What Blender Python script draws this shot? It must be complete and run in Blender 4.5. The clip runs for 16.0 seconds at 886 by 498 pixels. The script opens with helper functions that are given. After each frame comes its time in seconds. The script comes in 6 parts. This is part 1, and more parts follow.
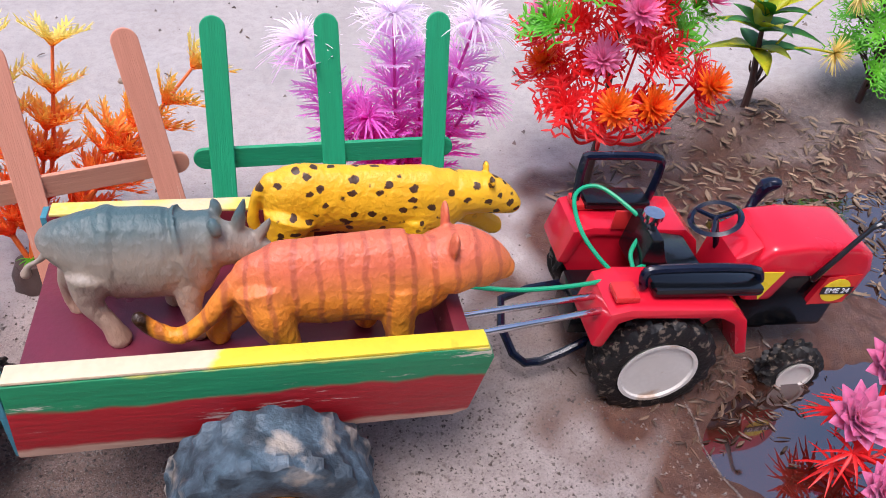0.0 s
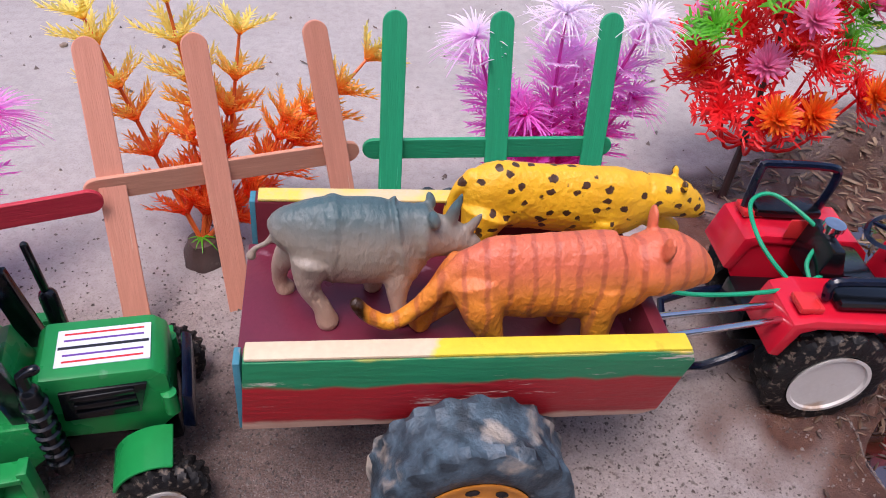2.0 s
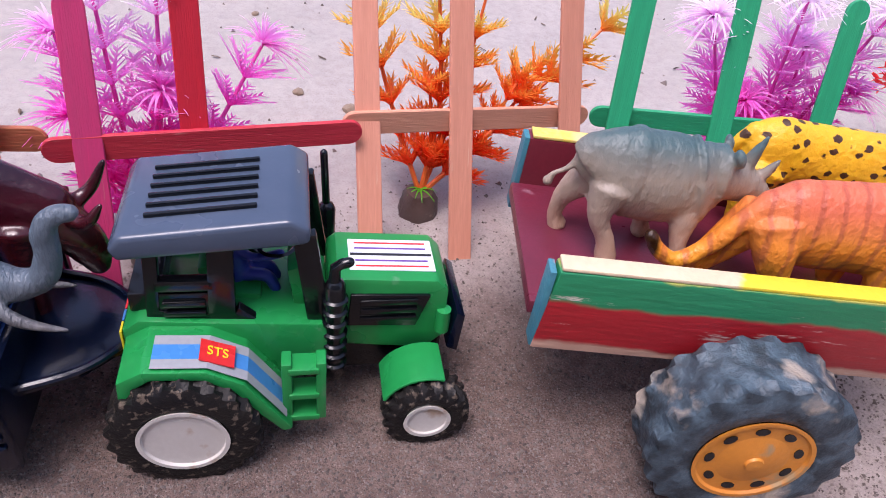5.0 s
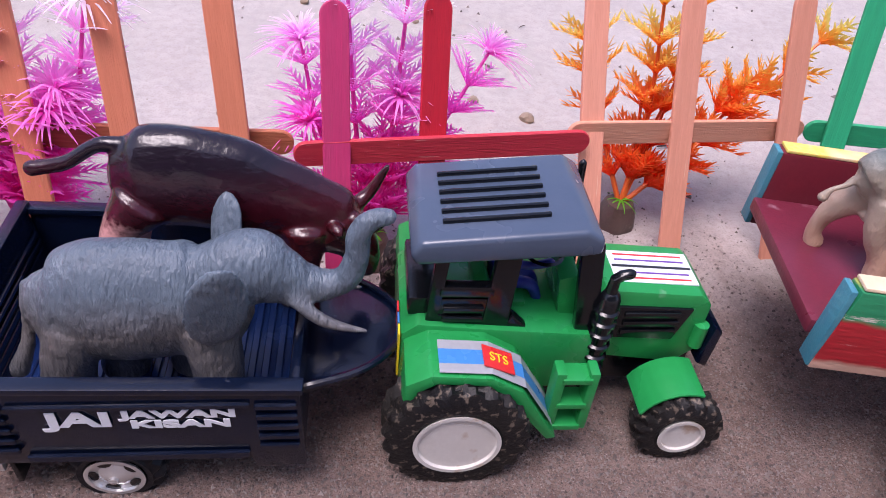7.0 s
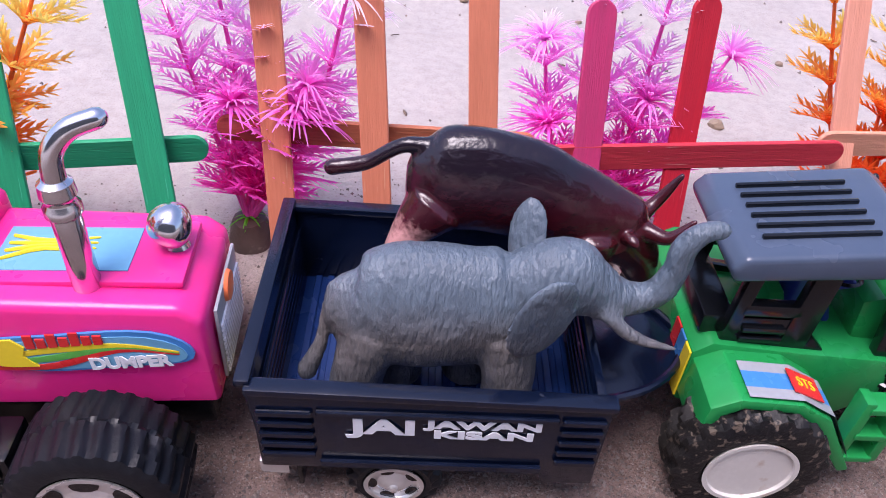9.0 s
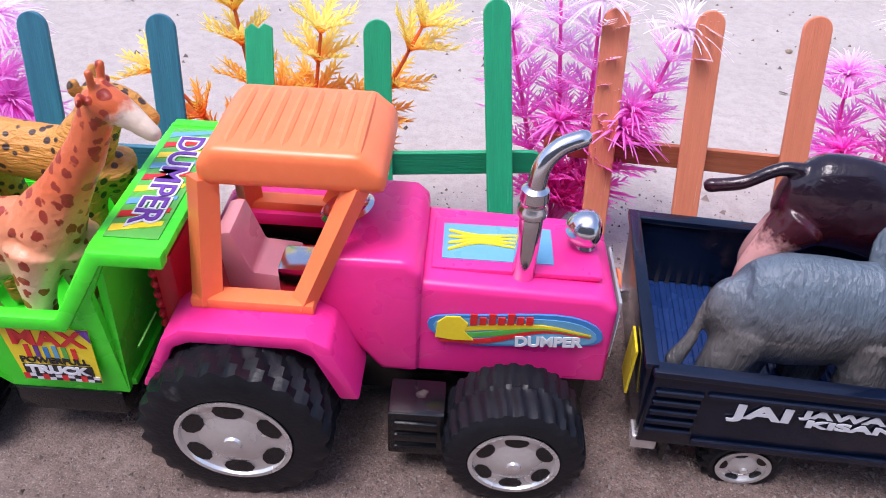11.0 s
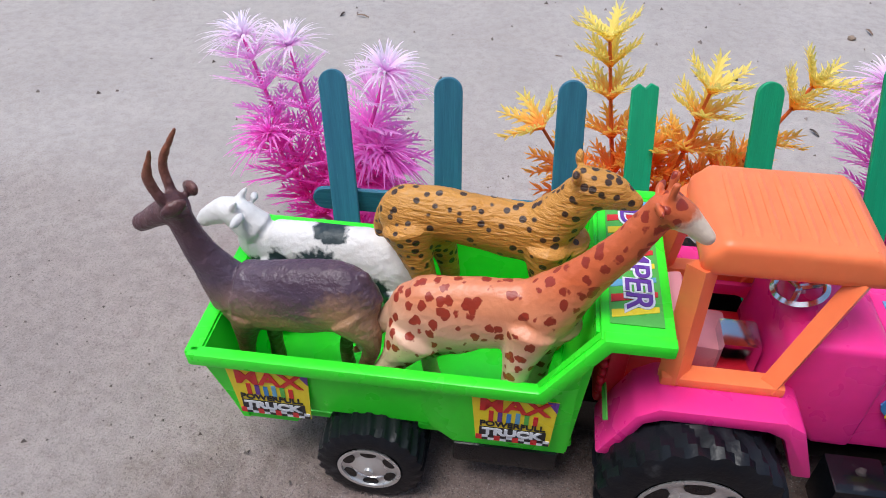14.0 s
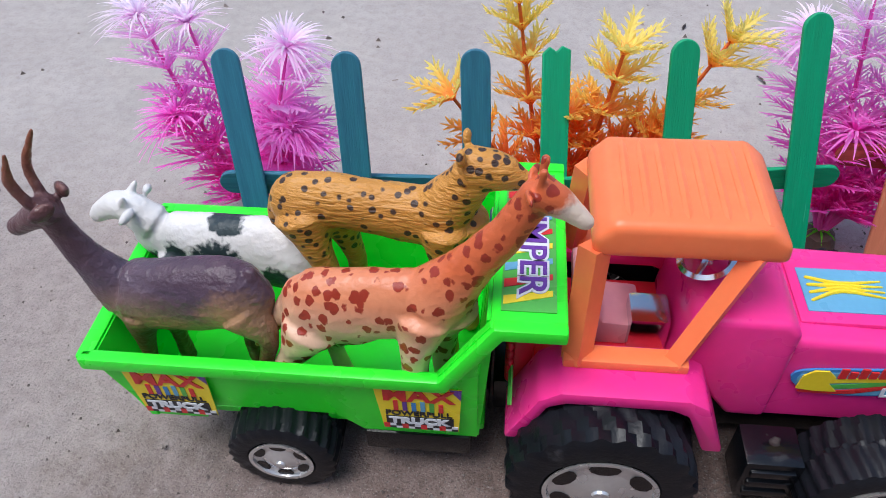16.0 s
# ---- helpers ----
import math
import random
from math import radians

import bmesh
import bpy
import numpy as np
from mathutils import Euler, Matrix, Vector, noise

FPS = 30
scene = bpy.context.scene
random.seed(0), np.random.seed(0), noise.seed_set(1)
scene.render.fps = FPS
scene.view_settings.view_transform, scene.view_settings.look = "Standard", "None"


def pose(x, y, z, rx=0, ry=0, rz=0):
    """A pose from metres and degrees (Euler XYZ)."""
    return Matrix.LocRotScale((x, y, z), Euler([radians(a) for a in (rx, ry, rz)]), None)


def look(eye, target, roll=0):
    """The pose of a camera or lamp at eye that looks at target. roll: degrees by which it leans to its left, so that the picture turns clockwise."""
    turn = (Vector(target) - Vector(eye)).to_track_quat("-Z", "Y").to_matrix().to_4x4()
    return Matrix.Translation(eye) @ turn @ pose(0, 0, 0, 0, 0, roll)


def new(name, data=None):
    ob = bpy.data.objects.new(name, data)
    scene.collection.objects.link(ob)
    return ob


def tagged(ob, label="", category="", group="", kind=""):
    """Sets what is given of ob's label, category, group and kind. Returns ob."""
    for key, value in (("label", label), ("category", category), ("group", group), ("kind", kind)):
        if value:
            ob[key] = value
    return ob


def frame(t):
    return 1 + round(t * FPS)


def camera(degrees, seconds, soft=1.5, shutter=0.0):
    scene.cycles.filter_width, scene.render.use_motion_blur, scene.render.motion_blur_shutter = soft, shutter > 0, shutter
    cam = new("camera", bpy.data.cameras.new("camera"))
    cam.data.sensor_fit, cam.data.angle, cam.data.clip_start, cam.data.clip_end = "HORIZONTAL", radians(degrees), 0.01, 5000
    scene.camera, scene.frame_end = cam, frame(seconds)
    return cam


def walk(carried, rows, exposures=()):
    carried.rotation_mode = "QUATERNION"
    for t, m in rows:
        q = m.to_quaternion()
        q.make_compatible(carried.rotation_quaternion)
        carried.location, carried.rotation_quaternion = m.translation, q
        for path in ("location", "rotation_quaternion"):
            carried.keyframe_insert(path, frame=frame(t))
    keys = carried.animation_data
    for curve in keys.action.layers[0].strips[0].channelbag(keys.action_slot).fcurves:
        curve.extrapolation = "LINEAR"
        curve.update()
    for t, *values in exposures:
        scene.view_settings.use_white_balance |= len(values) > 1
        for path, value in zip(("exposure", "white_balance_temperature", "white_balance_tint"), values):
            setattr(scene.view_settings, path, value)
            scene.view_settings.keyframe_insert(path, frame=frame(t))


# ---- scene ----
cam = camera(62.2, 16.0, soft=0.95)
PATH = [
    (0, (-0.056, 0.031, 0.231), (0.418, 1.482, -1.062), 5.2),
    (0.5, (-0.062, 0.034, 0.233), (0.362, 1.486, -1.075), 5.1),
    (1, (-0.076, 0.034, 0.233), (0.341, 1.482, -1.082), 5.7),
    (1.5, (-0.088, 0.038, 0.234), (0.292, 1.492, -1.085), 5.2),
    (2, (-0.104, 0.039, 0.233), (0.245, 1.498, -1.089), 5.1),
    (2.5, (-0.119, 0.037, 0.228), (0.212, 1.498, -1.097), 5.8),
    (3, (-0.136, 0.026, 0.22), (0.165, 1.542, -1.049), 6.5),
    (3.2, (-0.145, 0.02, 0.215), (0.167, 1.535, -1.053), 8.0),
    (5.3, (-0.189, 0.024, 0.203), (0.029, 1.563, -1.055), 7.5),
    (5.5, (-0.196, 0.024, 0.202), (0.005, 1.564, -1.059), 7.4),
    (6, (-0.211, 0.025, 0.201), (-0.05, 1.572, -1.057), 7.1),
    (6.5, (-0.23, 0.026, 0.199), (-0.113, 1.571, -1.066), 6.4),
    (7, (-0.245, 0.026, 0.199), (-0.16, 1.579, -1.059), 6.1),
    (7.5, (-0.263, 0.03, 0.198), (-0.203, 1.585, -1.059), 6.0),
    (8, (-0.281, 0.037, 0.191), (-0.252, 1.581, -1.079), 5.9),
    (8.2, (-0.288, 0.039, 0.19), (-0.28, 1.582, -1.083), 5.4),
    (10.3, (-0.357, 0.002, 0.194), (-0.53, 1.543, -1.069), 5.8),
    (10.5, (-0.367, -0.002, 0.195), (-0.564, 1.531, -1.076), 5.5),
    (11, (-0.398, -0.009, 0.204), (-0.667, 1.525, -1.05), 3.2),
    (11.5, (-0.415, -0.018, 0.214), (-0.754, 1.518, -1.021), 2.0),
    (12, (-0.435, -0.026, 0.218), (-0.839, 1.498, -1.013), 0.9),
    (12.5, (-0.45, -0.028, 0.216), (-0.866, 1.472, -1.04), 1.7),
    (13, (-0.468, -0.03, 0.219), (-0.917, 1.466, -1.03), 1.9),
    (13.5, (-0.497, -0.027, 0.227), (-0.917, 1.474, -1.027), 2.3),
    (14, (-0.515, -0.023, 0.228), (-0.941, 1.424, -1.085), 0.6),
    (14.5, (-0.513, -0.008, 0.237), (-0.897, 1.411, -1.119), 0.1),
    (15, (-0.509, -0.001, 0.236), (-0.883, 1.375, -1.166), -0.9),
    (15.5, (-0.503, 0.003, 0.236), (-0.883, 1.369, -1.174), -1.7),
    (16, (-0.49, -0.002, 0.23), (-0.88, 1.358, -1.183), -2.0),
]
walk(cam, [(t, look(eye, target, roll)) for t, eye, target, roll in PATH],
     [(0, 0.80, 6200, 18), (0.5, 0.68, 6200, 19), (2, 0.58, 6250, 22), (3, 0.60, 6250, 23), (5.5, 0.88, 6250, 25), (8, 0.92, 6200, 27), (10.5, 1.14, 6050, 21), (11.5, 0.70, 6150, 17), (12, 0.56, 6200, 14), (12.5, 0.62, 6250, 12), (14.5, 0.45, 6050, 7), (16, 0.46, 5950, 7)])

# ---- daylight: open shade under a bright sky ----
world = bpy.data.worlds.new("sky_world")
scene.world = world
world.use_nodes = True
_nt = world.node_tree
_sky = _nt.nodes.new("ShaderNodeTexSky")
_sky.sky_type = "NISHITA"
_sky.sun_disc = False
_sky.sun_elevation = radians(71)
_sky.sun_rotation = radians(222)
_sky.air_density = 1.0
_sky.dust_density = 3.0
_nt.links.new(_sky.outputs["Color"], _nt.nodes["Background"].inputs["Color"])
_nt.nodes["Background"].inputs["Strength"].default_value = 0.13
_sun = bpy.data.lights.new("sun", "SUN")
_sun.energy = 1.7
_sun.angle = radians(30)
_sun.color = (1.0, 0.95, 0.92)
sun = new("sun", _sun)
sun.matrix_world = look((-0.5, -0.55, 2.2), (0, 0, 0))

# unseen wall added behind the camera to block the sky on that side
M_skyblock = bpy.data.materials.new("sky_blocker_grey")
M_skyblock.use_nodes = True
_hn = M_skyblock.node_tree.nodes.new("ShaderNodeTexNoise")
_hn.inputs["Scale"].default_value = 6
_hr = M_skyblock.node_tree.nodes.new("ShaderNodeMapRange")
_hr.inputs["To Min"].default_value, _hr.inputs["To Max"].default_value = 0.10, 0.16
M_skyblock.node_tree.links.new(_hn.outputs["Fac"], _hr.inputs["Value"])
M_skyblock.node_tree.links.new(_hr.outputs["Result"], M_skyblock.node_tree.nodes["Principled BSDF"].inputs["Base Color"])
M_skyblock.node_tree.nodes["Principled BSDF"].inputs["Roughness"].default_value = 0.9
_hb = bmesh.new()
bmesh.ops.create_cube(_hb, size=1)
for _v in _hb.verts:
    _v.co = Vector((_v.co.x * 9, _v.co.y * 0.25 - 3.2, _v.co.z * 3 + 1.5))
_hm = bpy.data.meshes.new("sky_blocker")
_hb.to_mesh(_hm)
_hb.free()
_hm.materials.append(M_skyblock)
tagged(new("sky_blocker_south", _hm), "unseen added wall that blocks sky light", "wall", kind="structure")

# ---- helpers: lengths in millimetres, parts in their thing's own axes ----
MM = 0.001


def finish(bm, smooth=35):
    bmesh.ops.remove_doubles(bm, verts=bm.verts, dist=1e-4)
    bmesh.ops.recalc_face_normals(bm, faces=bm.faces)
    me = bpy.data.meshes.new("m")
    for v in bm.verts:
        v.co *= MM
    for f in bm.faces:
        f.smooth = smooth > 0
    if smooth:
        for e in bm.edges:
            if len(e.link_faces) == 2 and e.calc_face_angle(0) > radians(smooth):
                e.smooth = False
    bm.to_mesh(me)
    bm.free()
    return me


def part(name, bm, material, parent, label="", smooth=35):
    ob = new(name, finish(bm, smooth))
    ob.data.name = name
    ob.data.materials.append(material)
    ob.parent = parent
    if label:
        tagged(ob, label)
    return ob


def thing(name, label, category, x, y, z=0, rz=0, rx=0, ry=0, group=""):
    ob = new(name)
    ob.empty_display_size = 0.02
    ob.matrix_basis = pose(x * MM, y * MM, z * MM, rx, ry, rz)
    return tagged(ob, label, category, group)


def box(x0, x1, y0, y1, z0, z1, bev=0.0, seg=2, bm=None):
    own = bmesh.new()
    bmesh.ops.create_cube(own, size=1)
    for v in own.verts:
        v.co = Vector(((x0 + x1) / 2 + v.co.x * (x1 - x0), (y0 + y1) / 2 + v.co.y * (y1 - y0), (z0 + z1) / 2 + v.co.z * (z1 - z0)))
    if bev:
        bmesh.ops.bevel(own, geom=own.edges, offset=bev, segments=seg, profile=0.6, affect="EDGES")
    return merge(bm, own)


def merge(bm, own):
    if bm is None:
        return own
    me = bpy.data.meshes.new("t")
    own.to_mesh(me)
    own.free()
    bm.from_mesh(me)
    bpy.data.meshes.remove(me)
    return bm


def prism(outline, y0, y1, bev=0.0, seg=2, bm=None, axis="y"):
    """A side outline (x, z) drawn across from y0 to y1; axis z: an outline (x, y) raised from y0 to y1; axis x: (y, z)."""
    own = bmesh.new()

    def at(p, d):
        return {"y": (p[0], d, p[1]), "z": (p[0], p[1], d), "x": (d, p[0], p[1])}[axis]
    a = [own.verts.new(at(p, y0)) for p in outline]
    b = [own.verts.new(at(p, y1)) for p in outline]
    own.faces.new(a)
    own.faces.new(b[::-1])
    n = len(outline)
    for i in range(n):
        own.faces.new((a[i], b[i], b[(i + 1) % n], a[(i + 1) % n]))
    bmesh.ops.recalc_face_normals(own, faces=own.faces)
    if bev:
        bmesh.ops.bevel(own, geom=own.edges, offset=bev, segments=seg, profile=0.6, affect="EDGES")
    return merge(bm, own)


def smoothpath(pts, n=4):
    """Points (x, y, z, r) with n steps between each pair, on a Catmull-Rom line."""
    p = [np.array(q, float) for q in pts]
    p = [2 * p[0] - p[1]] + p + [2 * p[-1] - p[-2]]
    out = []
    for i in range(1, len(p) - 2):
        for k in range(n):
            t = k / n
            out.append(0.5 * (2 * p[i] + (p[i + 1] - p[i - 1]) * t + (2 * p[i - 1] - 5 * p[i] + 4 * p[i + 1] - p[i + 2]) * t * t
                              + (3 * p[i] - p[i - 1] - 3 * p[i + 1] + p[i + 2]) * t ** 3))
    return out + [p[-2]]


def tube(pts, seg=10, flat=1.0, n=4, bm=None, dome=True):
    """A round limb through (x, y, z, r); flat: its width across y against its height."""
    own = bmesh.new()
    q = smoothpath(pts, n) if n > 1 and len(pts) > 2 else [np.array(p, float) for p in pts]
    if dome:
        a, b = q[0], q[-1]
        da, db = a[:3] - q[1][:3], b[:3] - q[-2][:3]
        da, db = da / (np.linalg.norm(da) + 1e-9), db / (np.linalg.norm(db) + 1e-9)
        ka, kb = (0.85 if r < 4.4 else 0.38 for r in (a[3], b[3]))
        q = ([np.r_[a[:3] + da * a[3] * ka, a[3] * 0.35], np.r_[a[:3] + da * a[3] * ka * 0.6, a[3] * 0.78]] + q
             + [np.r_[b[:3] + db * b[3] * kb * 0.6, b[3] * 0.78], np.r_[b[:3] + db * b[3] * kb, b[3] * 0.35]])
    rings = []
    side = None
    for i, p in enumerate(q):
        d = Vector(q[min(i + 1, len(q) - 1)][:3] - q[max(i - 1, 0)][:3]).normalized()
        if side is None:
            side = Vector((0, 1, 0)) if abs(d.y) < 0.9 else Vector((1, 0, 0))
        side = (side - d * side.dot(d)).normalized()
        up = d.cross(side)
        r = max(p[3], 0.05)
        rings.append([own.verts.new(Vector(p[:3]) + side * (r * flat * math.cos(2 * math.pi * k / seg)) + up * (r * math.sin(2 * math.pi * k / seg)))
                      for k in range(seg)])
    for a, b in zip(rings, rings[1:]):
        for k in range(seg):
            own.faces.new((a[k], a[(k + 1) % seg], b[(k + 1) % seg], b[k]))
    own.faces.new(rings[0][::-1])
    own.faces.new(rings[-1])
    return merge(bm, own)


def lathe(profile, cx, cy, cz, seg=40, axis="y", bm=None):
    """A profile of (radius, along) turned round an axis through (cx, cy, cz)."""
    own = bmesh.new()
    rings = []
    for r, d in profile:
        ring = []
        for k in range(seg):
            a = 2 * math.pi * k / seg
            c, s = r * math.cos(a), r * math.sin(a)
            ring.append(own.verts.new({"y": (cx + c, cy + d, cz + s), "z": (cx + c, cy + s, cz + d), "x": (cx + d, cy + c, cz + s)}[axis]))
        rings.append(ring)
    for a, b in zip(rings, rings[1:]):
        for k in range(seg):
            own.faces.new((a[k], a[(k + 1) % seg], b[(k + 1) % seg], b[k]))
    ring_shaped = profile[0] == profile[-1]
    if profile[0][0] > 0.01 and not ring_shaped:
        own.faces.new(rings[0])
    if profile[-1][0] > 0.01 and not ring_shaped:
        own.faces.new(rings[-1][::-1])
    return merge(bm, own)


# ---- materials ----
def mat(name, col, col2=None, rough=0.5, metal=0.0, fine=700, coarse=60, bump=0.15, mixat=(0.35, 0.7), coat=0.0, sss=0.0, dirt=None, dirtat=0.62, stretch=None, roughvar=0.15, dirtscale=90, bumpd=0.0006):
    m = bpy.data.materials.new(name)
    m.use_nodes = True
    nt = m.node_tree
    b = nt.nodes["Principled BSDF"]
    tc = nt.nodes.new("ShaderNodeTexCoord")
    src = tc.outputs["Object"]
    if stretch:
        mp = nt.nodes.new("ShaderNodeMapping")
        mp.inputs["Scale"].default_value = stretch
        nt.links.new(src, mp.inputs["Vector"])
        src = mp.outputs["Vector"]

    def noise_at(scale, detail=4):
        n = nt.nodes.new("ShaderNodeTexNoise")
        n.inputs["Scale"].default_value = scale
        n.inputs["Detail"].default_value = detail
        nt.links.new(src, n.inputs["Vector"])
        return n.outputs["Fac"]

    def ramp(fac, a, c):
        r = nt.nodes.new("ShaderNodeMapRange")
        r.inputs["From Min"].default_value, r.inputs["From Max"].default_value = a, c
        nt.links.new(fac, r.inputs["Value"])
        return r.outputs["Result"]

    def mixed(fac, one, two):
        x = nt.nodes.new("ShaderNodeMix")
        x.data_type = "RGBA"
        nt.links.new(fac, x.inputs["Factor"])
        for sock, val in ((x.inputs["A"], one), (x.inputs["B"], two)):
            if isinstance(val, tuple):
                sock.default_value = (*val[:3], 1)
            else:
                nt.links.new(val, sock)
        return x.outputs["Result"]
    f1, f2 = noise_at(fine, 5), noise_at(coarse, 3)
    col2 = col2 or tuple(c * 0.82 for c in col)
    base = mixed(ramp(f2, *mixat), tuple(col), tuple(col2))
    base = mixed(ramp(f1, 0.3, 0.9), base, mixed(ramp(f1, 0, 1), tuple(c * 0.8 for c in col), tuple(col2)))
    if dirt:
        base = mixed(ramp(noise_at(dirtscale, 6), dirtat, dirtat + 0.08), base, tuple(dirt))
    nt.links.new(base, b.inputs["Base Color"])
    rr = nt.nodes.new("ShaderNodeMapRange")
    rr.inputs["To Min"].default_value, rr.inputs["To Max"].default_value = max(rough - roughvar, 0.03), min(rough + roughvar, 1)
    nt.links.new(f2, rr.inputs["Value"])
    nt.links.new(rr.outputs["Result"], b.inputs["Roughness"])
    b.inputs["Metallic"].default_value = metal
    b.inputs["Coat Weight"].default_value = coat
    if sss:
        b.inputs["Subsurface Weight"].default_value = sss
        b.inputs["Subsurface Radius"].default_value = (0.004, 0.002, 0.0015)
        b.inputs["Subsurface Scale"].default_value = 1.0
    if bump:
        bp = nt.nodes.new("ShaderNodeBump")
        bp.inputs["Strength"].default_value = bump
        bp.inputs["Distance"].default_value = bumpd
        nt.links.new(f1, bp.inputs["Height"])
        nt.links.new(bp.outputs["Normal"], b.inputs["Normal"])
    m["base"] = 1
    return m


def thin(m, amount=0.45):
    """Thin moulded plastic lets light through."""
    nt = m.node_tree
    b = nt.nodes["Principled BSDF"]
    out = nt.nodes["Material Output"]
    tr = nt.nodes.new("ShaderNodeBsdfTranslucent")
    col = b.inputs["Base Color"]
    if col.links:
        nt.links.new(col.links[0].from_socket, tr.inputs["Color"])
    else:
        tr.inputs["Color"].default_value = col.default_value
    x = nt.nodes.new("ShaderNodeMixShader")
    x.inputs["Fac"].default_value = amount
    nt.links.new(b.outputs[0], x.inputs[1])
    nt.links.new(tr.outputs[0], x.inputs[2])
    nt.links.new(x.outputs[0], out.inputs["Surface"])
    return m


def patched(m, col, spots, edge=0.25):
    """Painted patches: (x, z, half width, half height) in metres, seen on both flanks."""
    nt = m.node_tree
    b = nt.nodes["Principled BSDF"]
    tc = nt.nodes.new("ShaderNodeTexCoord")
    n = nt.nodes.new("ShaderNodeTexNoise")
    n.inputs["Scale"].default_value, n.inputs["Detail"].default_value = 500, 4
    nt.links.new(tc.outputs["Object"], n.inputs["Vector"])
    for x0, z0, rx, rz in spots:
        mp = nt.nodes.new("ShaderNodeMapping")
        mp.inputs["Location"].default_value = (-x0 / rx, 0, -z0 / rz)
        mp.inputs["Scale"].default_value = (1 / rx, 0, 1 / rz)
        nt.links.new(tc.outputs["Object"], mp.inputs["Vector"])
        ln = nt.nodes.new("ShaderNodeVectorMath")
        ln.operation = "LENGTH"
        nt.links.new(mp.outputs["Vector"], ln.inputs[0])
        ad = nt.nodes.new("ShaderNodeMath")
        ad.operation = "MULTIPLY_ADD"
        nt.links.new(n.outputs["Fac"], ad.inputs[0])
        ad.inputs[1].default_value = 0.9
        nt.links.new(ln.outputs["Value"], ad.inputs[2])
        r = nt.nodes.new("ShaderNodeMapRange")
        r.inputs["From Min"].default_value, r.inputs["From Max"].default_value = 1.45 + edge / 2, 1.45 - edge / 2
        nt.links.new(ad.outputs[0], r.inputs["Value"])
        x = nt.nodes.new("ShaderNodeMix")
        x.data_type = "RGBA"
        nt.links.new(r.outputs["Result"], x.inputs["Factor"])
        nt.links.new(b.inputs["Base Color"].links[0].from_socket, x.inputs["A"])
        x.inputs["B"].default_value = (*col, 1)
        nt.links.new(x.outputs["Result"], b.inputs["Base Color"])
    return m


def banded(m, stops, axis="Z", wobble=0.0, wscale=120, soft=0.0015):
    """Paint of several colours along one axis of the thing: stops of (metres, colour), with a hand-painted wavy border."""
    nt = m.node_tree
    b = nt.nodes["Principled BSDF"]
    tc = nt.nodes.new("ShaderNodeTexCoord")
    sep = nt.nodes.new("ShaderNodeSeparateXYZ")
    nt.links.new(tc.outputs["Object"], sep.inputs["Vector"])
    n = nt.nodes.new("ShaderNodeTexNoise")
    n.inputs["Scale"].default_value = wscale
    n.inputs["Detail"].default_value = 5
    nt.links.new(tc.outputs["Object"], n.inputs["Vector"])
    ma = nt.nodes.new("ShaderNodeMath")
    ma.operation = "MULTIPLY_ADD"
    nt.links.new(n.outputs["Fac"], ma.inputs[0])
    ma.inputs[1].default_value = wobble
    nt.links.new(sep.outputs[axis], ma.inputs[2])
    cur = None
    for i, (pos, col) in enumerate(stops):
        if cur is None:
            cur = (*col, 1)
            continue
        r = nt.nodes.new("ShaderNodeMapRange")
        r.inputs["From Min"].default_value = pos + wobble / 2 - soft / 2
        r.inputs["From Max"].default_value = pos + wobble / 2 + soft / 2
        nt.links.new(ma.outputs[0], r.inputs["Value"])
        x = nt.nodes.new("ShaderNodeMix")
        x.data_type = "RGBA"
        nt.links.new(r.outputs["Result"], x.inputs["Factor"])
        if isinstance(cur, tuple):
            x.inputs["A"].default_value = cur
        else:
            nt.links.new(cur, x.inputs["A"])
        x.inputs["B"].default_value = (*col, 1)
        cur = x.outputs["Result"]
    # keep the grain of the paint: multiply by the old base
    old = b.inputs["Base Color"].links[0].from_socket
    mu = nt.nodes.new("ShaderNodeMix")
    mu.data_type = "RGBA"
    mu.blend_type = "MULTIPLY"
    mu.inputs["Factor"].default_value = 1.0
    nt.links.new(cur, mu.inputs["A"])
    nt.links.new(old, mu.inputs["B"])
    nt.links.new(mu.outputs["Result"], b.inputs["Base Color"])
    return m


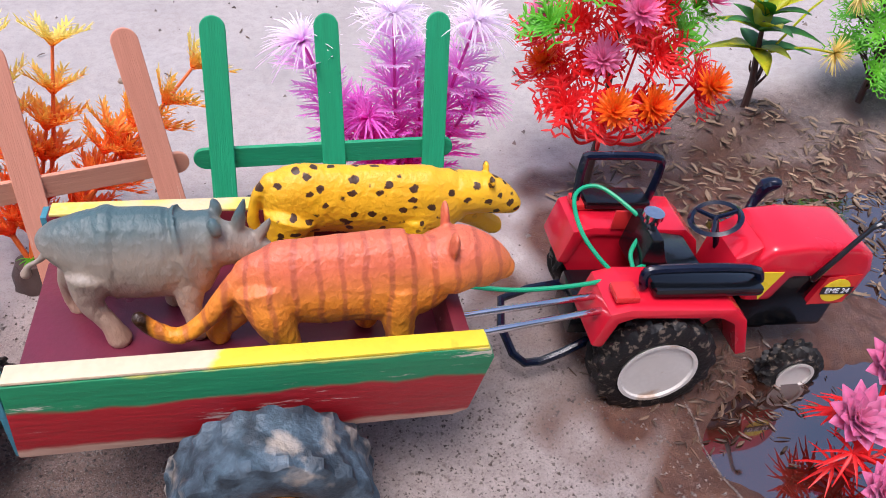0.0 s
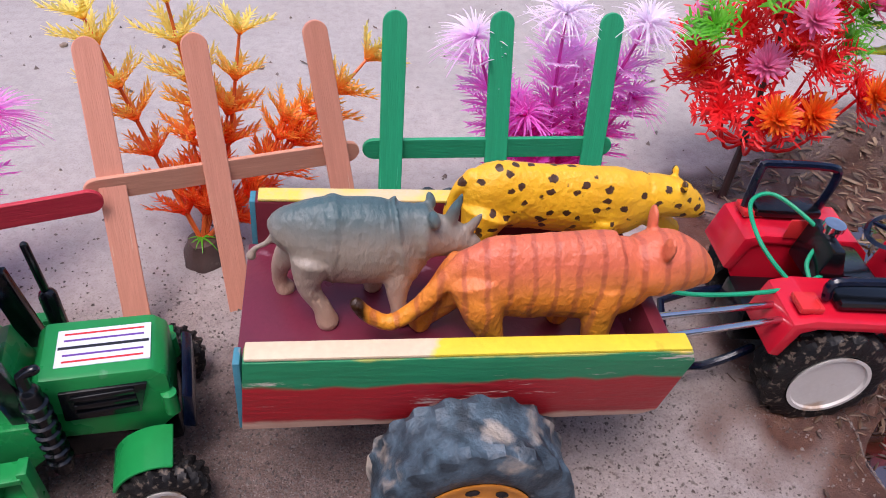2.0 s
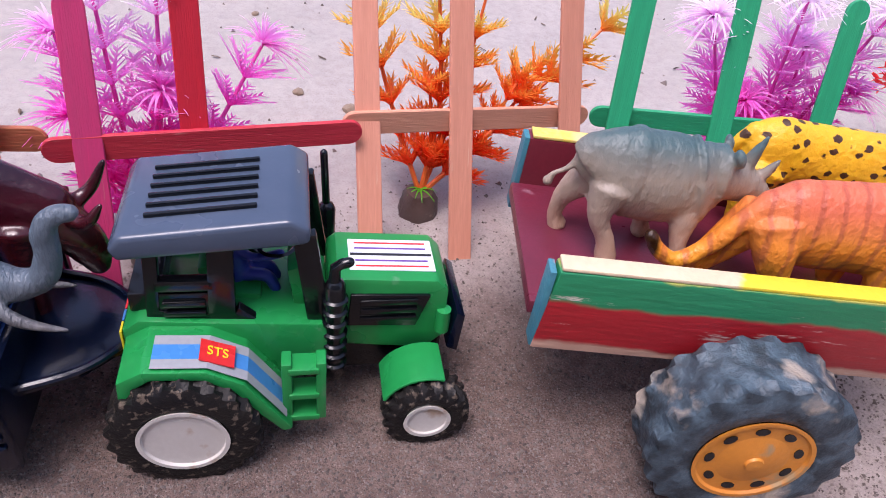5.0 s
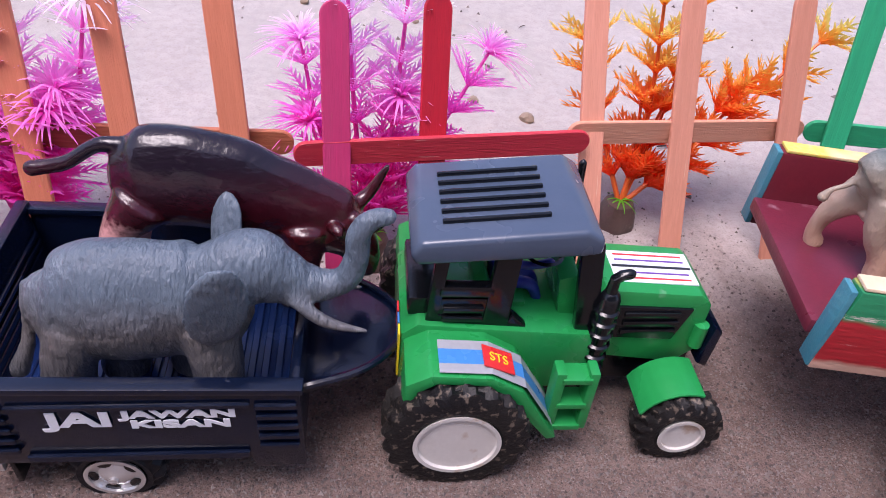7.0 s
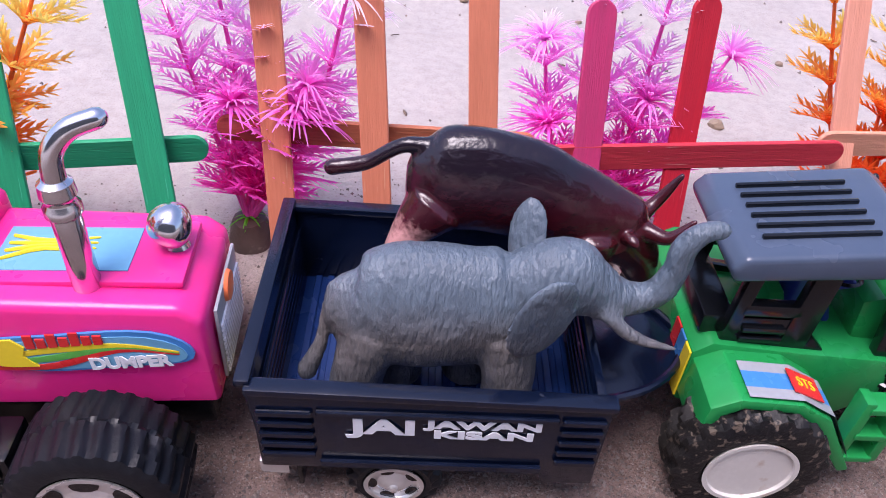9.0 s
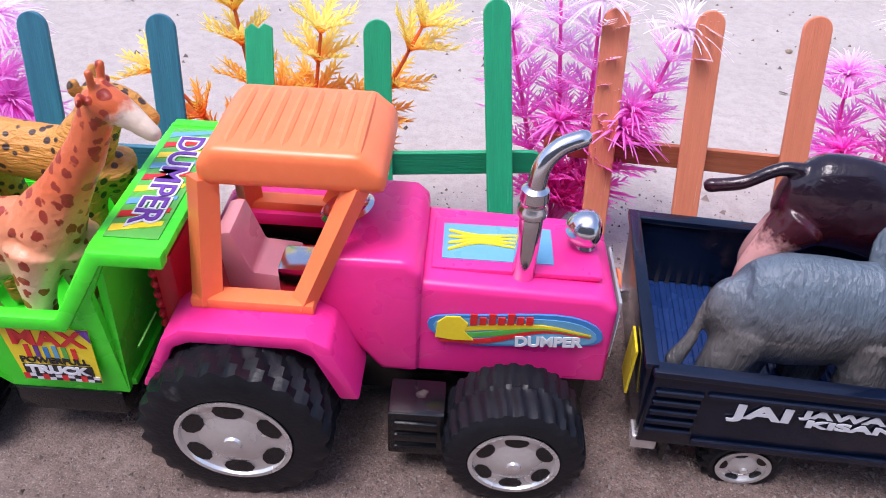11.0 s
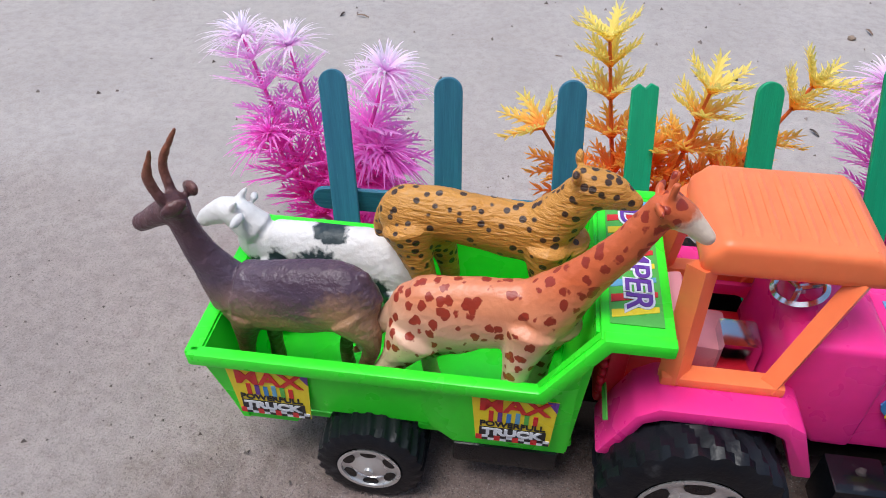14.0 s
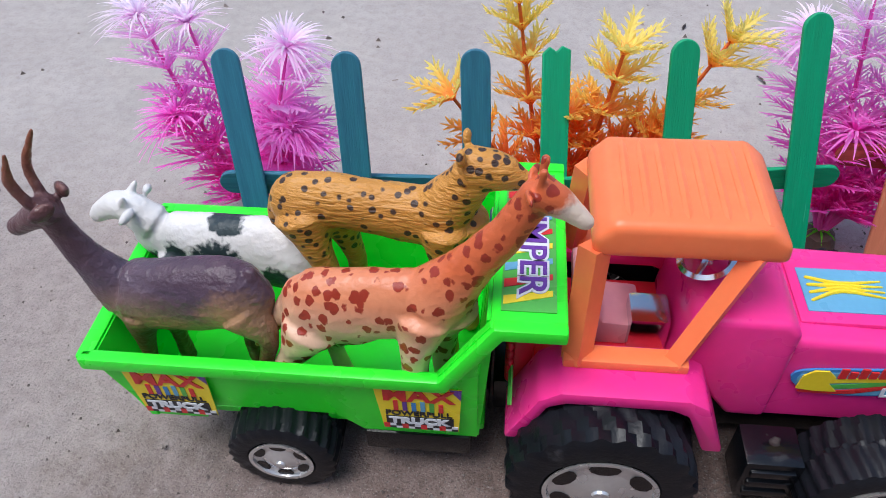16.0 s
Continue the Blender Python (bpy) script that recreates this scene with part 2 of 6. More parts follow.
def spotted(m, col, scale=150, size=0.28, stretch=(1, 1, 1), rnd=0.9, distort=0.0, zmin=None, width=0.06):
    """Spots of a second colour scattered over a figure."""
    nt = m.node_tree
    b = nt.nodes["Principled BSDF"]
    tc = nt.nodes.new("ShaderNodeTexCoord")
    mp = nt.nodes.new("ShaderNodeMapping")
    mp.inputs["Scale"].default_value = stretch
    nt.links.new(tc.outputs["Object"], mp.inputs["Vector"])
    src = mp.outputs["Vector"]
    if distort:
        n = nt.nodes.new("ShaderNodeTexNoise")
        n.inputs["Scale"].default_value = 400
        nt.links.new(src, n.inputs["Vector"])
        mx = nt.nodes.new("ShaderNodeVectorMath")
        mx.operation = "MULTIPLY_ADD"
        nt.links.new(n.outputs["Color"], mx.inputs[0])
        mx.inputs[1].default_value = (distort,) * 3
        nt.links.new(src, mx.inputs[2])
        src = mx.outputs[0]
    v = nt.nodes.new("ShaderNodeTexVoronoi")
    v.inputs["Scale"].default_value = scale
    v.inputs["Randomness"].default_value = rnd
    nt.links.new(src, v.inputs["Vector"])
    r = nt.nodes.new("ShaderNodeMapRange")
    r.inputs["From Min"].default_value, r.inputs["From Max"].default_value = size + width, size - width
    nt.links.new(v.outputs["Distance"], r.inputs["Value"])
    fac = r.outputs["Result"]
    if zmin is not None:
        sep = nt.nodes.new("ShaderNodeSeparateXYZ")
        nt.links.new(tc.outputs["Object"], sep.inputs["Vector"])
        g = nt.nodes.new("ShaderNodeMapRange")
        g.inputs["From Min"].default_value, g.inputs["From Max"].default_value = zmin, zmin + 0.006
        nt.links.new(sep.outputs["Z"], g.inputs["Value"])
        mm = nt.nodes.new("ShaderNodeMath")
        mm.operation = "MULTIPLY"
        nt.links.new(fac, mm.inputs[0])
        nt.links.new(g.outputs["Result"], mm.inputs[1])
        fac = mm.outputs[0]
    x = nt.nodes.new("ShaderNodeMix")
    x.data_type = "RGBA"
    nt.links.new(fac, x.inputs["Factor"])
    nt.links.new(b.inputs["Base Color"].links[0].from_socket, x.inputs["A"])
    x.inputs["B"].default_value = (*col, 1)
    nt.links.new(x.outputs["Result"], b.inputs["Base Color"])
    return m


def scuffed(m, col, at=0.6, scale=90):
    """Scraped and chipped streaks that run along the board."""
    nt = m.node_tree
    b = nt.nodes["Principled BSDF"]
    tc = nt.nodes.new("ShaderNodeTexCoord")
    mp = nt.nodes.new("ShaderNodeMapping")
    mp.inputs["Scale"].default_value = (0.22, 1, 1.7)
    nt.links.new(tc.outputs["Object"], mp.inputs["Vector"])
    n = nt.nodes.new("ShaderNodeTexNoise")
    n.inputs["Scale"].default_value, n.inputs["Detail"].default_value, n.inputs["Roughness"].default_value = scale, 7, 0.72
    nt.links.new(mp.outputs["Vector"], n.inputs["Vector"])
    r = nt.nodes.new("ShaderNodeMapRange")
    r.inputs["From Min"].default_value, r.inputs["From Max"].default_value, r.inputs["To Max"].default_value = at, at + 0.04, 0.85
    nt.links.new(n.outputs["Fac"], r.inputs["Value"])
    x = nt.nodes.new("ShaderNodeMix")
    x.data_type = "RGBA"
    nt.links.new(r.outputs["Result"], x.inputs["Factor"])
    nt.links.new(b.inputs["Base Color"].links[0].from_socket, x.inputs["A"])
    x.inputs["B"].default_value = (*col, 1)
    nt.links.new(x.outputs["Result"], b.inputs["Base Color"])
    return m


MUD = (0.30, 0.24, 0.19)
M_pink = mat("pink_plastic", (0.92, 0.035, 0.30), (0.88, 0.03, 0.27), rough=0.3, fine=300, bump=0.03, sss=0.15)
M_seat = mat("pale_pink_plastic", (0.88, 0.40, 0.46), (0.80, 0.34, 0.40), rough=0.3, fine=300, bump=0.03, sss=0.15)
M_orange = mat("orange_plastic", (1.0, 0.24, 0.085), (1.0, 0.21, 0.07), rough=0.35, fine=300, bump=0.03, sss=0.15)
M_lime = mat("lime_plastic", (0.07, 0.92, 0.03), (0.06, 0.88, 0.025), rough=0.3, fine=300, bump=0.03, sss=0.25)
M_redpl = mat("red_plastic", (0.80, 0.02, 0.05), (0.74, 0.018, 0.045), rough=0.35, fine=300, bump=0.03)
M_red = mat("glossy_red_plastic", (0.68, 0.012, 0.03), (0.62, 0.01, 0.03), rough=0.22, fine=300, bump=0.03, coat=0.3, dirt=(0.35, 0.1, 0.08), dirtat=0.72)
M_green = mat("tractor_green_plastic", (0.008, 0.29, 0.07), (0.007, 0.25, 0.058), rough=0.3, fine=300, bump=0.03, dirt=(0.10, 0.30, 0.14), dirtat=0.7)
M_black = mat("black_plastic", (0.003, 0.004, 0.006), (0.006, 0.007, 0.009), rough=0.17, bump=0.12, dirt=(0.09, 0.08, 0.075), dirtat=0.73)
# dark roof plastic with the sky's bluish reflection put into its base colour
M_roof = mat("roof_plastic_with_sky_tint", (0.055, 0.080, 0.125), (0.070, 0.095, 0.145), rough=0.24, bump=0.05, dirt=(0.12, 0.12, 0.13), dirtat=0.72)
M_navy = mat("navy_plastic", (0.002, 0.005, 0.016), (0.004, 0.008, 0.024), rough=0.18, bump=0.10, dirt=(0.14, 0.15, 0.18), dirtat=0.68)
M_cartfloor = mat("blue_cart_floor_plastic", (0.008, 0.026, 0.11), (0.012, 0.035, 0.14), rough=0.26, bump=0.05, dirt=(0.10, 0.12, 0.18), dirtat=0.68)
M_tyre = mat("dusty_black_rubber", (0.006, 0.007, 0.010), (0.012, 0.013, 0.017), rough=0.36, bump=0.25, dirt=(0.05, 0.05, 0.055), dirtat=0.66)
M_tyremud = mat("muddy_rubber", (0.007, 0.007, 0.009), (0.018, 0.016, 0.014), rough=0.5, bump=0.6, dirt=(0.125, 0.098, 0.076), dirtat=0.57, dirtscale=420)
M_tyreblue = mat("worn_blue_grey_rubber", (0.085, 0.13, 0.165), (0.018, 0.026, 0.034), rough=0.5, bump=0.9, coarse=130, mixat=(0.42, 0.6), dirt=(0.38, 0.32, 0.26), dirtat=0.57, dirtscale=48)
M_white = mat("white_plastic_rim", (0.68, 0.65, 0.61), (0.62, 0.58, 0.53), rough=0.4, bump=0.1, dirt=(0.46, 0.34, 0.25), dirtat=0.6)
M_chrome = mat("chrome", (0.72, 0.72, 0.74), (0.62, 0.62, 0.64), rough=0.16, metal=1.0, bump=0.03, roughvar=0.08)
M_silver = mat("silver_rim", (0.82, 0.81, 0.80), (0.72, 0.71, 0.70), rough=0.26, metal=0.7, bump=0.05, dirt=(0.3, 0.26, 0.22), dirtat=0.68)
M_rimyel = mat("orange_yellow_rim", (0.72, 0.27, 0.03), (0.62, 0.22, 0.03), rough=0.45, bump=0.2, dirt=(0.4, 0.26, 0.13), dirtat=0.6)
M_ropeg = mat("green_wire", (0.0, 0.36, 0.17), rough=0.35, bump=0.05)
M_stickerw = mat("white_sticker", (0.80, 0.82, 0.86), (0.74, 0.77, 0.82), rough=0.25, bump=0.02)
M_stickery = mat("yellow_sticker", (0.92, 0.72, 0.03), (0.88, 0.67, 0.02), rough=0.3, bump=0.02)
M_stickerb = mat("blue_sticker", (0.06, 0.25, 0.60), (0.05, 0.21, 0.52), rough=0.3, bump=0.02)
M_stickerc = mat("cyan_sticker", (0.16, 0.42, 0.62), (0.13, 0.36, 0.56), rough=0.3, bump=0.02)
M_stickerr = mat("red_sticker", (0.72, 0.03, 0.03), (0.64, 0.03, 0.03), rough=0.3, bump=0.02)
M_stickerk = mat("black_sticker", (0.02, 0.02, 0.025), rough=0.3, bump=0.02)
M_stickerp = mat("purple_sticker", (0.16, 0.05, 0.36), rough=0.3, bump=0.02)
M_stickerg = mat("green_sticker", (0.12, 0.5, 0.08), rough=0.3, bump=0.02)
M_grey = mat("grey_print", (0.35, 0.37, 0.40), rough=0.35, bump=0.02)
M_figblue = mat("blue_figure_plastic", (0.02, 0.035, 0.32), rough=0.4, bump=0.03)
M_maroon = mat("maroon_painted_wood", (0.17, 0.018, 0.03), (0.13, 0.014, 0.025), rough=0.35, bump=0.2)
M_purple = mat("purple_painted_wood", (0.17, 0.022, 0.043), (0.13, 0.018, 0.035), rough=0.32, bump=0.2, dirt=(0.34, 0.18, 0.22), dirtat=0.68)
M_teal = mat("teal_painted_wood", (0.06, 0.26, 0.32), (0.04, 0.2, 0.28), rough=0.5, bump=0.5, dirt=(0.45, 0.35, 0.3), dirtat=0.64)
for _m in (M_tyre, M_tyremud):
    _m.node_tree.nodes["Principled BSDF"].inputs["Specular IOR Level"].default_value = 0.25
M_cream = mat("cream_and_yellow_paint", (0.80, 0.62, 0.08), (0.72, 0.56, 0.36), rough=0.5, fine=500, coarse=24, bump=0.4, mixat=(0.47, 0.53))


# ---- ground ----
def spaced(a, b, step, grow, far):
    """Even steps from a to b, then ever longer ones out to far on both sides."""
    mid = list(np.arange(a, b + step / 2, step))
    lo, hi, s = [], [], step
    while (not hi) or hi[-1] < far:
        s *= grow
        hi.append((hi[-1] if hi else mid[-1]) + s)
        lo.append((lo[-1] if lo else mid[0]) - s)
    return np.array(lo[::-1] + mid + hi)


def smoothstep(x, a, b):
    t = min(max((x - a) / (b - a), 0), 1)
    return t * t * (3 - 2 * t)


def puddle(x, y):
    """Depth of the wet hollow round the small tractor, in metres: a shape of its own with an uneven shore."""
    n = noise.noise(Vector((x * 22, y * 22, 0.3))) * 0.02
    a = math.hypot((x - 0.155) / 0.068, (y - 0.157) / 0.042) + n * 10
    b = math.hypot((x - 0.25) / 0.11, (y - 0.262) / 0.05) + n * 8
    c = math.hypot((x - 0.33) / 0.12, (y - 0.18) / 0.14) + n * 8
    return max(1 - smoothstep(a, 0.65, 1.1), 1 - smoothstep(b, 0.6, 1.1), 1 - smoothstep(c, 0.6, 1.05))


def height(x, y):
    p = Vector((x, y, 0))
    h = 0.0026 * noise.noise(p * 9) + 0.0014 * noise.noise(p * 25) + 0.0007 * noise.noise(p * 90) + 0.0004 * noise.noise(p * 260)
    if 0.0 < x < 0.75 and -0.1 < y < 0.75:
        m = math.hypot((x - 0.235) / 0.075, (y - 0.370) / 0.035)
        h += 0.017 * (1 - smoothstep(m, 0.2, 1.0)) * (1 + 0.4 * noise.noise(p * 60))
        m = math.hypot((x - 0.42) / 0.13, (y - 0.42) / 0.07)
        h += 0.018 * (1 - smoothstep(m, 0.2, 1.0))
        wet = puddle(x, y)
        h += -0.0075 * wet + 0.003 * wet * noise.noise(p * 70)
        rough = 1 - smoothstep(math.hypot((x - 0.2) / 0.17, (y - 0.27) / 0.11), 0.6, 1.1)
        h += 0.0055 * (1 - smoothstep(math.hypot((x - 0.09) / 0.075, (y - 0.21) / 0.06), 0.5, 1.0)) * (1 + 0.5 * noise.noise(p * 80))
        h += rough * (0.0022 * noise.noise(p * 110) + 0.0012 * noise.noise(p * 300))
    # tyre print beside the tipper's back wheel
    if -0.70 < x < -0.56 and 0.05 < y < 0.14:
        u = (x + 0.621) * 0.9 + (y - 0.097) * 0.43
        v = -(x + 0.621) * 0.43 + (y - 0.097) * 0.9
        edge = (1 - smoothstep(abs(v), 0.008, 0.013)) * (1 - smoothstep(abs(u), 0.035, 0.055))
        h += edge * 0.0014 * math.sin((u + 0.5 * abs(v)) * 2 * math.pi / 0.0058)
    return h


def ground_material():
    m = bpy.data.materials.new("dusty_sand_and_wet_mud")
    m.use_nodes = True
    nt = m.node_tree
    b = nt.nodes["Principled BSDF"]
    tc = nt.nodes.new("ShaderNodeTexCoord")

    def nz(scale, detail=5, rough=0.6):
        n = nt.nodes.new("ShaderNodeTexNoise")
        n.inputs["Scale"].default_value, n.inputs["Detail"].default_value, n.inputs["Roughness"].default_value = scale, detail, rough
        nt.links.new(tc.outputs["Object"], n.inputs["Vector"])
        return n.outputs["Fac"]

    def rng(v, a, c, lo=0.0, hi=1.0):
        r = nt.nodes.new("ShaderNodeMapRange")
        for k, val in (("From Min", a), ("From Max", c), ("To Min", lo), ("To Max", hi)):
            r.inputs[k].default_value = val
        nt.links.new(v, r.inputs["Value"])
        return r.outputs["Result"]

    def mix(f, a, c):
        x = nt.nodes.new("ShaderNodeMix")
        x.data_type = "RGBA"
        nt.links.new(f, x.inputs["Factor"])
        for s, v in ((x.inputs["A"], a), (x.inputs["B"], c)):
            if isinstance(v, tuple):
                s.default_value = (*v, 1)
            else:
                nt.links.new(v, s)
        return x.outputs["Result"]
    grain, mid, big = nz(950, 4, 0.75), nz(160), nz(14)
    sand = mix(rng(big, 0.3, 0.7), (0.455, 0.412, 0.385), (0.395, 0.352, 0.328))
    sand = mix(rng(mid, 0.42, 0.72, 0, 0.6), sand, (0.315, 0.275, 0.252))
    # weight that turns the pale sand into browner, darker earth
    brown_mix = nt.nodes.new("ShaderNodeAttribute")
    brown_mix.attribute_name = "brown_mix"
    earth = mix(rng(mid, 0.35, 0.7), (0.30, 0.212, 0.182), (0.17, 0.108, 0.090))
    sand = mix(brown_mix.outputs["Fac"], sand, earth)
    def scaled(f, lo, hi):
        k = nt.nodes.new("ShaderNodeMath")
        k.operation = "MULTIPLY"
        nt.links.new(f, k.inputs[0])
        nt.links.new(rng(brown_mix.outputs["Fac"], 0, 1, lo, hi), k.inputs[1])
        return k.outputs[0]
    sand = mix(scaled(rng(grain, 0.50, 0.66), 0.3, 0.95), sand, (0.13, 0.10, 0.09))
    sand = mix(rng(nz(38, 6, 0.7), 0.55, 0.75, 0, 0.35), sand, (0.27, 0.235, 0.22))
    sand = mix(scaled(rng(nz(1300, 2), 0.60, 0.68), 0.14, 0.55), sand, (0.52, 0.47, 0.43))
    wet = nt.nodes.new("ShaderNodeAttribute")
    wet.attribute_name = "wet"
    w = rng(wet.outputs["Fac"], 0.12, 0.75)
    mud = mix(rng(mid, 0.35, 0.7), (0.075, 0.028, 0.017), (0.14, 0.062, 0.036))
    nt.links.new(mix(w, sand, mud), b.inputs["Base Color"])
    nt.links.new(rng(w, 0, 1, 0.92, 0.3), b.inputs["Roughness"])
    add = nt.nodes.new("ShaderNodeMath")
    add.operation = "MULTIPLY_ADD"
    nt.links.new(mid, add.inputs[0])
    add.inputs[1].default_value = 1.6
    nt.links.new(grain, add.inputs[2])
    bp = nt.nodes.new("ShaderNodeBump")
    bp.inputs["Strength"].default_value, bp.inputs["Distance"].default_value = 0.8, 0.0024
    nt.links.new(rng(brown_mix.outputs["Fac"], 0, 1, 0.3, 0.95), bp.inputs["Strength"])
    nt.links.new(add.outputs[0], bp.inputs["Height"])
    nt.links.new(bp.outputs["Normal"], b.inputs["Normal"])
    return m


def build_ground():
    xs, ys = spaced(-0.92, 0.48, 0.0035, 1.16, 60), spaced(0.0, 0.52, 0.0035, 1.16, 60)
    verts = [(x, y, height(x, y)) for y in ys for x in xs]
    nx = len(xs)
    faces = [(j * nx + i, j * nx + i + 1, (j + 1) * nx + i + 1, (j + 1) * nx + i) for j in range(len(ys) - 1) for i in range(nx - 1)]
    me = bpy.data.meshes.new("ground")
    me.from_pydata(verts, [], faces)
    wet = me.attributes.new("wet", "FLOAT", "POINT")
    vals = []
    for x, y, z in verts:
        if -0.1 < x < 0.8 and 0 < y < 0.8:
            n = 0.35 * noise.noise(Vector((x * 40, y * 40, 1)))
            d = 1 - smoothstep(math.hypot((x - 0.2) / 0.19, (y - 0.25) / 0.135) + n, 0.55, 1.05)
            d2 = 1 - smoothstep(math.hypot((x - 0.128) / 0.084, (y - 0.175) / 0.075) + 1.3 * n, 0.6, 1.05)
            d3 = 1 - smoothstep(math.hypot((x - 0.33) / 0.16, (y - 0.18) / 0.2) + n, 0.6, 1.05)
            vals.append(max(puddle(x, y), 0.85 * d, 0.95 * d2, d3))
        else:
            vals.append(0.0)
    wet.data.foreach_set("value", vals)
    # browner, darker earth towards the near side and on the heap
    brown_mix = me.attributes.new("brown_mix", "FLOAT", "POINT")
    dv = []
    for x, y, z in verts:
        n = 0.045 * noise.noise(Vector((x * 9, y * 9, 4))) + 0.02 * noise.noise(Vector((x * 40, y * 40, 2)))
        line = 0.245 + 0.04 * smoothstep(x, -0.45, -0.15)
        near = (1 - smoothstep(y + n, line - 0.075, line + 0.03)) * (0.35 + 0.65 * smoothstep(x + n, -0.68, -0.5)) * (1 - 0.6 * smoothstep(x + n, -0.10, -0.01)) * smoothstep(y + n, -0.35, -0.02)
        heap = 0.9 * (1 - smoothstep(math.hypot((x - 0.28) / 0.15, (y - 0.36) / 0.06) + 3 * n, 0.55, 1.15))
        dv.append(max(near, heap))
    brown_mix.data.foreach_set("value", dv)
    me.polygons.foreach_set("use_smooth", [True] * len(me.polygons))
    ob = new("ground", me)
    me.materials.append(ground_material())
    return tagged(ob, "pale dusty sandy ground with a dark wet muddy hollow", "ground", kind="structure")


ground = build_ground()

M_water = bpy.data.materials.new("muddy_water")
M_water.use_nodes = True
_b = M_water.node_tree.nodes["Principled BSDF"]
_b.inputs["Base Color"].default_value = (0.035, 0.013, 0.008, 1)
_b.inputs["Roughness"].default_value = 0.04
_b.inputs["IOR"].default_value = 1.33
_b.inputs["Specular IOR Level"].default_value = 0.9
_b.inputs["Coat Weight"].default_value = 1.0
_b.inputs["Coat IOR"].default_value = 2.7
_b.inputs["Coat Roughness"].default_value = 0.03
_n = M_water.node_tree.nodes.new("ShaderNodeTexNoise")
_n.inputs["Scale"].default_value = 45
_bp = M_water.node_tree.nodes.new("ShaderNodeBump")
_bp.inputs["Strength"].default_value, _bp.inputs["Distance"].default_value = 0.12, 0.001
M_water.node_tree.links.new(_n.outputs["Fac"], _bp.inputs["Height"])
M_water.node_tree.links.new(_bp.outputs["Normal"], _b.inputs["Normal"])


def build_water():
    bm = bmesh.new()
    bmesh.ops.create_grid(bm, x_segments=24, y_segments=16, size=0.5)
    for v in bm.verts:
        v.co = Vector((0.25 + v.co.x * 0.44, 0.215 + v.co.y * 0.27, -0.0042))
    me = bpy.data.meshes.new("water")
    bm.to_mesh(me)
    bm.free()
    me.materials.append(M_water)
    return tagged(new("water", me), "brown muddy puddle water reflecting the sky", "water", kind="structure")


build_water()


def per_island(m, one, two):
    """Each loose piece takes its own shade between two colours."""
    nt = m.node_tree
    b = nt.nodes["Principled BSDF"]
    g = nt.nodes.new("ShaderNodeNewGeometry")
    x = nt.nodes.new("ShaderNodeMix")
    x.data_type = "RGBA"
    x.inputs["A"].default_value, x.inputs["B"].default_value = (*one, 1), (*two, 1)
    nt.links.new(g.outputs["Random Per Island"], x.inputs["Factor"])
    mu = nt.nodes.new("ShaderNodeMix")
    mu.data_type, mu.blend_type = "RGBA", "MULTIPLY"
    mu.inputs["Factor"].default_value = 1
    nt.links.new(x.outputs["Result"], mu.inputs["A"])
    nt.links.new(b.inputs["Base Color"].links[0].from_socket, mu.inputs["B"])
    nt.links.new(mu.outputs["Result"], b.inputs["Base Color"])
    return m


M_chip = per_island(mat("dry_straw_chips", (1, 1, 1), (0.8, 0.8, 0.8), rough=0.7, fine=900, coarse=70, bump=0.3), (0.05, 0.028, 0.017), (0.40, 0.28, 0.18))
M_wetchip = per_island(mat("wet_straw_chips", (1, 1, 1), (0.8, 0.8, 0.8), rough=0.4, fine=900, coarse=70, bump=0.3), (0.035, 0.018, 0.012), (0.22, 0.14, 0.09))
M_grit = per_island(mat("sand_grit", (1, 1, 1), (0.85, 0.85, 0.85), rough=0.9, fine=900, coarse=200, bump=0.2), (0.10, 0.075, 0.066), (0.30, 0.25, 0.225))
M_pebble = mat("brown_pebble", (0.30, 0.22, 0.16), (0.22, 0.16, 0.11), rough=0.85, bump=0.4)


def scatter(name, count, spot, size, material, label, seed, flat=False):
    rng = random.Random(seed)
    verts, faces = [], []
    for _ in range(count):
        x, y = spot(rng)
        s = size(rng)
        z = max(height(x, y), -0.0042 if flat else -1)
        a = rng.uniform(0, math.tau)
        c, si = math.cos(a), math.sin(a)
        k = len(verts)
        if flat:
            L, w, t, cur = s, s * rng.uniform(0.08, 0.32), s * 0.06, s * rng.uniform(0.0, 0.18)
            tilt = rng.uniform(-0.35, 0.35)
            for i in range(4):
                u = (i / 3 - 0.5) * L
                ww = w * (0.35 if i in (0, 3) else 1) / 2
                zz = z + 0.0006 + cur * (1 - (2 * i / 3 - 1) ** 2) + max(0, tilt * u) * 0.8
                for sgn, dz in ((-1, 0), (1, 0), (0, t + w * 0.15)):
                    px, py = u, sgn * ww
                    verts.append((x + px * c - py * si, y + px * si + py * c, zz + dz))
            for i in range(3):
                o = k + 3 * i
                faces += [(o, o + 3, o + 5, o + 2), (o + 1, o + 2, o + 5, o + 4), (o, o + 1, o + 4, o + 3)]
        else:
            for p in ((1, 0, -.3), (-.5, .8, -.3), (-.6, -.7, -.3), (0.1, 0.1, 0.7)):
                px, py = p[0] * s * rng.uniform(.7, 1.2), p[1] * s * rng.uniform(.7, 1.2)
                verts.append((x + px * c - py * si, y + px * si + py * c, z + p[2] * s + s * 0.25))
            faces += [(k, k + 1, k + 3), (k + 1, k + 2, k + 3), (k + 2, k, k + 3), (k, k + 2, k + 1)]
    me = bpy.data.meshes.new(name)
    me.from_pydata(verts, [], faces)
    me.materials.append(material)
    return tagged(new(name, me), label, name.replace("_", " "), kind="stuff")


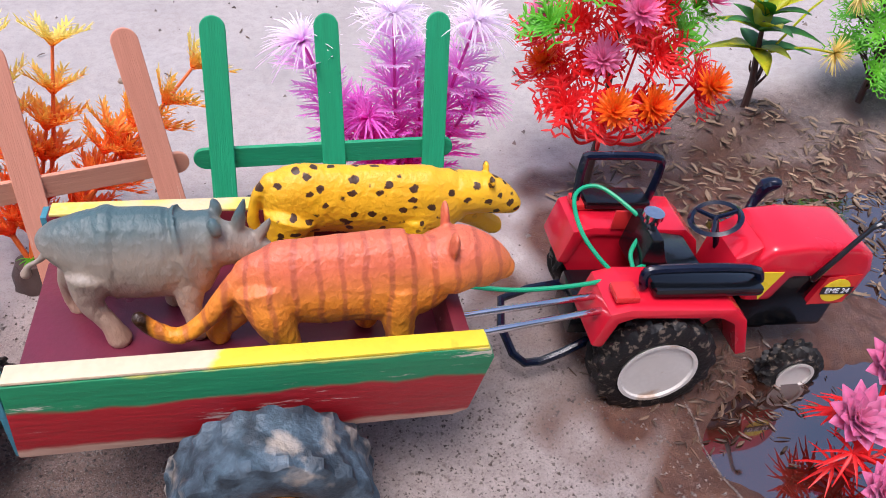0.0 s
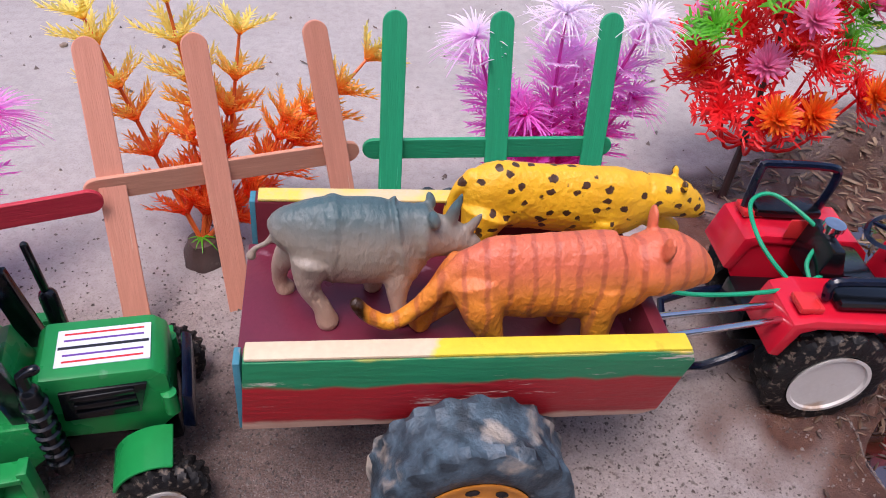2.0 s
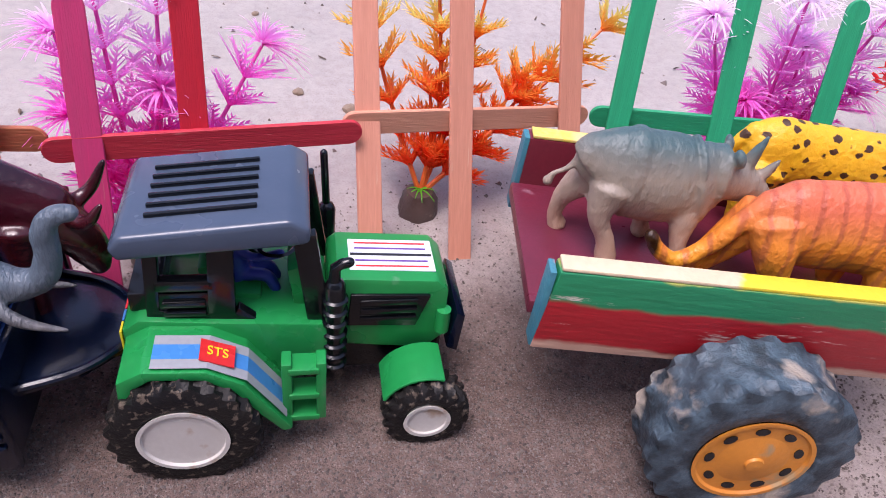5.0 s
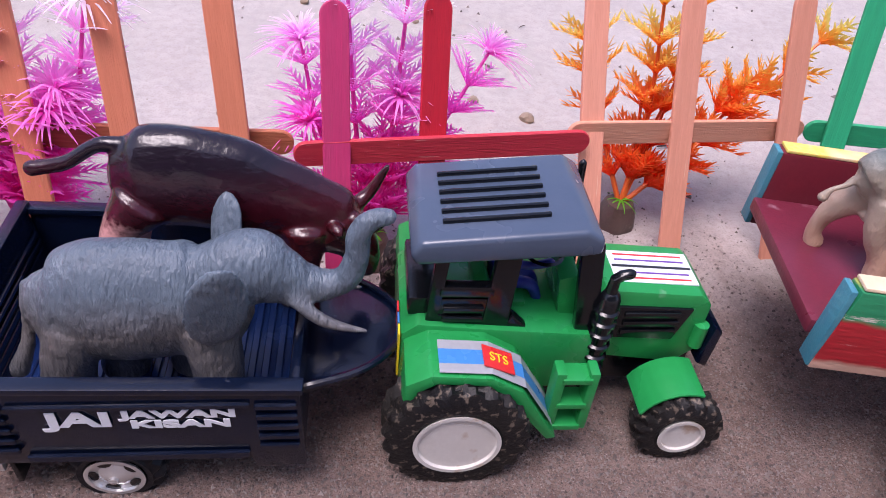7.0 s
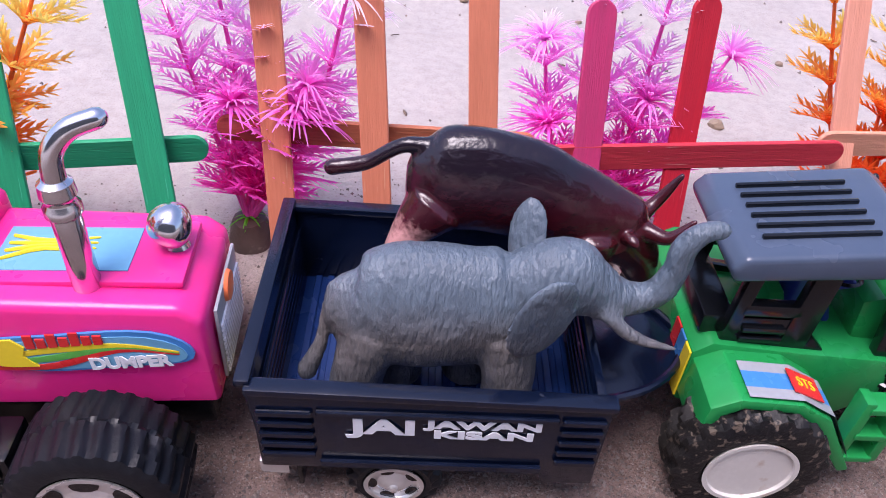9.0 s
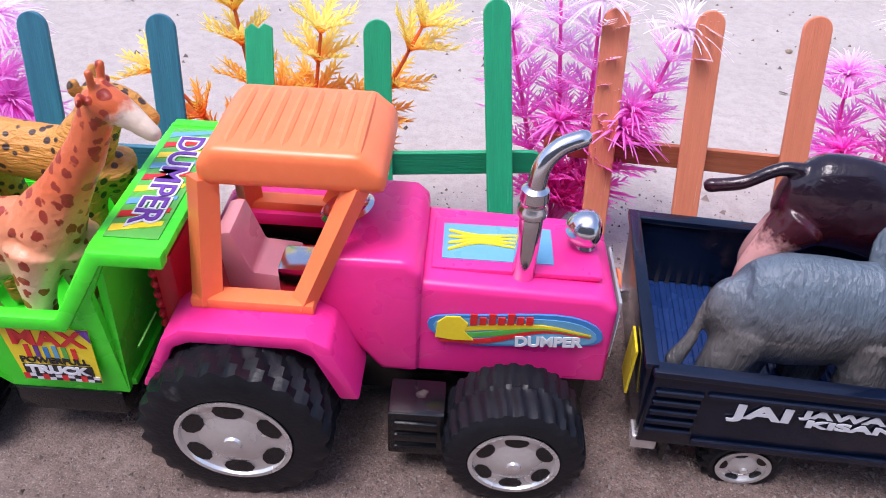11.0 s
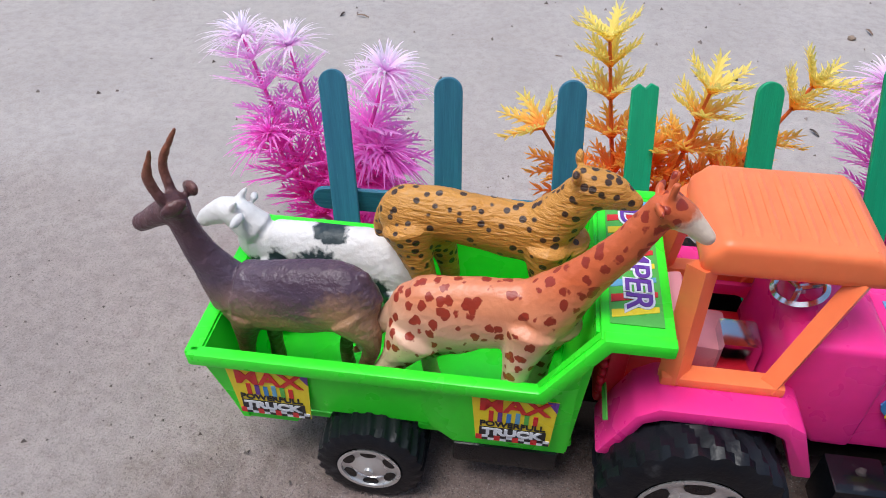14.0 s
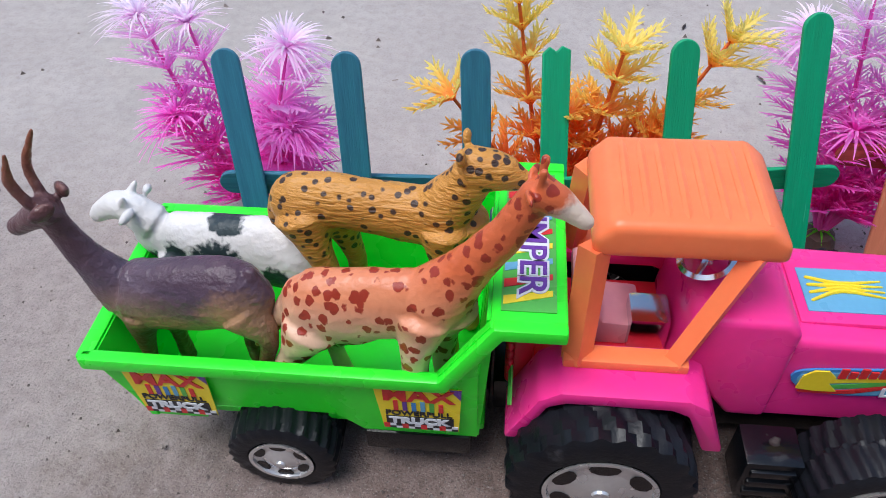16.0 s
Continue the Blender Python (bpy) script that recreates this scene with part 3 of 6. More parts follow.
def _chipspot(r):
    while True:
        x, y = r.uniform(0.02, 0.50), r.uniform(0.13, 0.44)
        d = math.hypot((x - 0.25) / 0.16, (y - 0.30) / 0.08)
        if d < 1 and r.random() > 0.45 * d and not (0.06 < x < 0.19 and 0.18 < y < 0.245):
            return x, y


scatter("straw_litter", 1700, _chipspot, lambda r: r.choice((0.003, 0.004, 0.005, 0.007, 0.010)) * r.uniform(0.6, 1.2), M_chip, "dry straw and wood chips strewn over wet mud", 3, True)
scatter("wet_litter", 420, lambda r: (r.gauss(0.115, 0.022), r.gauss(0.195, 0.018)), lambda r: r.uniform(0.0015, 0.006), M_wetchip, "wet straw bits floating in the muddy puddle", 9, True)
scatter("dry_bits", 60, lambda r: (r.uniform(-0.75, 0.3), r.uniform(0.30, 1.0)), lambda r: r.uniform(0.003, 0.011), M_wetchip, "dry dark twig bits on pale ground", 12, True)
scatter("grit", 52000, lambda r: (min(r.gauss(-0.20, 0.16), 0.1), abs(r.gauss(0.13, 0.07))), lambda r: abs(r.gauss(0.0003, 0.00025)) + 0.0003, M_grit, "coarse sand grit on the dusty ground", 4)
scatter("far_grit", 900, lambda r: (r.uniform(-1.3, 0.6), r.uniform(0.28, 1.1)), lambda r: abs(r.gauss(0.0008, 0.0006)) + 0.0004, M_grit, "scattered small grit on pale ground", 5)


def pebble(x, y, s, seed, label="small brown dry clod on the sandy ground", material=None):
    rng = random.Random(seed)
    bm = bmesh.new()
    bmesh.ops.create_icosphere(bm, subdivisions=2, radius=s)
    for v in bm.verts:
        v.co *= 1 + 0.35 * noise.noise(v.co * (1.4 / s) + Vector((seed, 0, 0)))
        v.co.z *= 0.6
    me = finish(bm, 0)
    ob = new("pebble", me)
    me.materials.append(material or M_pebble)
    ob.matrix_basis = pose(x, y, height(x, y) + s * MM * 0.35, 0, 0, rng.uniform(0, 360))
    return tagged(ob, label, "pebble", "pebbles on the ground")


pebble(-0.186, 0.391, 4.2, 1)
pebble(-0.216, 0.408, 3.2, 2)
for _i in range(18):
    _r = random.Random(50 + _i)
    pebble(_r.uniform(-1.0, 0.5), _r.uniform(0.36, 0.95), _r.uniform(1.2, 3.2), 10 + _i)
pebble(0.15, 0.315, 5, 4)


# ---- fence of painted ice-cream sticks ----
def stickmat(name, col, col2, dirt):
    return mat(name, col, col2, rough=0.6, fine=260, coarse=70, bump=0.45, stretch=(9, 9, 0.6), dirt=dirt, dirtat=0.66, dirtscale=120)


STICK = {
    "peach": stickmat("peach_stick_paint", (0.70, 0.30, 0.20), (0.62, 0.255, 0.165), (0.70, 0.42, 0.30)),
    "green": stickmat("green_stick_paint", (0.006, 0.36, 0.16), (0.005, 0.30, 0.13), (0.06, 0.46, 0.26)),
    "red": stickmat("red_stick_paint", (0.58, 0.012, 0.03), (0.5, 0.01, 0.03), (0.62, 0.1, 0.1)),
    "magenta": stickmat("magenta_stick_paint", (0.55, 0.03, 0.14), (0.47, 0.035, 0.13), (0.5, 0.12, 0.16)),
    "orange": stickmat("orange_brown_stick_paint", (0.68, 0.225, 0.125), (0.60, 0.19, 0.10), (0.68, 0.33, 0.2)),
    "blue": stickmat("blue_stick_paint", (0.035, 0.19, 0.28), (0.020, 0.12, 0.20), (0.13, 0.32, 0.38)),
    "railred": stickmat("worn_red_rail_paint", (0.62, 0.04, 0.06), (0.5, 0.02, 0.045), (0.7, 0.3, 0.27)),
    "railor": stickmat("worn_orange_rail_paint", (0.52, 0.17, 0.08), (0.36, 0.10, 0.045), (0.2, 0.06, 0.03)),
    "railpeach": stickmat("streaky_peach_rail_paint", (0.72, 0.34, 0.22), (0.63, 0.28, 0.18), (0.76, 0.48, 0.34)),
}


def stick_mesh(length, width=10.0, thick=2.0, cut=None):
    """A flat stick with round ends, lying along z; cut: a broken upper end."""
    pts = []
    w = width / 2
    for k in range(11):
        a = math.pi * k / 10
        pts.append((w * math.cos(a), length - w + w * math.sin(a)))
    if cut:
        pts = [(w, length - 1), (w * 0.4, length + 0.5), (0, length - 1.5), (-w * 0.5, length + 0.3), (-w, length - 2)]
    for k in range(11):
        a = math.pi + math.pi * k / 10
        pts.append((w * math.cos(a), w + w * math.sin(a)))
    return prism(pts, -thick / 2, thick / 2, bev=0.35, seg=1)


def stick_between(name, a, b, colour, parent, face=(0, -1, 0), ext=(0, 0), width=10.0, cut=None):
    """A stick from foot a to head b (mm, in the world), turned with its flat side to face."""
    a, b = Vector(a), Vector(b)
    d = (b - a).normalized()
    a, b = a - d * ext[0], b + d * ext[1]
    f = Vector(face)
    f = (f - d * f.dot(d)).normalized()
    side = d.cross(f)
    ob = part(name, stick_mesh((b - a).length, width, cut=cut), STICK[colour], parent)
    ob.matrix_basis = Matrix(((side.x, -f.x, d.x, a.x * MM), (side.y, -f.y, d.y, a.y * MM), (side.z, -f.z, d.z, a.z * MM), (0, 0, 0, 1)))
    return ob


def fence(label, posts, rail, railcol, front=1):
    """posts: (foot, head, colour[, cut]); rail: two ends. front: the rail stands before (1) or behind (-1) the posts."""
    th = tagged(new("fence_panel"), label, "fence", "stick fence panels")
    r0, r1 = Vector(rail[0]), Vector(rail[1])
    nrm = Vector((0, 0, 1)).cross((r1 - r0).normalized())
    for post in posts:
        stick_between("post", post[0], post[1], post[2], th, face=-nrm, cut=(post[3] if len(post) > 3 else None))
    off = -nrm * 2.1 * front
    stick_between("rail", r0 + off, r1 + off, railcol, th, face=-nrm)
    return th


fence("green painted ice-cream stick fence stuck in sand", [((-71, 284, -4), (-65, 320, 109), "green"), ((-22, 283, -4), (-21, 318, 109), "green"), ((19, 280, -4), (25, 313, 110), "green")],
      ((-80, 305, 52), (31, 296, 54)), "green", -1)
fence("peach painted ice-cream stick fence stuck in sand", [((-173, 246, -4), (-181, 309, 105), "peach"), ((-135, 264, -4), (-143, 309, 106), "peach"), ((-84, 281, -4), (-98, 314, 108), "peach")],
      ((-187, 277, 57), (-81, 303, 53)), "railpeach", -1)
fence("red and magenta stick fence stuck in sand", [((-271, 231, -4), (-277, 269, 106), "magenta"), ((-238, 246, -4), (-242, 277, 108), "red")],
      ((-290, 252, 56), (-180, 276, 57)), "railred", 1)
fence("orange-brown painted stick fence stuck in sand", [((-378, 233, -4), (-386, 261, 108), "orange"), ((-342, 233, -4), (-353, 264, 110), "orange"), ((-304, 236, -4), (-316, 268, 111), "orange")],
      ((-405, 251, 53), (-291, 259, 54)), "railor", -1)
fence("green painted stick fence, one top broken", [((-501, 186, -4), (-513, 232, 97), "green", 1), ((-459, 202, -4), (-470, 238, 102), "green"), ((-411, 212, -4), (-429, 250, 110), "green")],
      ((-512, 207, 51), (-404, 240, 51)), "green", -1)
fence("blue painted ice-cream stick fence stuck in sand", [((-602, 157, -4), (-621, 194, 105), "blue"), ((-569, 168, -4), (-579, 199, 106), "blue"), ((-527, 176, -4), (-537, 208, 107), "blue")],
      ((-626, 177, 58), (-515, 203, 54)), "blue", -1)


# ---- plastic plants ----
def gradient(m_name, stops, rough=0.42, rand=0.0, lo=0.0, hi=0.11):
    """Plastic whose moulded colour runs from foot to tip."""
    m = bpy.data.materials.new(m_name)
    m.use_nodes = True
    nt = m.node_tree
    b = nt.nodes["Principled BSDF"]
    tc = nt.nodes.new("ShaderNodeTexCoord")
    sep = nt.nodes.new("ShaderNodeSeparateXYZ")
    nt.links.new(tc.outputs["Object"], sep.inputs["Vector"])
    at = nt.nodes.new("ShaderNodeAttribute")
    at.attribute_name = "tip"
    r = nt.nodes.new("ShaderNodeMapRange")
    r.inputs["From Min"].default_value, r.inputs["From Max"].default_value = lo, hi
    nt.links.new(sep.outputs["Z"], r.inputs["Value"])
    ad = nt.nodes.new("ShaderNodeMath")
    ad.operation = "MULTIPLY_ADD"
    nt.links.new(at.outputs["Fac"], ad.inputs[0])
    ad.inputs[1].default_value = rand
    nt.links.new(r.outputs["Result"], ad.inputs[2])
    cr = nt.nodes.new("ShaderNodeValToRGB")
    el = cr.color_ramp.elements
    while len(el) < len(stops):
        el.new(0.5)
    for e, (p, c) in zip(el, stops):
        e.position, e.color = p, (*c, 1)
    nt.links.new(ad.outputs[0], cr.inputs["Fac"])
    nt.links.new(cr.outputs["Color"], b.inputs["Base Color"])
    b.inputs["Roughness"].default_value = rough
    thin(m, 0.55)
    b.inputs["Subsurface Weight"].default_value = 0.0
    b.inputs["Subsurface Radius"].default_value = (0.002, 0.001, 0.001)
    b.inputs["Subsurface Scale"].default_value = 1.0
    return m


G_pink = gradient("pink_to_white_plastic", [(0.0, (1.0, 0.02, 0.44)), (0.36, (1.0, 0.075, 0.64)), (0.64, (1.0, 0.24, 0.82)), (0.88, (1.0, 0.62, 0.95)), (1.0, (1.0, 0.92, 1.0))], rand=0.20, hi=0.118)
G_orange = gradient("red_to_yellow_plastic", [(0.0, (1.0, 0.06, 0.02)), (0.42, (1.0, 0.17, 0.035)), (0.70, (1.0, 0.36, 0.06)), (0.88, (1.0, 0.60, 0.10)), (1.0, (1.0, 0.86, 0.24))], rand=0.26, hi=0.115)
M_pinkstem = mat("magenta_stem_plastic", (0.96, 0.10, 0.55), rough=0.4, bump=0.02)
M_orstem = mat("orange_stem_plastic", (0.85, 0.17, 0.03), rough=0.4, bump=0.02)
M_pot = mat("dark_brown_base", (0.065, 0.035, 0.028), (0.12, 0.08, 0.07), rough=0.5, bump=0.4, dirt=(0.25, 0.2, 0.17), dirtat=0.62)
M_grass = mat("green_plastic_leaf", (0.10, 0.50, 0.02), (0.20, 0.62, 0.035), rough=0.4, bump=0.04)
M_leafdark = mat("dark_green_plastic_leaf", (0.035, 0.24, 0.035), (0.10, 0.40, 0.04), rough=0.38, bump=0.04)
M_leafyel = mat("yellow_green_plastic_leaf", (0.80, 0.72, 0.02), (0.34, 0.52, 0.03), rough=0.4, bump=0.04, coarse=90)
M_redleaf = mat("red_plastic_foliage", (0.97, 0.025, 0.02), (0.88, 0.018, 0.02), rough=0.4, bump=0.04)
M_pinkflower = mat("rose_pink_flower_plastic", (0.92, 0.16, 0.42), (0.95, 0.40, 0.62), rough=0.42, bump=0.03)
M_orflower = mat("orange_flower_plastic", (1.0, 0.30, 0.015), (0.97, 0.10, 0.012), rough=0.42, bump=0.03, coarse=140)
M_yelflower = mat("yellow_flower_plastic", (0.85, 0.62, 0.04), (0.88, 0.78, 0.4), rough=0.42, bump=0.03, coarse=140)
M_bark = mat("dark_brown_stem", (0.05, 0.022, 0.018), (0.09, 0.045, 0.035), rough=0.5, bump=0.3)

for _m in (M_grass, M_leafdark, M_leafyel, M_redleaf, M_pinkflower, M_orflower, M_yelflower):
    thin(_m, 0.4)


class Blades:
    """Collects many thin tapered blades into one mesh, with the way along each blade kept as an attribute."""

    def __init__(self):
        self.v, self.f, self.t = [], [], []

    def blade(self, p, d, up, length, width, droop=0.3, steps=4, t0=0.0, t1=1.0, cup=0.25):
        p, d, up = Vector(p), Vector(d).normalized(), Vector(up)
        side = d.cross(up)
        side = side.normalized() if side.length > 1e-4 else Vector((1, 0, 0))
        path, k = [], len(self.v)
        for i in range(steps + 1):
            s = i / steps
            q = p + d * (length * s) - Vector((0, 0, 1)) * (droop * length * s * s)
            w = width * (1 - 0.85 * s) * (0.55 + 0.9 * min(s * 3, 1)) / 1.45
            n = side.cross(d).normalized()
            for o in (side * w, n * (w * cup + 0.05), -side * w):
                self.v.append(q + o)
                self.t.append(t0 + (t1 - t0) * s)
            path.append(q)
        for i in range(steps):
            o = k + 3 * i
            self.f += [(o, o + 3, o + 4, o + 1), (o + 1, o + 4, o + 5, o + 2)]
        return path

    def leaf(self, p, d, up, length, width, droop=0.2, steps=6):
        """A broad pointed leaf with a folded midrib."""
        p, d, up = Vector(p), Vector(d).normalized(), Vector(up)
        side = d.cross(up)
        side = side.normalized() if side.length > 1e-4 else Vector((1, 0, 0))
        n = side.cross(d).normalized()
        k = len(self.v)
        for i in range(steps + 1):
            s = i / steps
            q = p + d * (length * s) - Vector((0, 0, 1)) * (droop * length * s * s)
            w = width / 2 * (math.sin(math.pi * min(0.06 + 0.94 * s, 1) ** 0.8) + 0.06)
            for o in (side * w + n * w * 0.3, Vector((0, 0, 0)), -side * w + n * w * 0.3, -n * 0.35):
                self.v.append(q + o)
                self.t.append(s)
        for i in range(steps):
            o = k + 4 * i
            self.f += [(o, o + 4, o + 5, o + 1), (o + 1, o + 5, o + 6, o + 2), (o + 2, o + 6, o + 7, o + 3), (o + 3, o + 7, o + 4, o)]

    def done(self, name, material, parent, label=""):
        me = bpy.data.meshes.new(name)
        me.from_pydata([v * MM for v in self.v], [], self.f)
        at = me.attributes.new("tip", "FLOAT", "POINT")
        at.data.foreach_set("value", self.t)
        me.polygons.foreach_set("use_smooth", [True] * len(me.polygons))
        me.materials.append(material)
        ob = new(name, me)
        ob.parent = parent
        if label:
            tagged(ob, label)
        return ob


def ring_dirs(axis, n, rise, rng, jitter=0.15):
    axis = Vector(axis).normalized()
    a = axis.orthogonal().normalized()
    b = axis.cross(a)
    ph = rng.uniform(0, math.tau)
    for k in range(n):
        t = ph + math.tau * k / n + rng.uniform(-jitter, jitter)
        yield (a * math.cos(t) + b * math.sin(t)) + axis * (rise + rng.uniform(-jitter, jitter))


def whorl_feather(parent, c, axis, r, rng, material, n=9, rise=0.85, droop=0.12, sub=4, wide=1.15):
    """A cup of fronds, each fringed with fine hairs."""
    bl = Blades()
    for d in ring_dirs(axis, n, rise, rng):
        d = d.normalized()
        path = bl.blade(c, d, axis, r * rng.uniform(0.9, 1.15), wide, droop, steps=6)
        side = d.cross(Vector(axis)).normalized()
        for i in range(1, len(path) - 1):
            fwd = (path[i + 1] - path[i]).normalized()
            for sg in (-1, 1):
                bl.blade(path[i], fwd + side * sg * 0.62, axis, r * (0.5 - 0.045 * i) * rng.uniform(0.85, 1.1), wide * 0.75, droop * 0.7, steps=3, t0=0.1 + 0.12 * i, t1=1.0)
    return bl.done("leaf_whorl", material, parent)


def whorl_flower(parent, c, axis, r, rng, material, n=96, name="flower_head"):
    """A pompon of fine hairs spreading from the tip of a stem."""
    bl = Blades()
    for ring, (rise, k) in enumerate(((1.9, n // 4), (0.9, n // 3), (0.35, n // 3))):
        for d in ring_dirs(axis, k, rise, rng, 0.2):
            bl.blade(c, d.normalized(), axis, r * rng.uniform(0.85, 1.1), 0.95, 0.42, steps=6, t0=0.45)
    return bl.done(name, material, parent)


def whorl_scoop(parent, c, axis, r, rng, material, n=6):
    """A cup of short toothed leaves, as on the orange water plants."""
    bl = Blades()
    for d in ring_dirs(axis, n, 1.0, rng, 0.12):
        dd = d.normalized()
        path = bl.blade(c, dd, axis, r, 2.8, 0.22, steps=4, cup=0.2)
        side = dd.cross(Vector(axis)).normalized()
        for i in range(1, len(path)):
            for sg in (-1, 1):
                bl.blade(path[i], dd * 0.75 + side * sg * 0.75, axis, r * 0.48 * (1 - 0.1 * i), 1.5, 0.15, steps=2, t0=0.3 + 0.1 * i)
                bl.blade(path[i], dd * 0.9 + side * sg * 0.4 + Vector(axis) * 0.35, axis, r * 0.38, 1.0, 0.1, steps=2, t0=0.4 + 0.1 * i)
    return bl.done("leaf_whorl", material, parent)


def pot(th, r=9, h=15, seed=0):
    bm = lathe([(0.01, 0), (r * 0.95, 0), (r * 1.05, h * 0.15), (r * 0.92, h * 0.6), (r * 0.7, h * 0.95), (r * 0.4, h), (0.01, h)], 0, 0, -2, seg=24, axis="z")
    for v in bm.verts:
        n = noise.noise(v.co * 0.3 + Vector((seed, 0, 0)))
        v.co.x *= 1 + 0.18 * n
        v.co.y *= 1 + 0.18 * n
    part("base", bm, M_pot, th, "dark brown wrapped base")
    rng = random.Random(seed)
    bl = Blades()
    for d in ring_dirs((0, 0, 1), 14, 0.5, rng, 0.3):
        bl.blade((0, 0, h - 2), d.normalized(), (0, 0, 1), 9 * rng.uniform(0.6, 1.1), 0.7, 0.6, steps=4)
    bl.done("grass_tuft", M_grass, th, "short green grass tuft")


def water_plant(label, x, y, stems, kind, seed, rz=0, group="plastic plants behind the fence", base=True):
    """stems: lists of (x, y, z) from the foot up to a tip; every stem carries whorls, the last one a flower head."""
    th = thing("plastic_plant", label, "plant", x, y, 0, rz, group=group)
    rng = random.Random(seed)
    if base:
        pot(th, seed=seed)
    green = {"pink": (G_pink, M_pinkstem), "orange": (G_orange, M_orstem)}[kind]
    extra = random.Random(seed + 100)
    low = []
    for st in stems[:3]:
        a = extra.uniform(0, math.tau)
        q = st[1]
        low.append([st[0], (q[0] * 0.6 + 7 * math.cos(a), q[1] * 0.6 + 5 * math.sin(a), q[2] * 0.7), (q[0] + 17 * math.cos(a), q[1] + 9 * math.sin(a), q[2] * 1.25)])
    for st in list(stems) + low:
        pts = [(*p, 1.25 - 0.6 * i / max(len(st) - 1, 1)) for i, p in enumerate(st)]
        part("stem", tube(pts, seg=7, n=5), green[1], th)
        path = smoothpath(pts, 16)
        total = sum(np.linalg.norm(path[i + 1][:3] - path[i][:3]) for i in range(len(path) - 1))
        gap = 12.5 if kind == "pink" else 15.5
        run, nxt = 0.0, (13.0 if kind == "pink" else 15.0)
        for i in range(len(path) - 1):
            seg = path[i + 1][:3] - path[i][:3]
            run += np.linalg.norm(seg)
            if run >= nxt and run < total - gap * 0.4:
                nxt += gap
                ax = Vector(seg).normalized()
                if kind == "pink":
                    whorl_feather(th, path[i][:3], ax, 18.5 * rng.uniform(0.9, 1.15), rng, green[0])
                else:
                    whorl_scoop(th, path[i][:3], ax, 15.5 * rng.uniform(0.9, 1.15), rng, green[0])
        ax = Vector(path[-1][:3] - path[-3][:3]).normalized()
        if kind == "pink":
            whorl_flower(th, path[-1][:3], ax, 19.5, rng, green[0])
        else:
            whorl_scoop(th, path[-1][:3], ax, 15, rng, green[0], n=6)
    return th


PK = "pink plastic water plant with feathery white tips"
OR = "orange and yellow plastic water plant in dark base"
# behind the right-hand green panel
water_plant(PK, 20, 326, [[(0, 0, 10), (-8, 0, 45), (-12, -4, 105)], [(0, 0, 10), (-30, -2, 45), (-50, -2, 94)], [(0, 0, 10), (12, 0, 50), (22, -12, 104)], [(0, 0, 10), (4, 4, 40), (2, 6, 80)]], "pink", 1)
# behind the peach panel
water_plant(OR, -152, 300, [[(0, 0, 10), (6, 14, 50), (0, 22, 112)], [(0, 0, 10), (14, 20, 45), (24, 36, 92)], [(0, 0, 10), (40, 14, 48), (76, 30, 82)], [(0, 0, 10), (-16, 16, 50), (-32, 26, 104)], [(0, 0, 10), (24, 12, 30), (40, 18, 60)]], "orange", 2)
# behind the red panel
water_plant(PK, -262, 262, [[(0, 0, 10), (-8, 14, 55), (-12, 20, 108)], [(0, 0, 10), (22, 28, 42), (42, 42, 76)], [(0, 0, 10), (-22, 20, 45), (-30, 26, 82)], [(0, 0, 10), (6, 16, 55), (10, 22, 112)]], "pink", 3)
# behind the orange-brown panel
water_plant(PK, -398, 254, [[(0, 0, 10), (8, 8, 55), (6, 12, 108)], [(0, 0, 10), (-14, 10, 48), (-26, 14, 92)], [(0, 0, 10), (24, 10, 50), (38, 14, 100)], [(0, 0, 10), (-2, 12, 50), (-10, 20, 110)]], "pink", 4)
# behind the middle green and blue panels
water_plant(OR, -505, 232, [[(0, 0, 10), (-14, 6, 55), (-24, 12, 106)], [(0, 0, 10), (8, 2, 50), (15, 2, 96)], [(0, 0, 10), (26, 6, 50), (50, 14, 98)], [(0, 0, 10), (-22, -6, 45), (-42, -14, 80)], [(0, 0, 10), (14, 4, 36), (24, 6, 62)]], "orange", 5)
# past the end of the blue panel
water_plant(PK, -632, 212, [[(0, 0, 10), (-22, 4, 50), (-39, 8, 98)], [(0, 0, 10), (10, 2, 50), (23, 4, 94)], [(0, 0, 10), (-8, 4, 50), (-20, 10, 96)], [(0, 0, 10), (12, -2, 36), (18, -4, 62)]], "pink", 6)


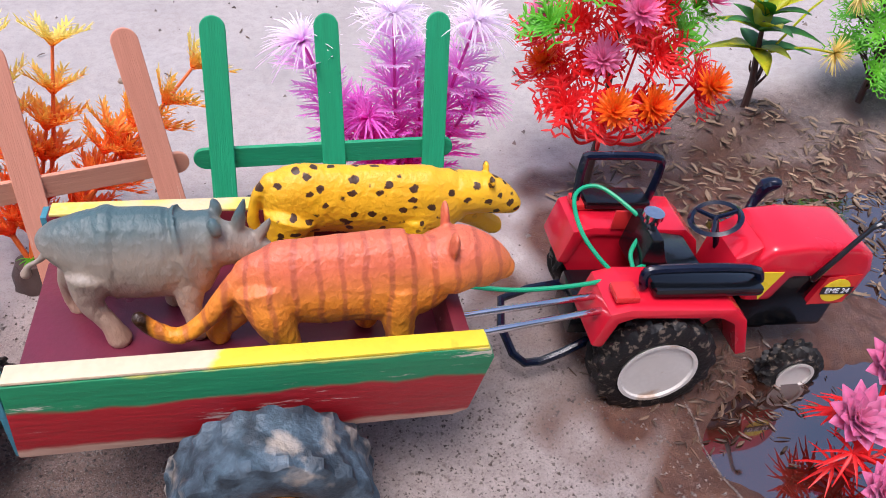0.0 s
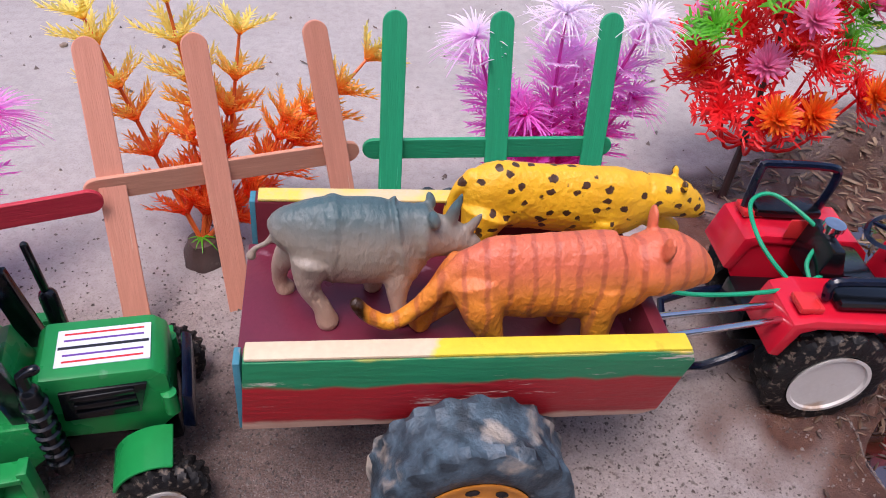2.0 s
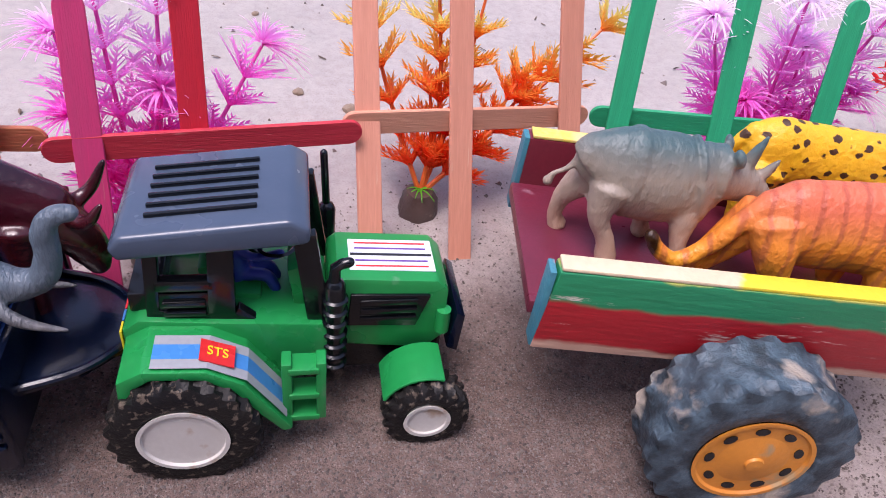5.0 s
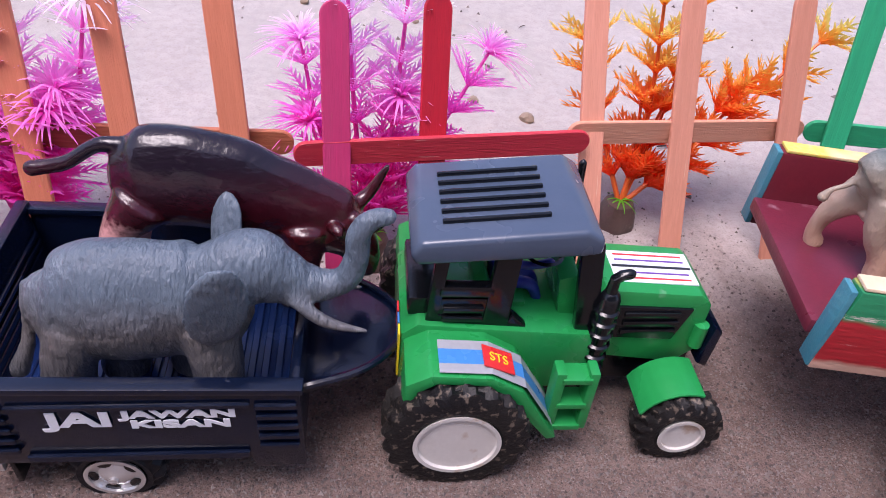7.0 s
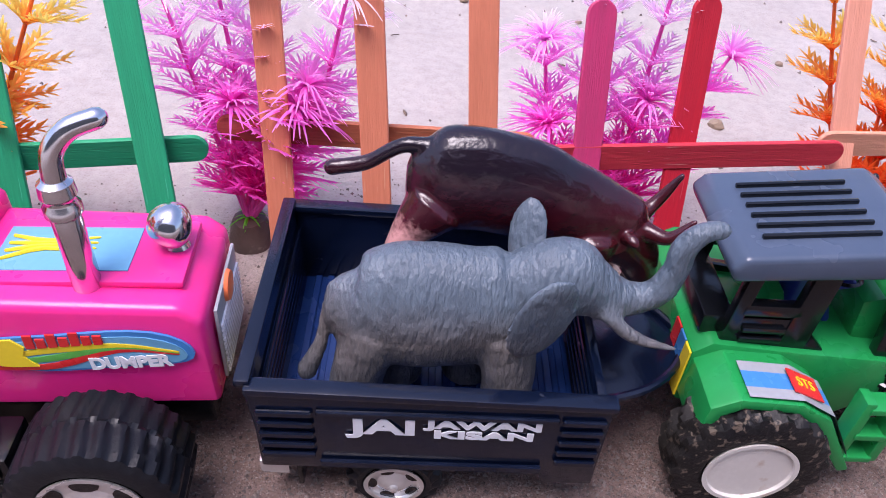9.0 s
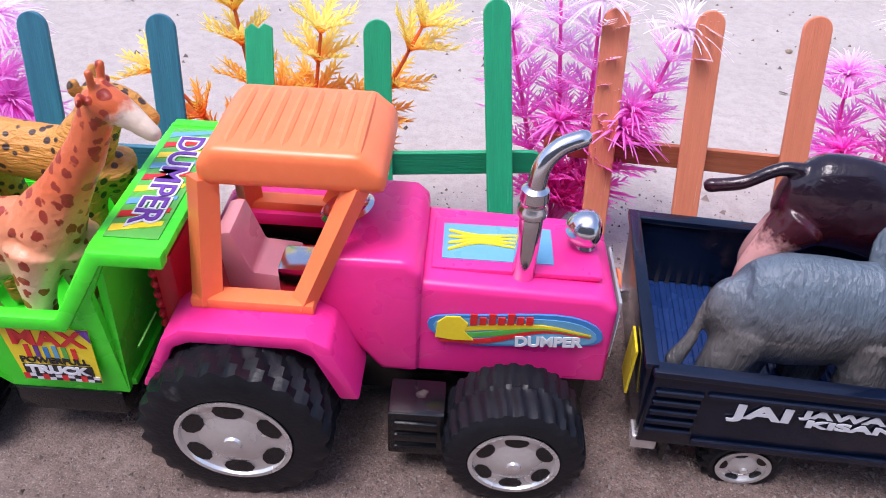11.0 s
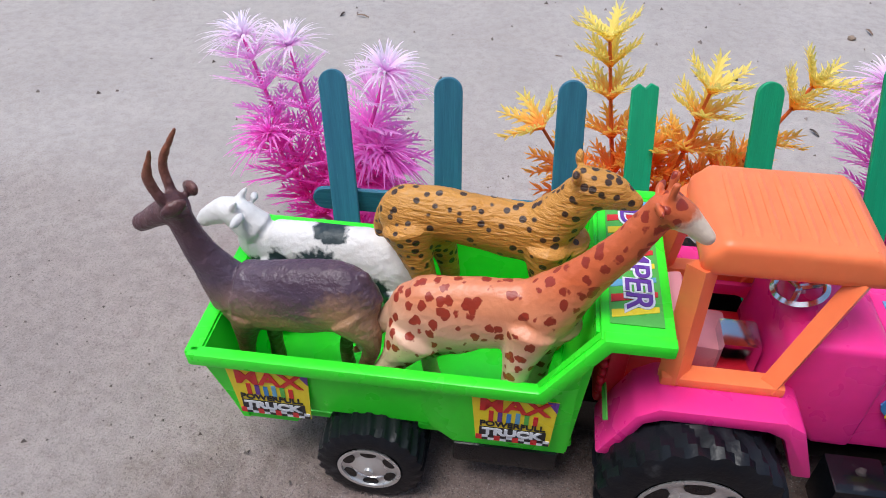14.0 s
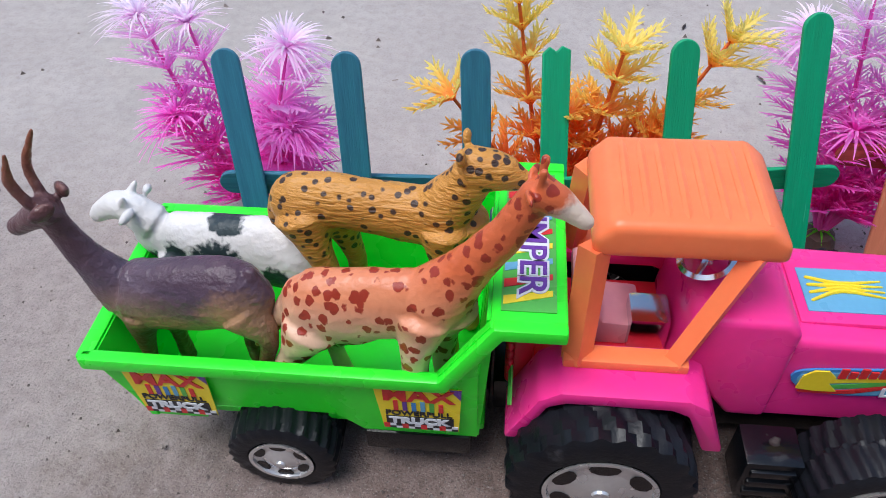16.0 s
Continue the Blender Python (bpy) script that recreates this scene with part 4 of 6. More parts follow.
def flower_tree():
    th = thing("plastic_flower_tree", "red plastic tree with pink and orange flowers", "plant", 116, 322, 0)
    rng = random.Random(21)
    part("trunk", tube([(0, 0, -3, 2.4), (3, 4, 18, 2.2), (6, 8, 32, 2.0), (6, 10, 60, 1.6), (4, 10, 95, 1.2), (4, 12, 125, 1.0)], seg=9), M_bark, th, "dark brown stem")
    heads = []
    for k in range(11):
        a = math.tau * k / 11 + 0.3
        rad = rng.uniform(27, 45)
        z = rng.uniform(60, 74)
        tip = (6 + rad * math.cos(a), 8 + 0.8 * rad * math.sin(a), z)
        part("branch", tube([(6, 8, 30, 1.0), (6 + 0.55 * rad * math.cos(a), 8 + 0.45 * rad * math.sin(a), 35, 0.9), (*tip, 0.7)], seg=6), M_redleaf, th)
        heads.append((tip, a))
    for k in range(20):
        a = math.tau * k / 20 + rng.uniform(-0.2, 0.2)
        rad, z = rng.uniform(10, 44), rng.uniform(78, 126)
        heads.append(((5 + rad * math.cos(a), 10 + 0.8 * rad * math.sin(a), z), a))
    for i, (tip, a) in enumerate(heads):
        ax = Vector((math.cos(a) * 0.7, math.sin(a) * 0.7 - 0.25, 0.8)).normalized()
        bl = Blades()
        col = M_grass if i in (11, 12, 14, 18, 21, 24, 29) else M_redleaf
        for d in ring_dirs(ax, 22, 0.45, rng, 0.55):
            path = bl.blade(tip, d.normalized(), ax, 12.5 * rng.uniform(0.8, 1.15), 1.4, 0.1, steps=3)
            sd = d.cross(ax).normalized()
            for q in path[1:]:
                for sg in (-1, 1):
                    bl.blade(q, d.normalized() * 0.6 + sd * sg + ax * 0.3, ax, 5.0, 1.15, 0.05, steps=2)
        for d in ring_dirs(ax, 9, 1.4, rng, 0.3):
            bl.blade(tip, d.normalized(), ax, 9, 0.9, 0.0, steps=2)
        bl.done("leaf_spray", col, th)
        if i in (1, 4, 7, 8, 9, 12, 15, 17, 20, 23, 25, 28, 30):
            f = Blades()
            fm = M_orflower if i in (4, 7, 8, 9, 1) else M_pinkflower
            c = Vector(tip) + ax * 4 + Vector((0, -5, 3))
            for rise, n, ln in ((2.4, 12, 8), (1.2, 18, 9.5), (0.5, 22, 10.5), (-0.1, 18, 10)):
                for d in ring_dirs(ax, n, rise, rng, 0.15):
                    f.blade(c, d.normalized(), ax, ln, 1.9, -0.15, steps=3)
            f.done("flower", fm, th, "orange flower" if fm is M_orflower else "pink flower")


flower_tree()


def leafy_plant(x, y, z, rz, flowers, seed, label, tall=62):
    th = thing("plastic_leaf_plant", label, "plant", x, y, z, rz)
    rng = random.Random(seed)
    part("stem", tube([(0, 0, -3, 2.6), (0, 1, 22, 2.2), (-2, 3, tall - 20, 1.8), (-4, 5, tall, 1.2)], seg=9), M_bark, th, "dark brown stem")
    for k in range(5):
        a = rng.uniform(0, math.tau)
        part("thorn", tube([(3, 2, 20 + 2 * k, 1.0), (3 + 6 * math.cos(a), 2 + 5 * math.sin(a), 27 + 2 * k, 0.7), (3 + 7 * math.cos(a), 2 + 6 * math.sin(a), 32 + 2 * k, 0.4)], seg=6), M_bark, th)
    for tier, (h, n) in enumerate(((tall - 16, 7), (tall - 5, 8), (tall + 4, 7))):
        for d in ring_dirs((0, 0, 1), n, 0.25 + 0.35 * tier, rng, 0.3):
            bl = Blades()
            bl.leaf((-4, 5, h), d, (0, 0, 1), 32 * rng.uniform(0.8, 1.15), 11, 0.3)
            bl.done("leaf", M_leafyel if rng.random() < 0.45 else M_leafdark, th)
    for p in flowers:
        part("flower_stalk", tube([(6, 4, tall - 18, 0.8), ((6 + p[0]) / 2, (4 + p[1]) / 2, max(tall - 14, p[2]), 0.7), (*p, 0.7)], seg=6), M_leafyel, th)
        f = Blades()
        for rise, n, ln in ((2.2, 14, 10), (1.0, 22, 12.5), (0.3, 26, 13), (-0.3, 20, 11)):
            for d in ring_dirs((0.3, -0.8, 0.4), n, rise, rng, 0.15):
                f.blade(p, d.normalized(), (0, 0, 1), ln, 0.75, 0.1, steps=3)
        f.done("flower", M_yelflower, th, "yellow and white flower")
    return th


leafy_plant(240, 368, 10, 0, [(44, -6, 44), (60, 10, 72)], 31, "green and yellow plastic plant with pompon flowers", 60)


def bush():
    th = thing("plastic_bush", "bright green plastic bush with fine leaves", "plant", 345, 385, 6)
    rng = random.Random(41)
    part("stem", tube([(0, 0, -6, 2.4), (0, 0, 30, 2.0), (4, 2, 70, 1.4)], seg=8), M_bark, th)
    for k in range(46):
        bl = Blades()
        a = rng.uniform(0, math.tau)
        rad = 34 * math.sqrt(rng.random())
        c = Vector((rad * math.cos(a), 0.8 * rad * math.sin(a), rng.uniform(22, 92)))
        ax = Vector((c.x / 40, c.y / 40 - 0.2, 0.6)).normalized()
        part("twig", tube([(0, 0, max(c.z - 18, 8), 0.8), (c.x * 0.6, c.y * 0.6, c.z - 6, 0.6), (*c, 0.4)], seg=5, n=2), M_bark, th)
        for d in ring_dirs(ax, 11, 0.4, rng, 0.3):
            path = bl.blade(c, d.normalized(), ax, 11, 1.2, 0.15, steps=3)
            sd = d.cross(ax).normalized()
            for q in path[1:]:
                for sg in (-1, 1):
                    bl.blade(q, d.normalized() * 0.7 + sd * sg, ax, 4.2, 0.9, 0.0, steps=2)
        bl.done("leaf_spray", M_grass, th)


bush()


def rose():
    th = thing("plastic_rose", "pink plastic rose plant beside the puddle", "plant", 150, 140, 0)
    rng = random.Random(51)
    part("stem", tube([(0, 0, -6, 1.6), (-3, 0, 10, 1.4), (-11, 3, 29, 1.1)], seg=8), M_redleaf, th)
    for c, rr in (((-11, 3, 29), 12), ((-18, -22, 24), 10), ((16, 20, 31), 11)):
        f = Blades()
        for rise, n, ln in ((2.6, 6, 0.7), (1.3, 8, 0.85), (0.7, 10, 1.0), (0.25, 11, 1.05)):
            for d in ring_dirs((-0.2, -0.5, 0.8), n, rise, rng, 0.12):
                f.leaf(c, d, (-0.2, -0.5, 0.8), rr * ln, rr * 0.62, -0.15, steps=5)
        part("twig", tube([(-2, 0, 6, 1.0), (c[0] * 0.6, c[1] * 0.6, c[2] * 0.7, 0.9), (*c, 0.8)], seg=6), M_redleaf, th)
        f.done("flower", M_pinkflower, th, "layered rose-pink flower")
    for k in range(12):
        a = rng.uniform(0, math.tau)
        bl = Blades()
        c = (12 * math.cos(a) - 3, 14 * math.sin(a), rng.uniform(8, 22))
        for d in ring_dirs((math.cos(a) * .5, math.sin(a) * .5, 0.8), 12, 0.3, rng, 0.3):
            bl.blade(c, d.normalized(), (0, 0, 1), 12, 1.0, 0.35, steps=3)
        bl.done("leaf_spray", M_redleaf, th)
        part("twig", tube([(0, -2, 8, 0.8), (*c, 0.6)], seg=5, n=1), M_redleaf, th)


rose()


# ---- lettering ----
def lettering(body, size, material, parent, m, name="lettering", squeeze=1.0, label="", bold=0.0):
    cu = bpy.data.curves.new("t", "FONT")
    cu.body, cu.size, cu.extrude, cu.offset = body, size * MM, 0.00012, bold * MM
    cu.align_x, cu.align_y = "CENTER", "CENTER"
    tmp = new("tmp", cu)
    me = bpy.data.meshes.new_from_object(tmp.evaluated_get(bpy.context.evaluated_depsgraph_get()))
    bpy.data.objects.remove(tmp)
    me.name = name
    me.materials.clear()
    me.materials.append(material)
    ob = new(name, me)
    ob.parent = parent
    ob.matrix_basis = m @ Matrix.Diagonal((squeeze, 1, 1, 1))
    if label:
        tagged(ob, label)
    return ob


def onside(u, v, w, tilt=0):
    """A sheet that stands upright and faces the near side (-y)."""
    return pose(u * MM, v * MM, w * MM, 90, tilt, 0)


# ---- wheels ----
def wheel(parent, u, v, w, r, width, rim_r, tyre_mat, rim_mat, kind="lug", side=-1, lugs=22, holes=6):
    """A wheel whose outer face lies at v; side -1: it faces the near side."""
    wh = part("wheel", lathe([(0.01, 0), (rim_r * 0.5, 0), (rim_r * 0.5, width * 0.4), (0.01, width * 0.4)], u, v + (1 if side < 0 else -1.4) * width * 0.45, w, seg=20), M_black, parent, "wheel")
    s = 1 if side < 0 else -1
    hgt = {"lug": 1.5, "fine": 0.8, "worn": 1.9}[kind]
    rows = [(rim_r, 1.0, 0), (rim_r + 1.0, 0.2, 0), (rim_r + (r - rim_r) * 0.55, 0.0, 0), (r - 1.8, 0.6, 0.35)]
    rows += [(r - 0.3 - 0.5 * (2 * f - 1) ** 4, 1.2 + (width - 2.4) * f, 1) for f in (0, 0.16, 0.32, 0.44, 0.5, 0.56, 0.68, 0.84, 1)]
    rows += [(r - 1.8, width - 0.6, 0.35), (rim_r + 1, width - 0.2, 0), (rim_r, width - 1.2, 0), (rim_r, 1.0, 0)]
    bm = bmesh.new()
    n = lugs * 6
    rings = []
    for rr, yy, amp in rows:
        ring = []
        for k in range(n):
            ph = (k / 6 + (0.9 if kind != "fine" else 0.4) * abs(yy / width - 0.5) * 2 + (0.5 if yy > width / 2 else 0)) % 1
            up = amp * hgt * (1 if ph < 0.42 else (0 if 0.5 < ph < 0.92 else 0.5))
            if kind == "worn" and abs(yy / width - 0.5) < 0.3:
                up *= 0.45
            if kind != "fine" and abs(yy / width - 0.5) < 0.07:
                up *= 0.6
            wob = 0.15 * amp * noise.noise(Vector((k * 0.4, yy * 0.2, u)))
            a = math.tau * k / n
            ring.append(bm.verts.new((u + (rr + up + wob) * math.cos(a), v + s * yy, w + (rr + up + wob) * math.sin(a))))
        rings.append(ring)
    for a, b in zip(rings, rings[1:]):
        for k in range(n):
            bm.faces.new((a[k], a[(k + 1) % n], b[(k + 1) % n], b[k]))
    part("tyre", bm, tyre_mat, wh, smooth=(28 if kind != "worn" else 40))
    q = rim_r
    rim = lathe([(q, s * 0.6), (q + 0.5, s * -0.3), (q - 0.8, s * -0.3), (q * 0.88, s * 1.6), (q * (0.62 if holes else 0.78), s * (0.6 if holes else 5.6)), (q * (0.36 if holes else 0.52), s * (-0.4 if holes else 5.2)), (q * (0.3 if holes else 0.46), s * (-0.5 if holes else 3.4)), (q * 0.2, s * (-0.8 if holes else 2.2)), (0.01, s * (-0.8 if holes else 2.2))], u, v, w, seg=40)
    part("rim", rim, rim_mat, wh)
    for k in range(holes):
        a = math.tau * (k + 0.5) / holes
        slot = 0.085 if kind == "worn" else 0.185
        hb = lathe([(0.01, s * 0.25), (q * slot, s * 0.25), (q * slot * 0.86, s * 1.2), (0.01, s * 1.2)], 0, 0, 0, seg=10)
        for vv in hb.verts:
            vv.co = Vector((vv.co.x * 1.5, vv.co.y, vv.co.z))
            c, sn = math.cos(a + math.pi / 2), math.sin(a + math.pi / 2)
            vv.co = Vector((u + q * 0.76 * math.cos(a) + vv.co.x * c - vv.co.z * sn, v + vv.co.y + s * 0.1, w + q * 0.76 * math.sin(a) + vv.co.x * sn + vv.co.z * c))
        part("rim_hole", hb, M_black, wh)
    nb = lathe([(q * 0.17, s * (-0.7 if holes else 2.3)), (q * 0.15, s * (-1.6 if holes else 1.6)), (0.01, s * (-1.8 if holes else 1.4))], u, v, w, seg=16)
    part("hub", nb, rim_mat, wh)
    return wh


# ---- painted wooden trailer ----
def wooden_trailer():
    th = thing("toy_trailer", "striped hand-painted wooden toy trailer loaded with animals", "trailer", -62, 206, 0, -3, ry=2.4)
    M_side = banded(mat("striped_board_paint", (1, 1, 1), (0.85, 0.85, 0.85), rough=0.45, fine=350, coarse=90, bump=0.5, dirt=(0.95, 0.8, 0.75), dirtat=0.66, stretch=(0.3, 1, 1.6)),
                    [(0, (0.62, 0.38, 0.28)), (0.0468, (0.42, 0.015, 0.022)), (0.0632, (0.012, 0.24, 0.10)), (0.0746, (0.80, 0.62, 0.10))], "Z", wobble=0.006, wscale=55)
    scuffed(M_side, (0.68, 0.56, 0.50), 0.60)
    scuffed(M_side, (0.10, 0.03, 0.03), 0.63, 60)
    M_edge = banded(mat("cream_then_yellow_edge_paint", (1, 1, 1), (0.85, 0.82, 0.78), rough=0.5, fine=400, bump=0.5, dirt=(0.7, 0.55, 0.45), dirtat=0.68), [(-1, (0.78, 0.62, 0.42)), (-0.012, (0.86, 0.68, 0.04))], "X", 0.03, 60, 0.004)
    far = [(-65, 45), (-65, 75), (60, 75), (60, 45)]
    near = [(-66, 44), (-64, 74), (66, 74.5), (68, 70), (63, 46), (58, 44)]
    b1 = part("side_board", prism(near, -38, -31, bev=0.9), M_side, th, "green and red striped side board")
    part("top_edge", box(-63.5, 65.5, -37.6, -31.2, 74.2, 75.4, 0.5), M_edge, b1, "cream and yellow painted top edge")
    part("end_grain", box(-66.6, -64.6, -37.6, -31.3, 44.5, 73.5, 0.5), M_teal, b1, "teal painted end")
    b2 = part("side_board", prism(far, 31, 38, bev=0.9), M_maroon, th, "maroon side board")
    part("top_edge", box(-64, 59.5, 31.2, 37.8, 75.0, 76.2, 0.5), M_cream, b2, "cream and yellow painted top edge")
    part("end_grain", box(-66.8, -64.8, 31.3, 37.6, 45, 75, 0.5), M_teal, b2, "teal painted end")
    part("floor_board", box(-68, 62, -31.2, 31.2, 51.5, 56.5, 0.8), M_purple, th, "purple painted floor")
    part("front_board", box(57, 62, -31, 31, 56.3, 73, 0.8), M_maroon, th, "maroon front board")
    part("axle", tube([(2, -40, 29.5, 2.5), (2, 40, 29.5, 2.5)], n=1), M_black, th)
    part("axle_block", box(-6, 10, -28, 28, 28, 52, 1), M_maroon, th)
    for s in (-1, 1):
        wheel(th, 2, s * 62, 29.5, 29.8, 23, 17.5, M_tyreblue, M_rimyel, side=s, lugs=20, holes=9, kind="worn")
    for v in (-14, -23):
        part("draw_rod", tube([(58, v, 63, 1.3), (121, v * 0.8 + 10, 56, 1.3)], n=1), M_chrome, th, "thin silver draw rod")
    return th


wooden_trailer()


# ---- small red tractor stuck in the mud ----
def red_tractor():
    th = thing("toy_tractor", "red toy tractor with black seat stuck in mud", "tractor", 78, 216, 1.5, -6, ry=3)
    th.scale = (1.1, 1.1, 1.1)
    hood = [(38, 34), (38, 53), (42, 58.5), (54, 60), (76, 59.5), (82, 56), (85, 49), (84, 39), (80, 31), (66, 31), (69, 45), (54, 45), (50, 34)]
    part("hood", prism([(x + 2, z) for x, z in hood], -13, 13, bev=3.2, seg=3), M_red, th, "glossy red hood")
    part("engine", box(42, 82, -10, 10, 18, 44, 2), M_black, th)
    part("cowl", prism([(31, 34), (33, 52), (42, 58), (45, 34)], -10, 10, bev=2), M_red, th)
    part("chassis", box(-20, 60, -9, 9, 16, 32, 2), M_black, th)
    part("front_grille", box(81, 84.4, -9, 9, 31, 46, 1), M_black, th)
    for s in (-1, 1):
        fen = [(-22, 34), (-19, 48), (-12, 50), (24, 49), (30, 44), (36, 28), (32, 27), (26, 42), (20, 45), (-10, 46), (-15, 44), (-18, 33)]
        v0, v1 = (-31, -10) if s < 0 else (10, 31)
        f = part("fender", prism(fen, v0, v1, bev=1.0), M_red, th, "glossy red rear fender")
        part("fender_side", prism([(-20, 34), (-17, 47), (24, 47), (34, 28), (28, 22), (-12, 22)], (-13 if s < 0 else 11), (-11 if s < 0 else 13)), M_red, f)
        part("tail_light", box(-17, -9, s * 24 - 4, s * 24 + 4, 50, 52.5, 0.8), M_stickerr, f, "red tail light")
        wheel(th, 4.5, s * 33, 21.5, 20.5, 15, 13.5, M_tyremud, M_white, side=s, lugs=16, holes=0)
        wheel(th, 71, s * 23, 3.5, 11.5, 10, 7, M_tyremud, M_white, side=s, lugs=14, holes=0)
    part("seat", prism([(-2, 44), (0, 60), (4, 60), (8, 50), (22, 48), (24, 44)], -9, 9, bev=1.2), M_black, th, "black seat")
    for s, lift, y in ((-1, 0, -22), (1, 0, 24)):
        part("guard_pad", box(-4 - (9 if s > 0 else 0), 34 - (22 if s > 0 else 0), y - 5, y + 5, 51, 54.5, 1.2), M_black, th, "black mudguard pad")
        hh = 59 if s < 0 else 71
        part("guard_rail", tube([*[(p * (0.72 if s > 0 else 1) - (11 if s > 0 else 0), y, q, 1.6) for p, q in ((-6, 52), (-7, hh - 2), (-2, hh), (28, hh), (34, hh - 4), (33, 53))]], seg=8, n=3), M_navy, th, "dark blue guard rail")
    st = lathe([(8.2, 0.9), (9.4, 0), (8.2, -0.9), (7.2, 0), (8.2, 0.9)], 0, 0, 0, seg=32, axis="z")
    for a in range(3):
        c, s_ = math.cos(a * math.tau / 3), math.sin(a * math.tau / 3)
        tube([(0, 0, 0, 0.9), (7.6 * c, 7.6 * s_, 0, 0.8)], n=1, seg=6, bm=st)
    tube([(0, 0, 0, 1.2), (0, 0, -14, 1.2)], n=1, seg=8, bm=st)
    w = part("steering_wheel", st, M_navy, th)
    w.matrix_basis = pose(28 * MM, 3 * MM, 60 * MM, 0, -22, 0)
    part("exhaust", tube([(63, -14, 46, 1.2), (68, -14.5, 58, 1.0), (73, -15, 70, 0.9), (76, -15.5, 71.5, 1.3)], seg=8, n=2), M_black, th)
    part("headlight", tube([(50, 12, 48, 2.0), (55, 22, 50, 1.7), (58, 24, 55, 2.2), (59, 24, 59, 3.0), (62, 23, 61, 2.4)], seg=10, n=2), M_navy, th)
    part("hitch_pin", lathe([(0.01, 0), (2.6, 0), (2.6, 12), (3.6, 12.2), (3.6, 14), (2.2, 14.2), (0.01, 14)], 3, 1, 50, seg=20, axis="z"), M_chrome, th)
    part("hitch_frame", tube([(-14, -14, 18, 1.6), (-30, -16, 10, 1.6), (-40, -14, 12, 1.6), (-40, 10, 16, 1.6), (-16, 12, 22, 1.6)], seg=8, n=2), M_navy, th, "black hitch frame")
    part("warning_plate", box(-6, 4, 9.2, 10, 50, 58, 0.3), M_stickerr, th)
    side = part("side_sticker", prism([(67, 33), (70, 46), (83, 47.5), (81.5, 34)], -13.4, -13.2), M_stickerr, th, "red and yellow side sticker")
    part("sticker_disc", lathe([(0.01, 0), (5.5, 0), (5.5, -0.2), (0.01, -0.2)], 75.5, -13.45, 40, seg=24), M_stickery, side)
    part("sticker_band", box(69.5, 82, -13.9, -13.7, 38.4, 41.8), M_stickerk, side)
    lettering("EME 24", 3.2, M_stickerw, side, onside(75.8, -14.0, 40.1))
    part("side_sticker", prism([(40, 49), (51, 49), (46, 36)], -13.4, -13.2), M_stickery, th, "yellow warning triangle")
    return th


red_tractor()
WIRE = [(8, 210, 62), (30, 206, 60), (58, 205, 60), (78, 210, 60), (84, 214, 62), (82, 220, 66), (76, 216, 62), (74, 208, 58), (66, 208, 60), (58, 222, 68), (60, 238, 74), (70, 240, 76), (80, 228, 72), (86, 220, 66), (83, 214, 62), (79, 212, 60)]
_wire = new("wire", finish(tube([(p[0] + 1, p[1] - 4, p[2] - 5, 0.85) for p in WIRE], seg=8, n=8)))
_wire.data.materials.append(M_ropeg)
tagged(_wire, "green plastic-coated wire looped round the hitch pin", "wire")


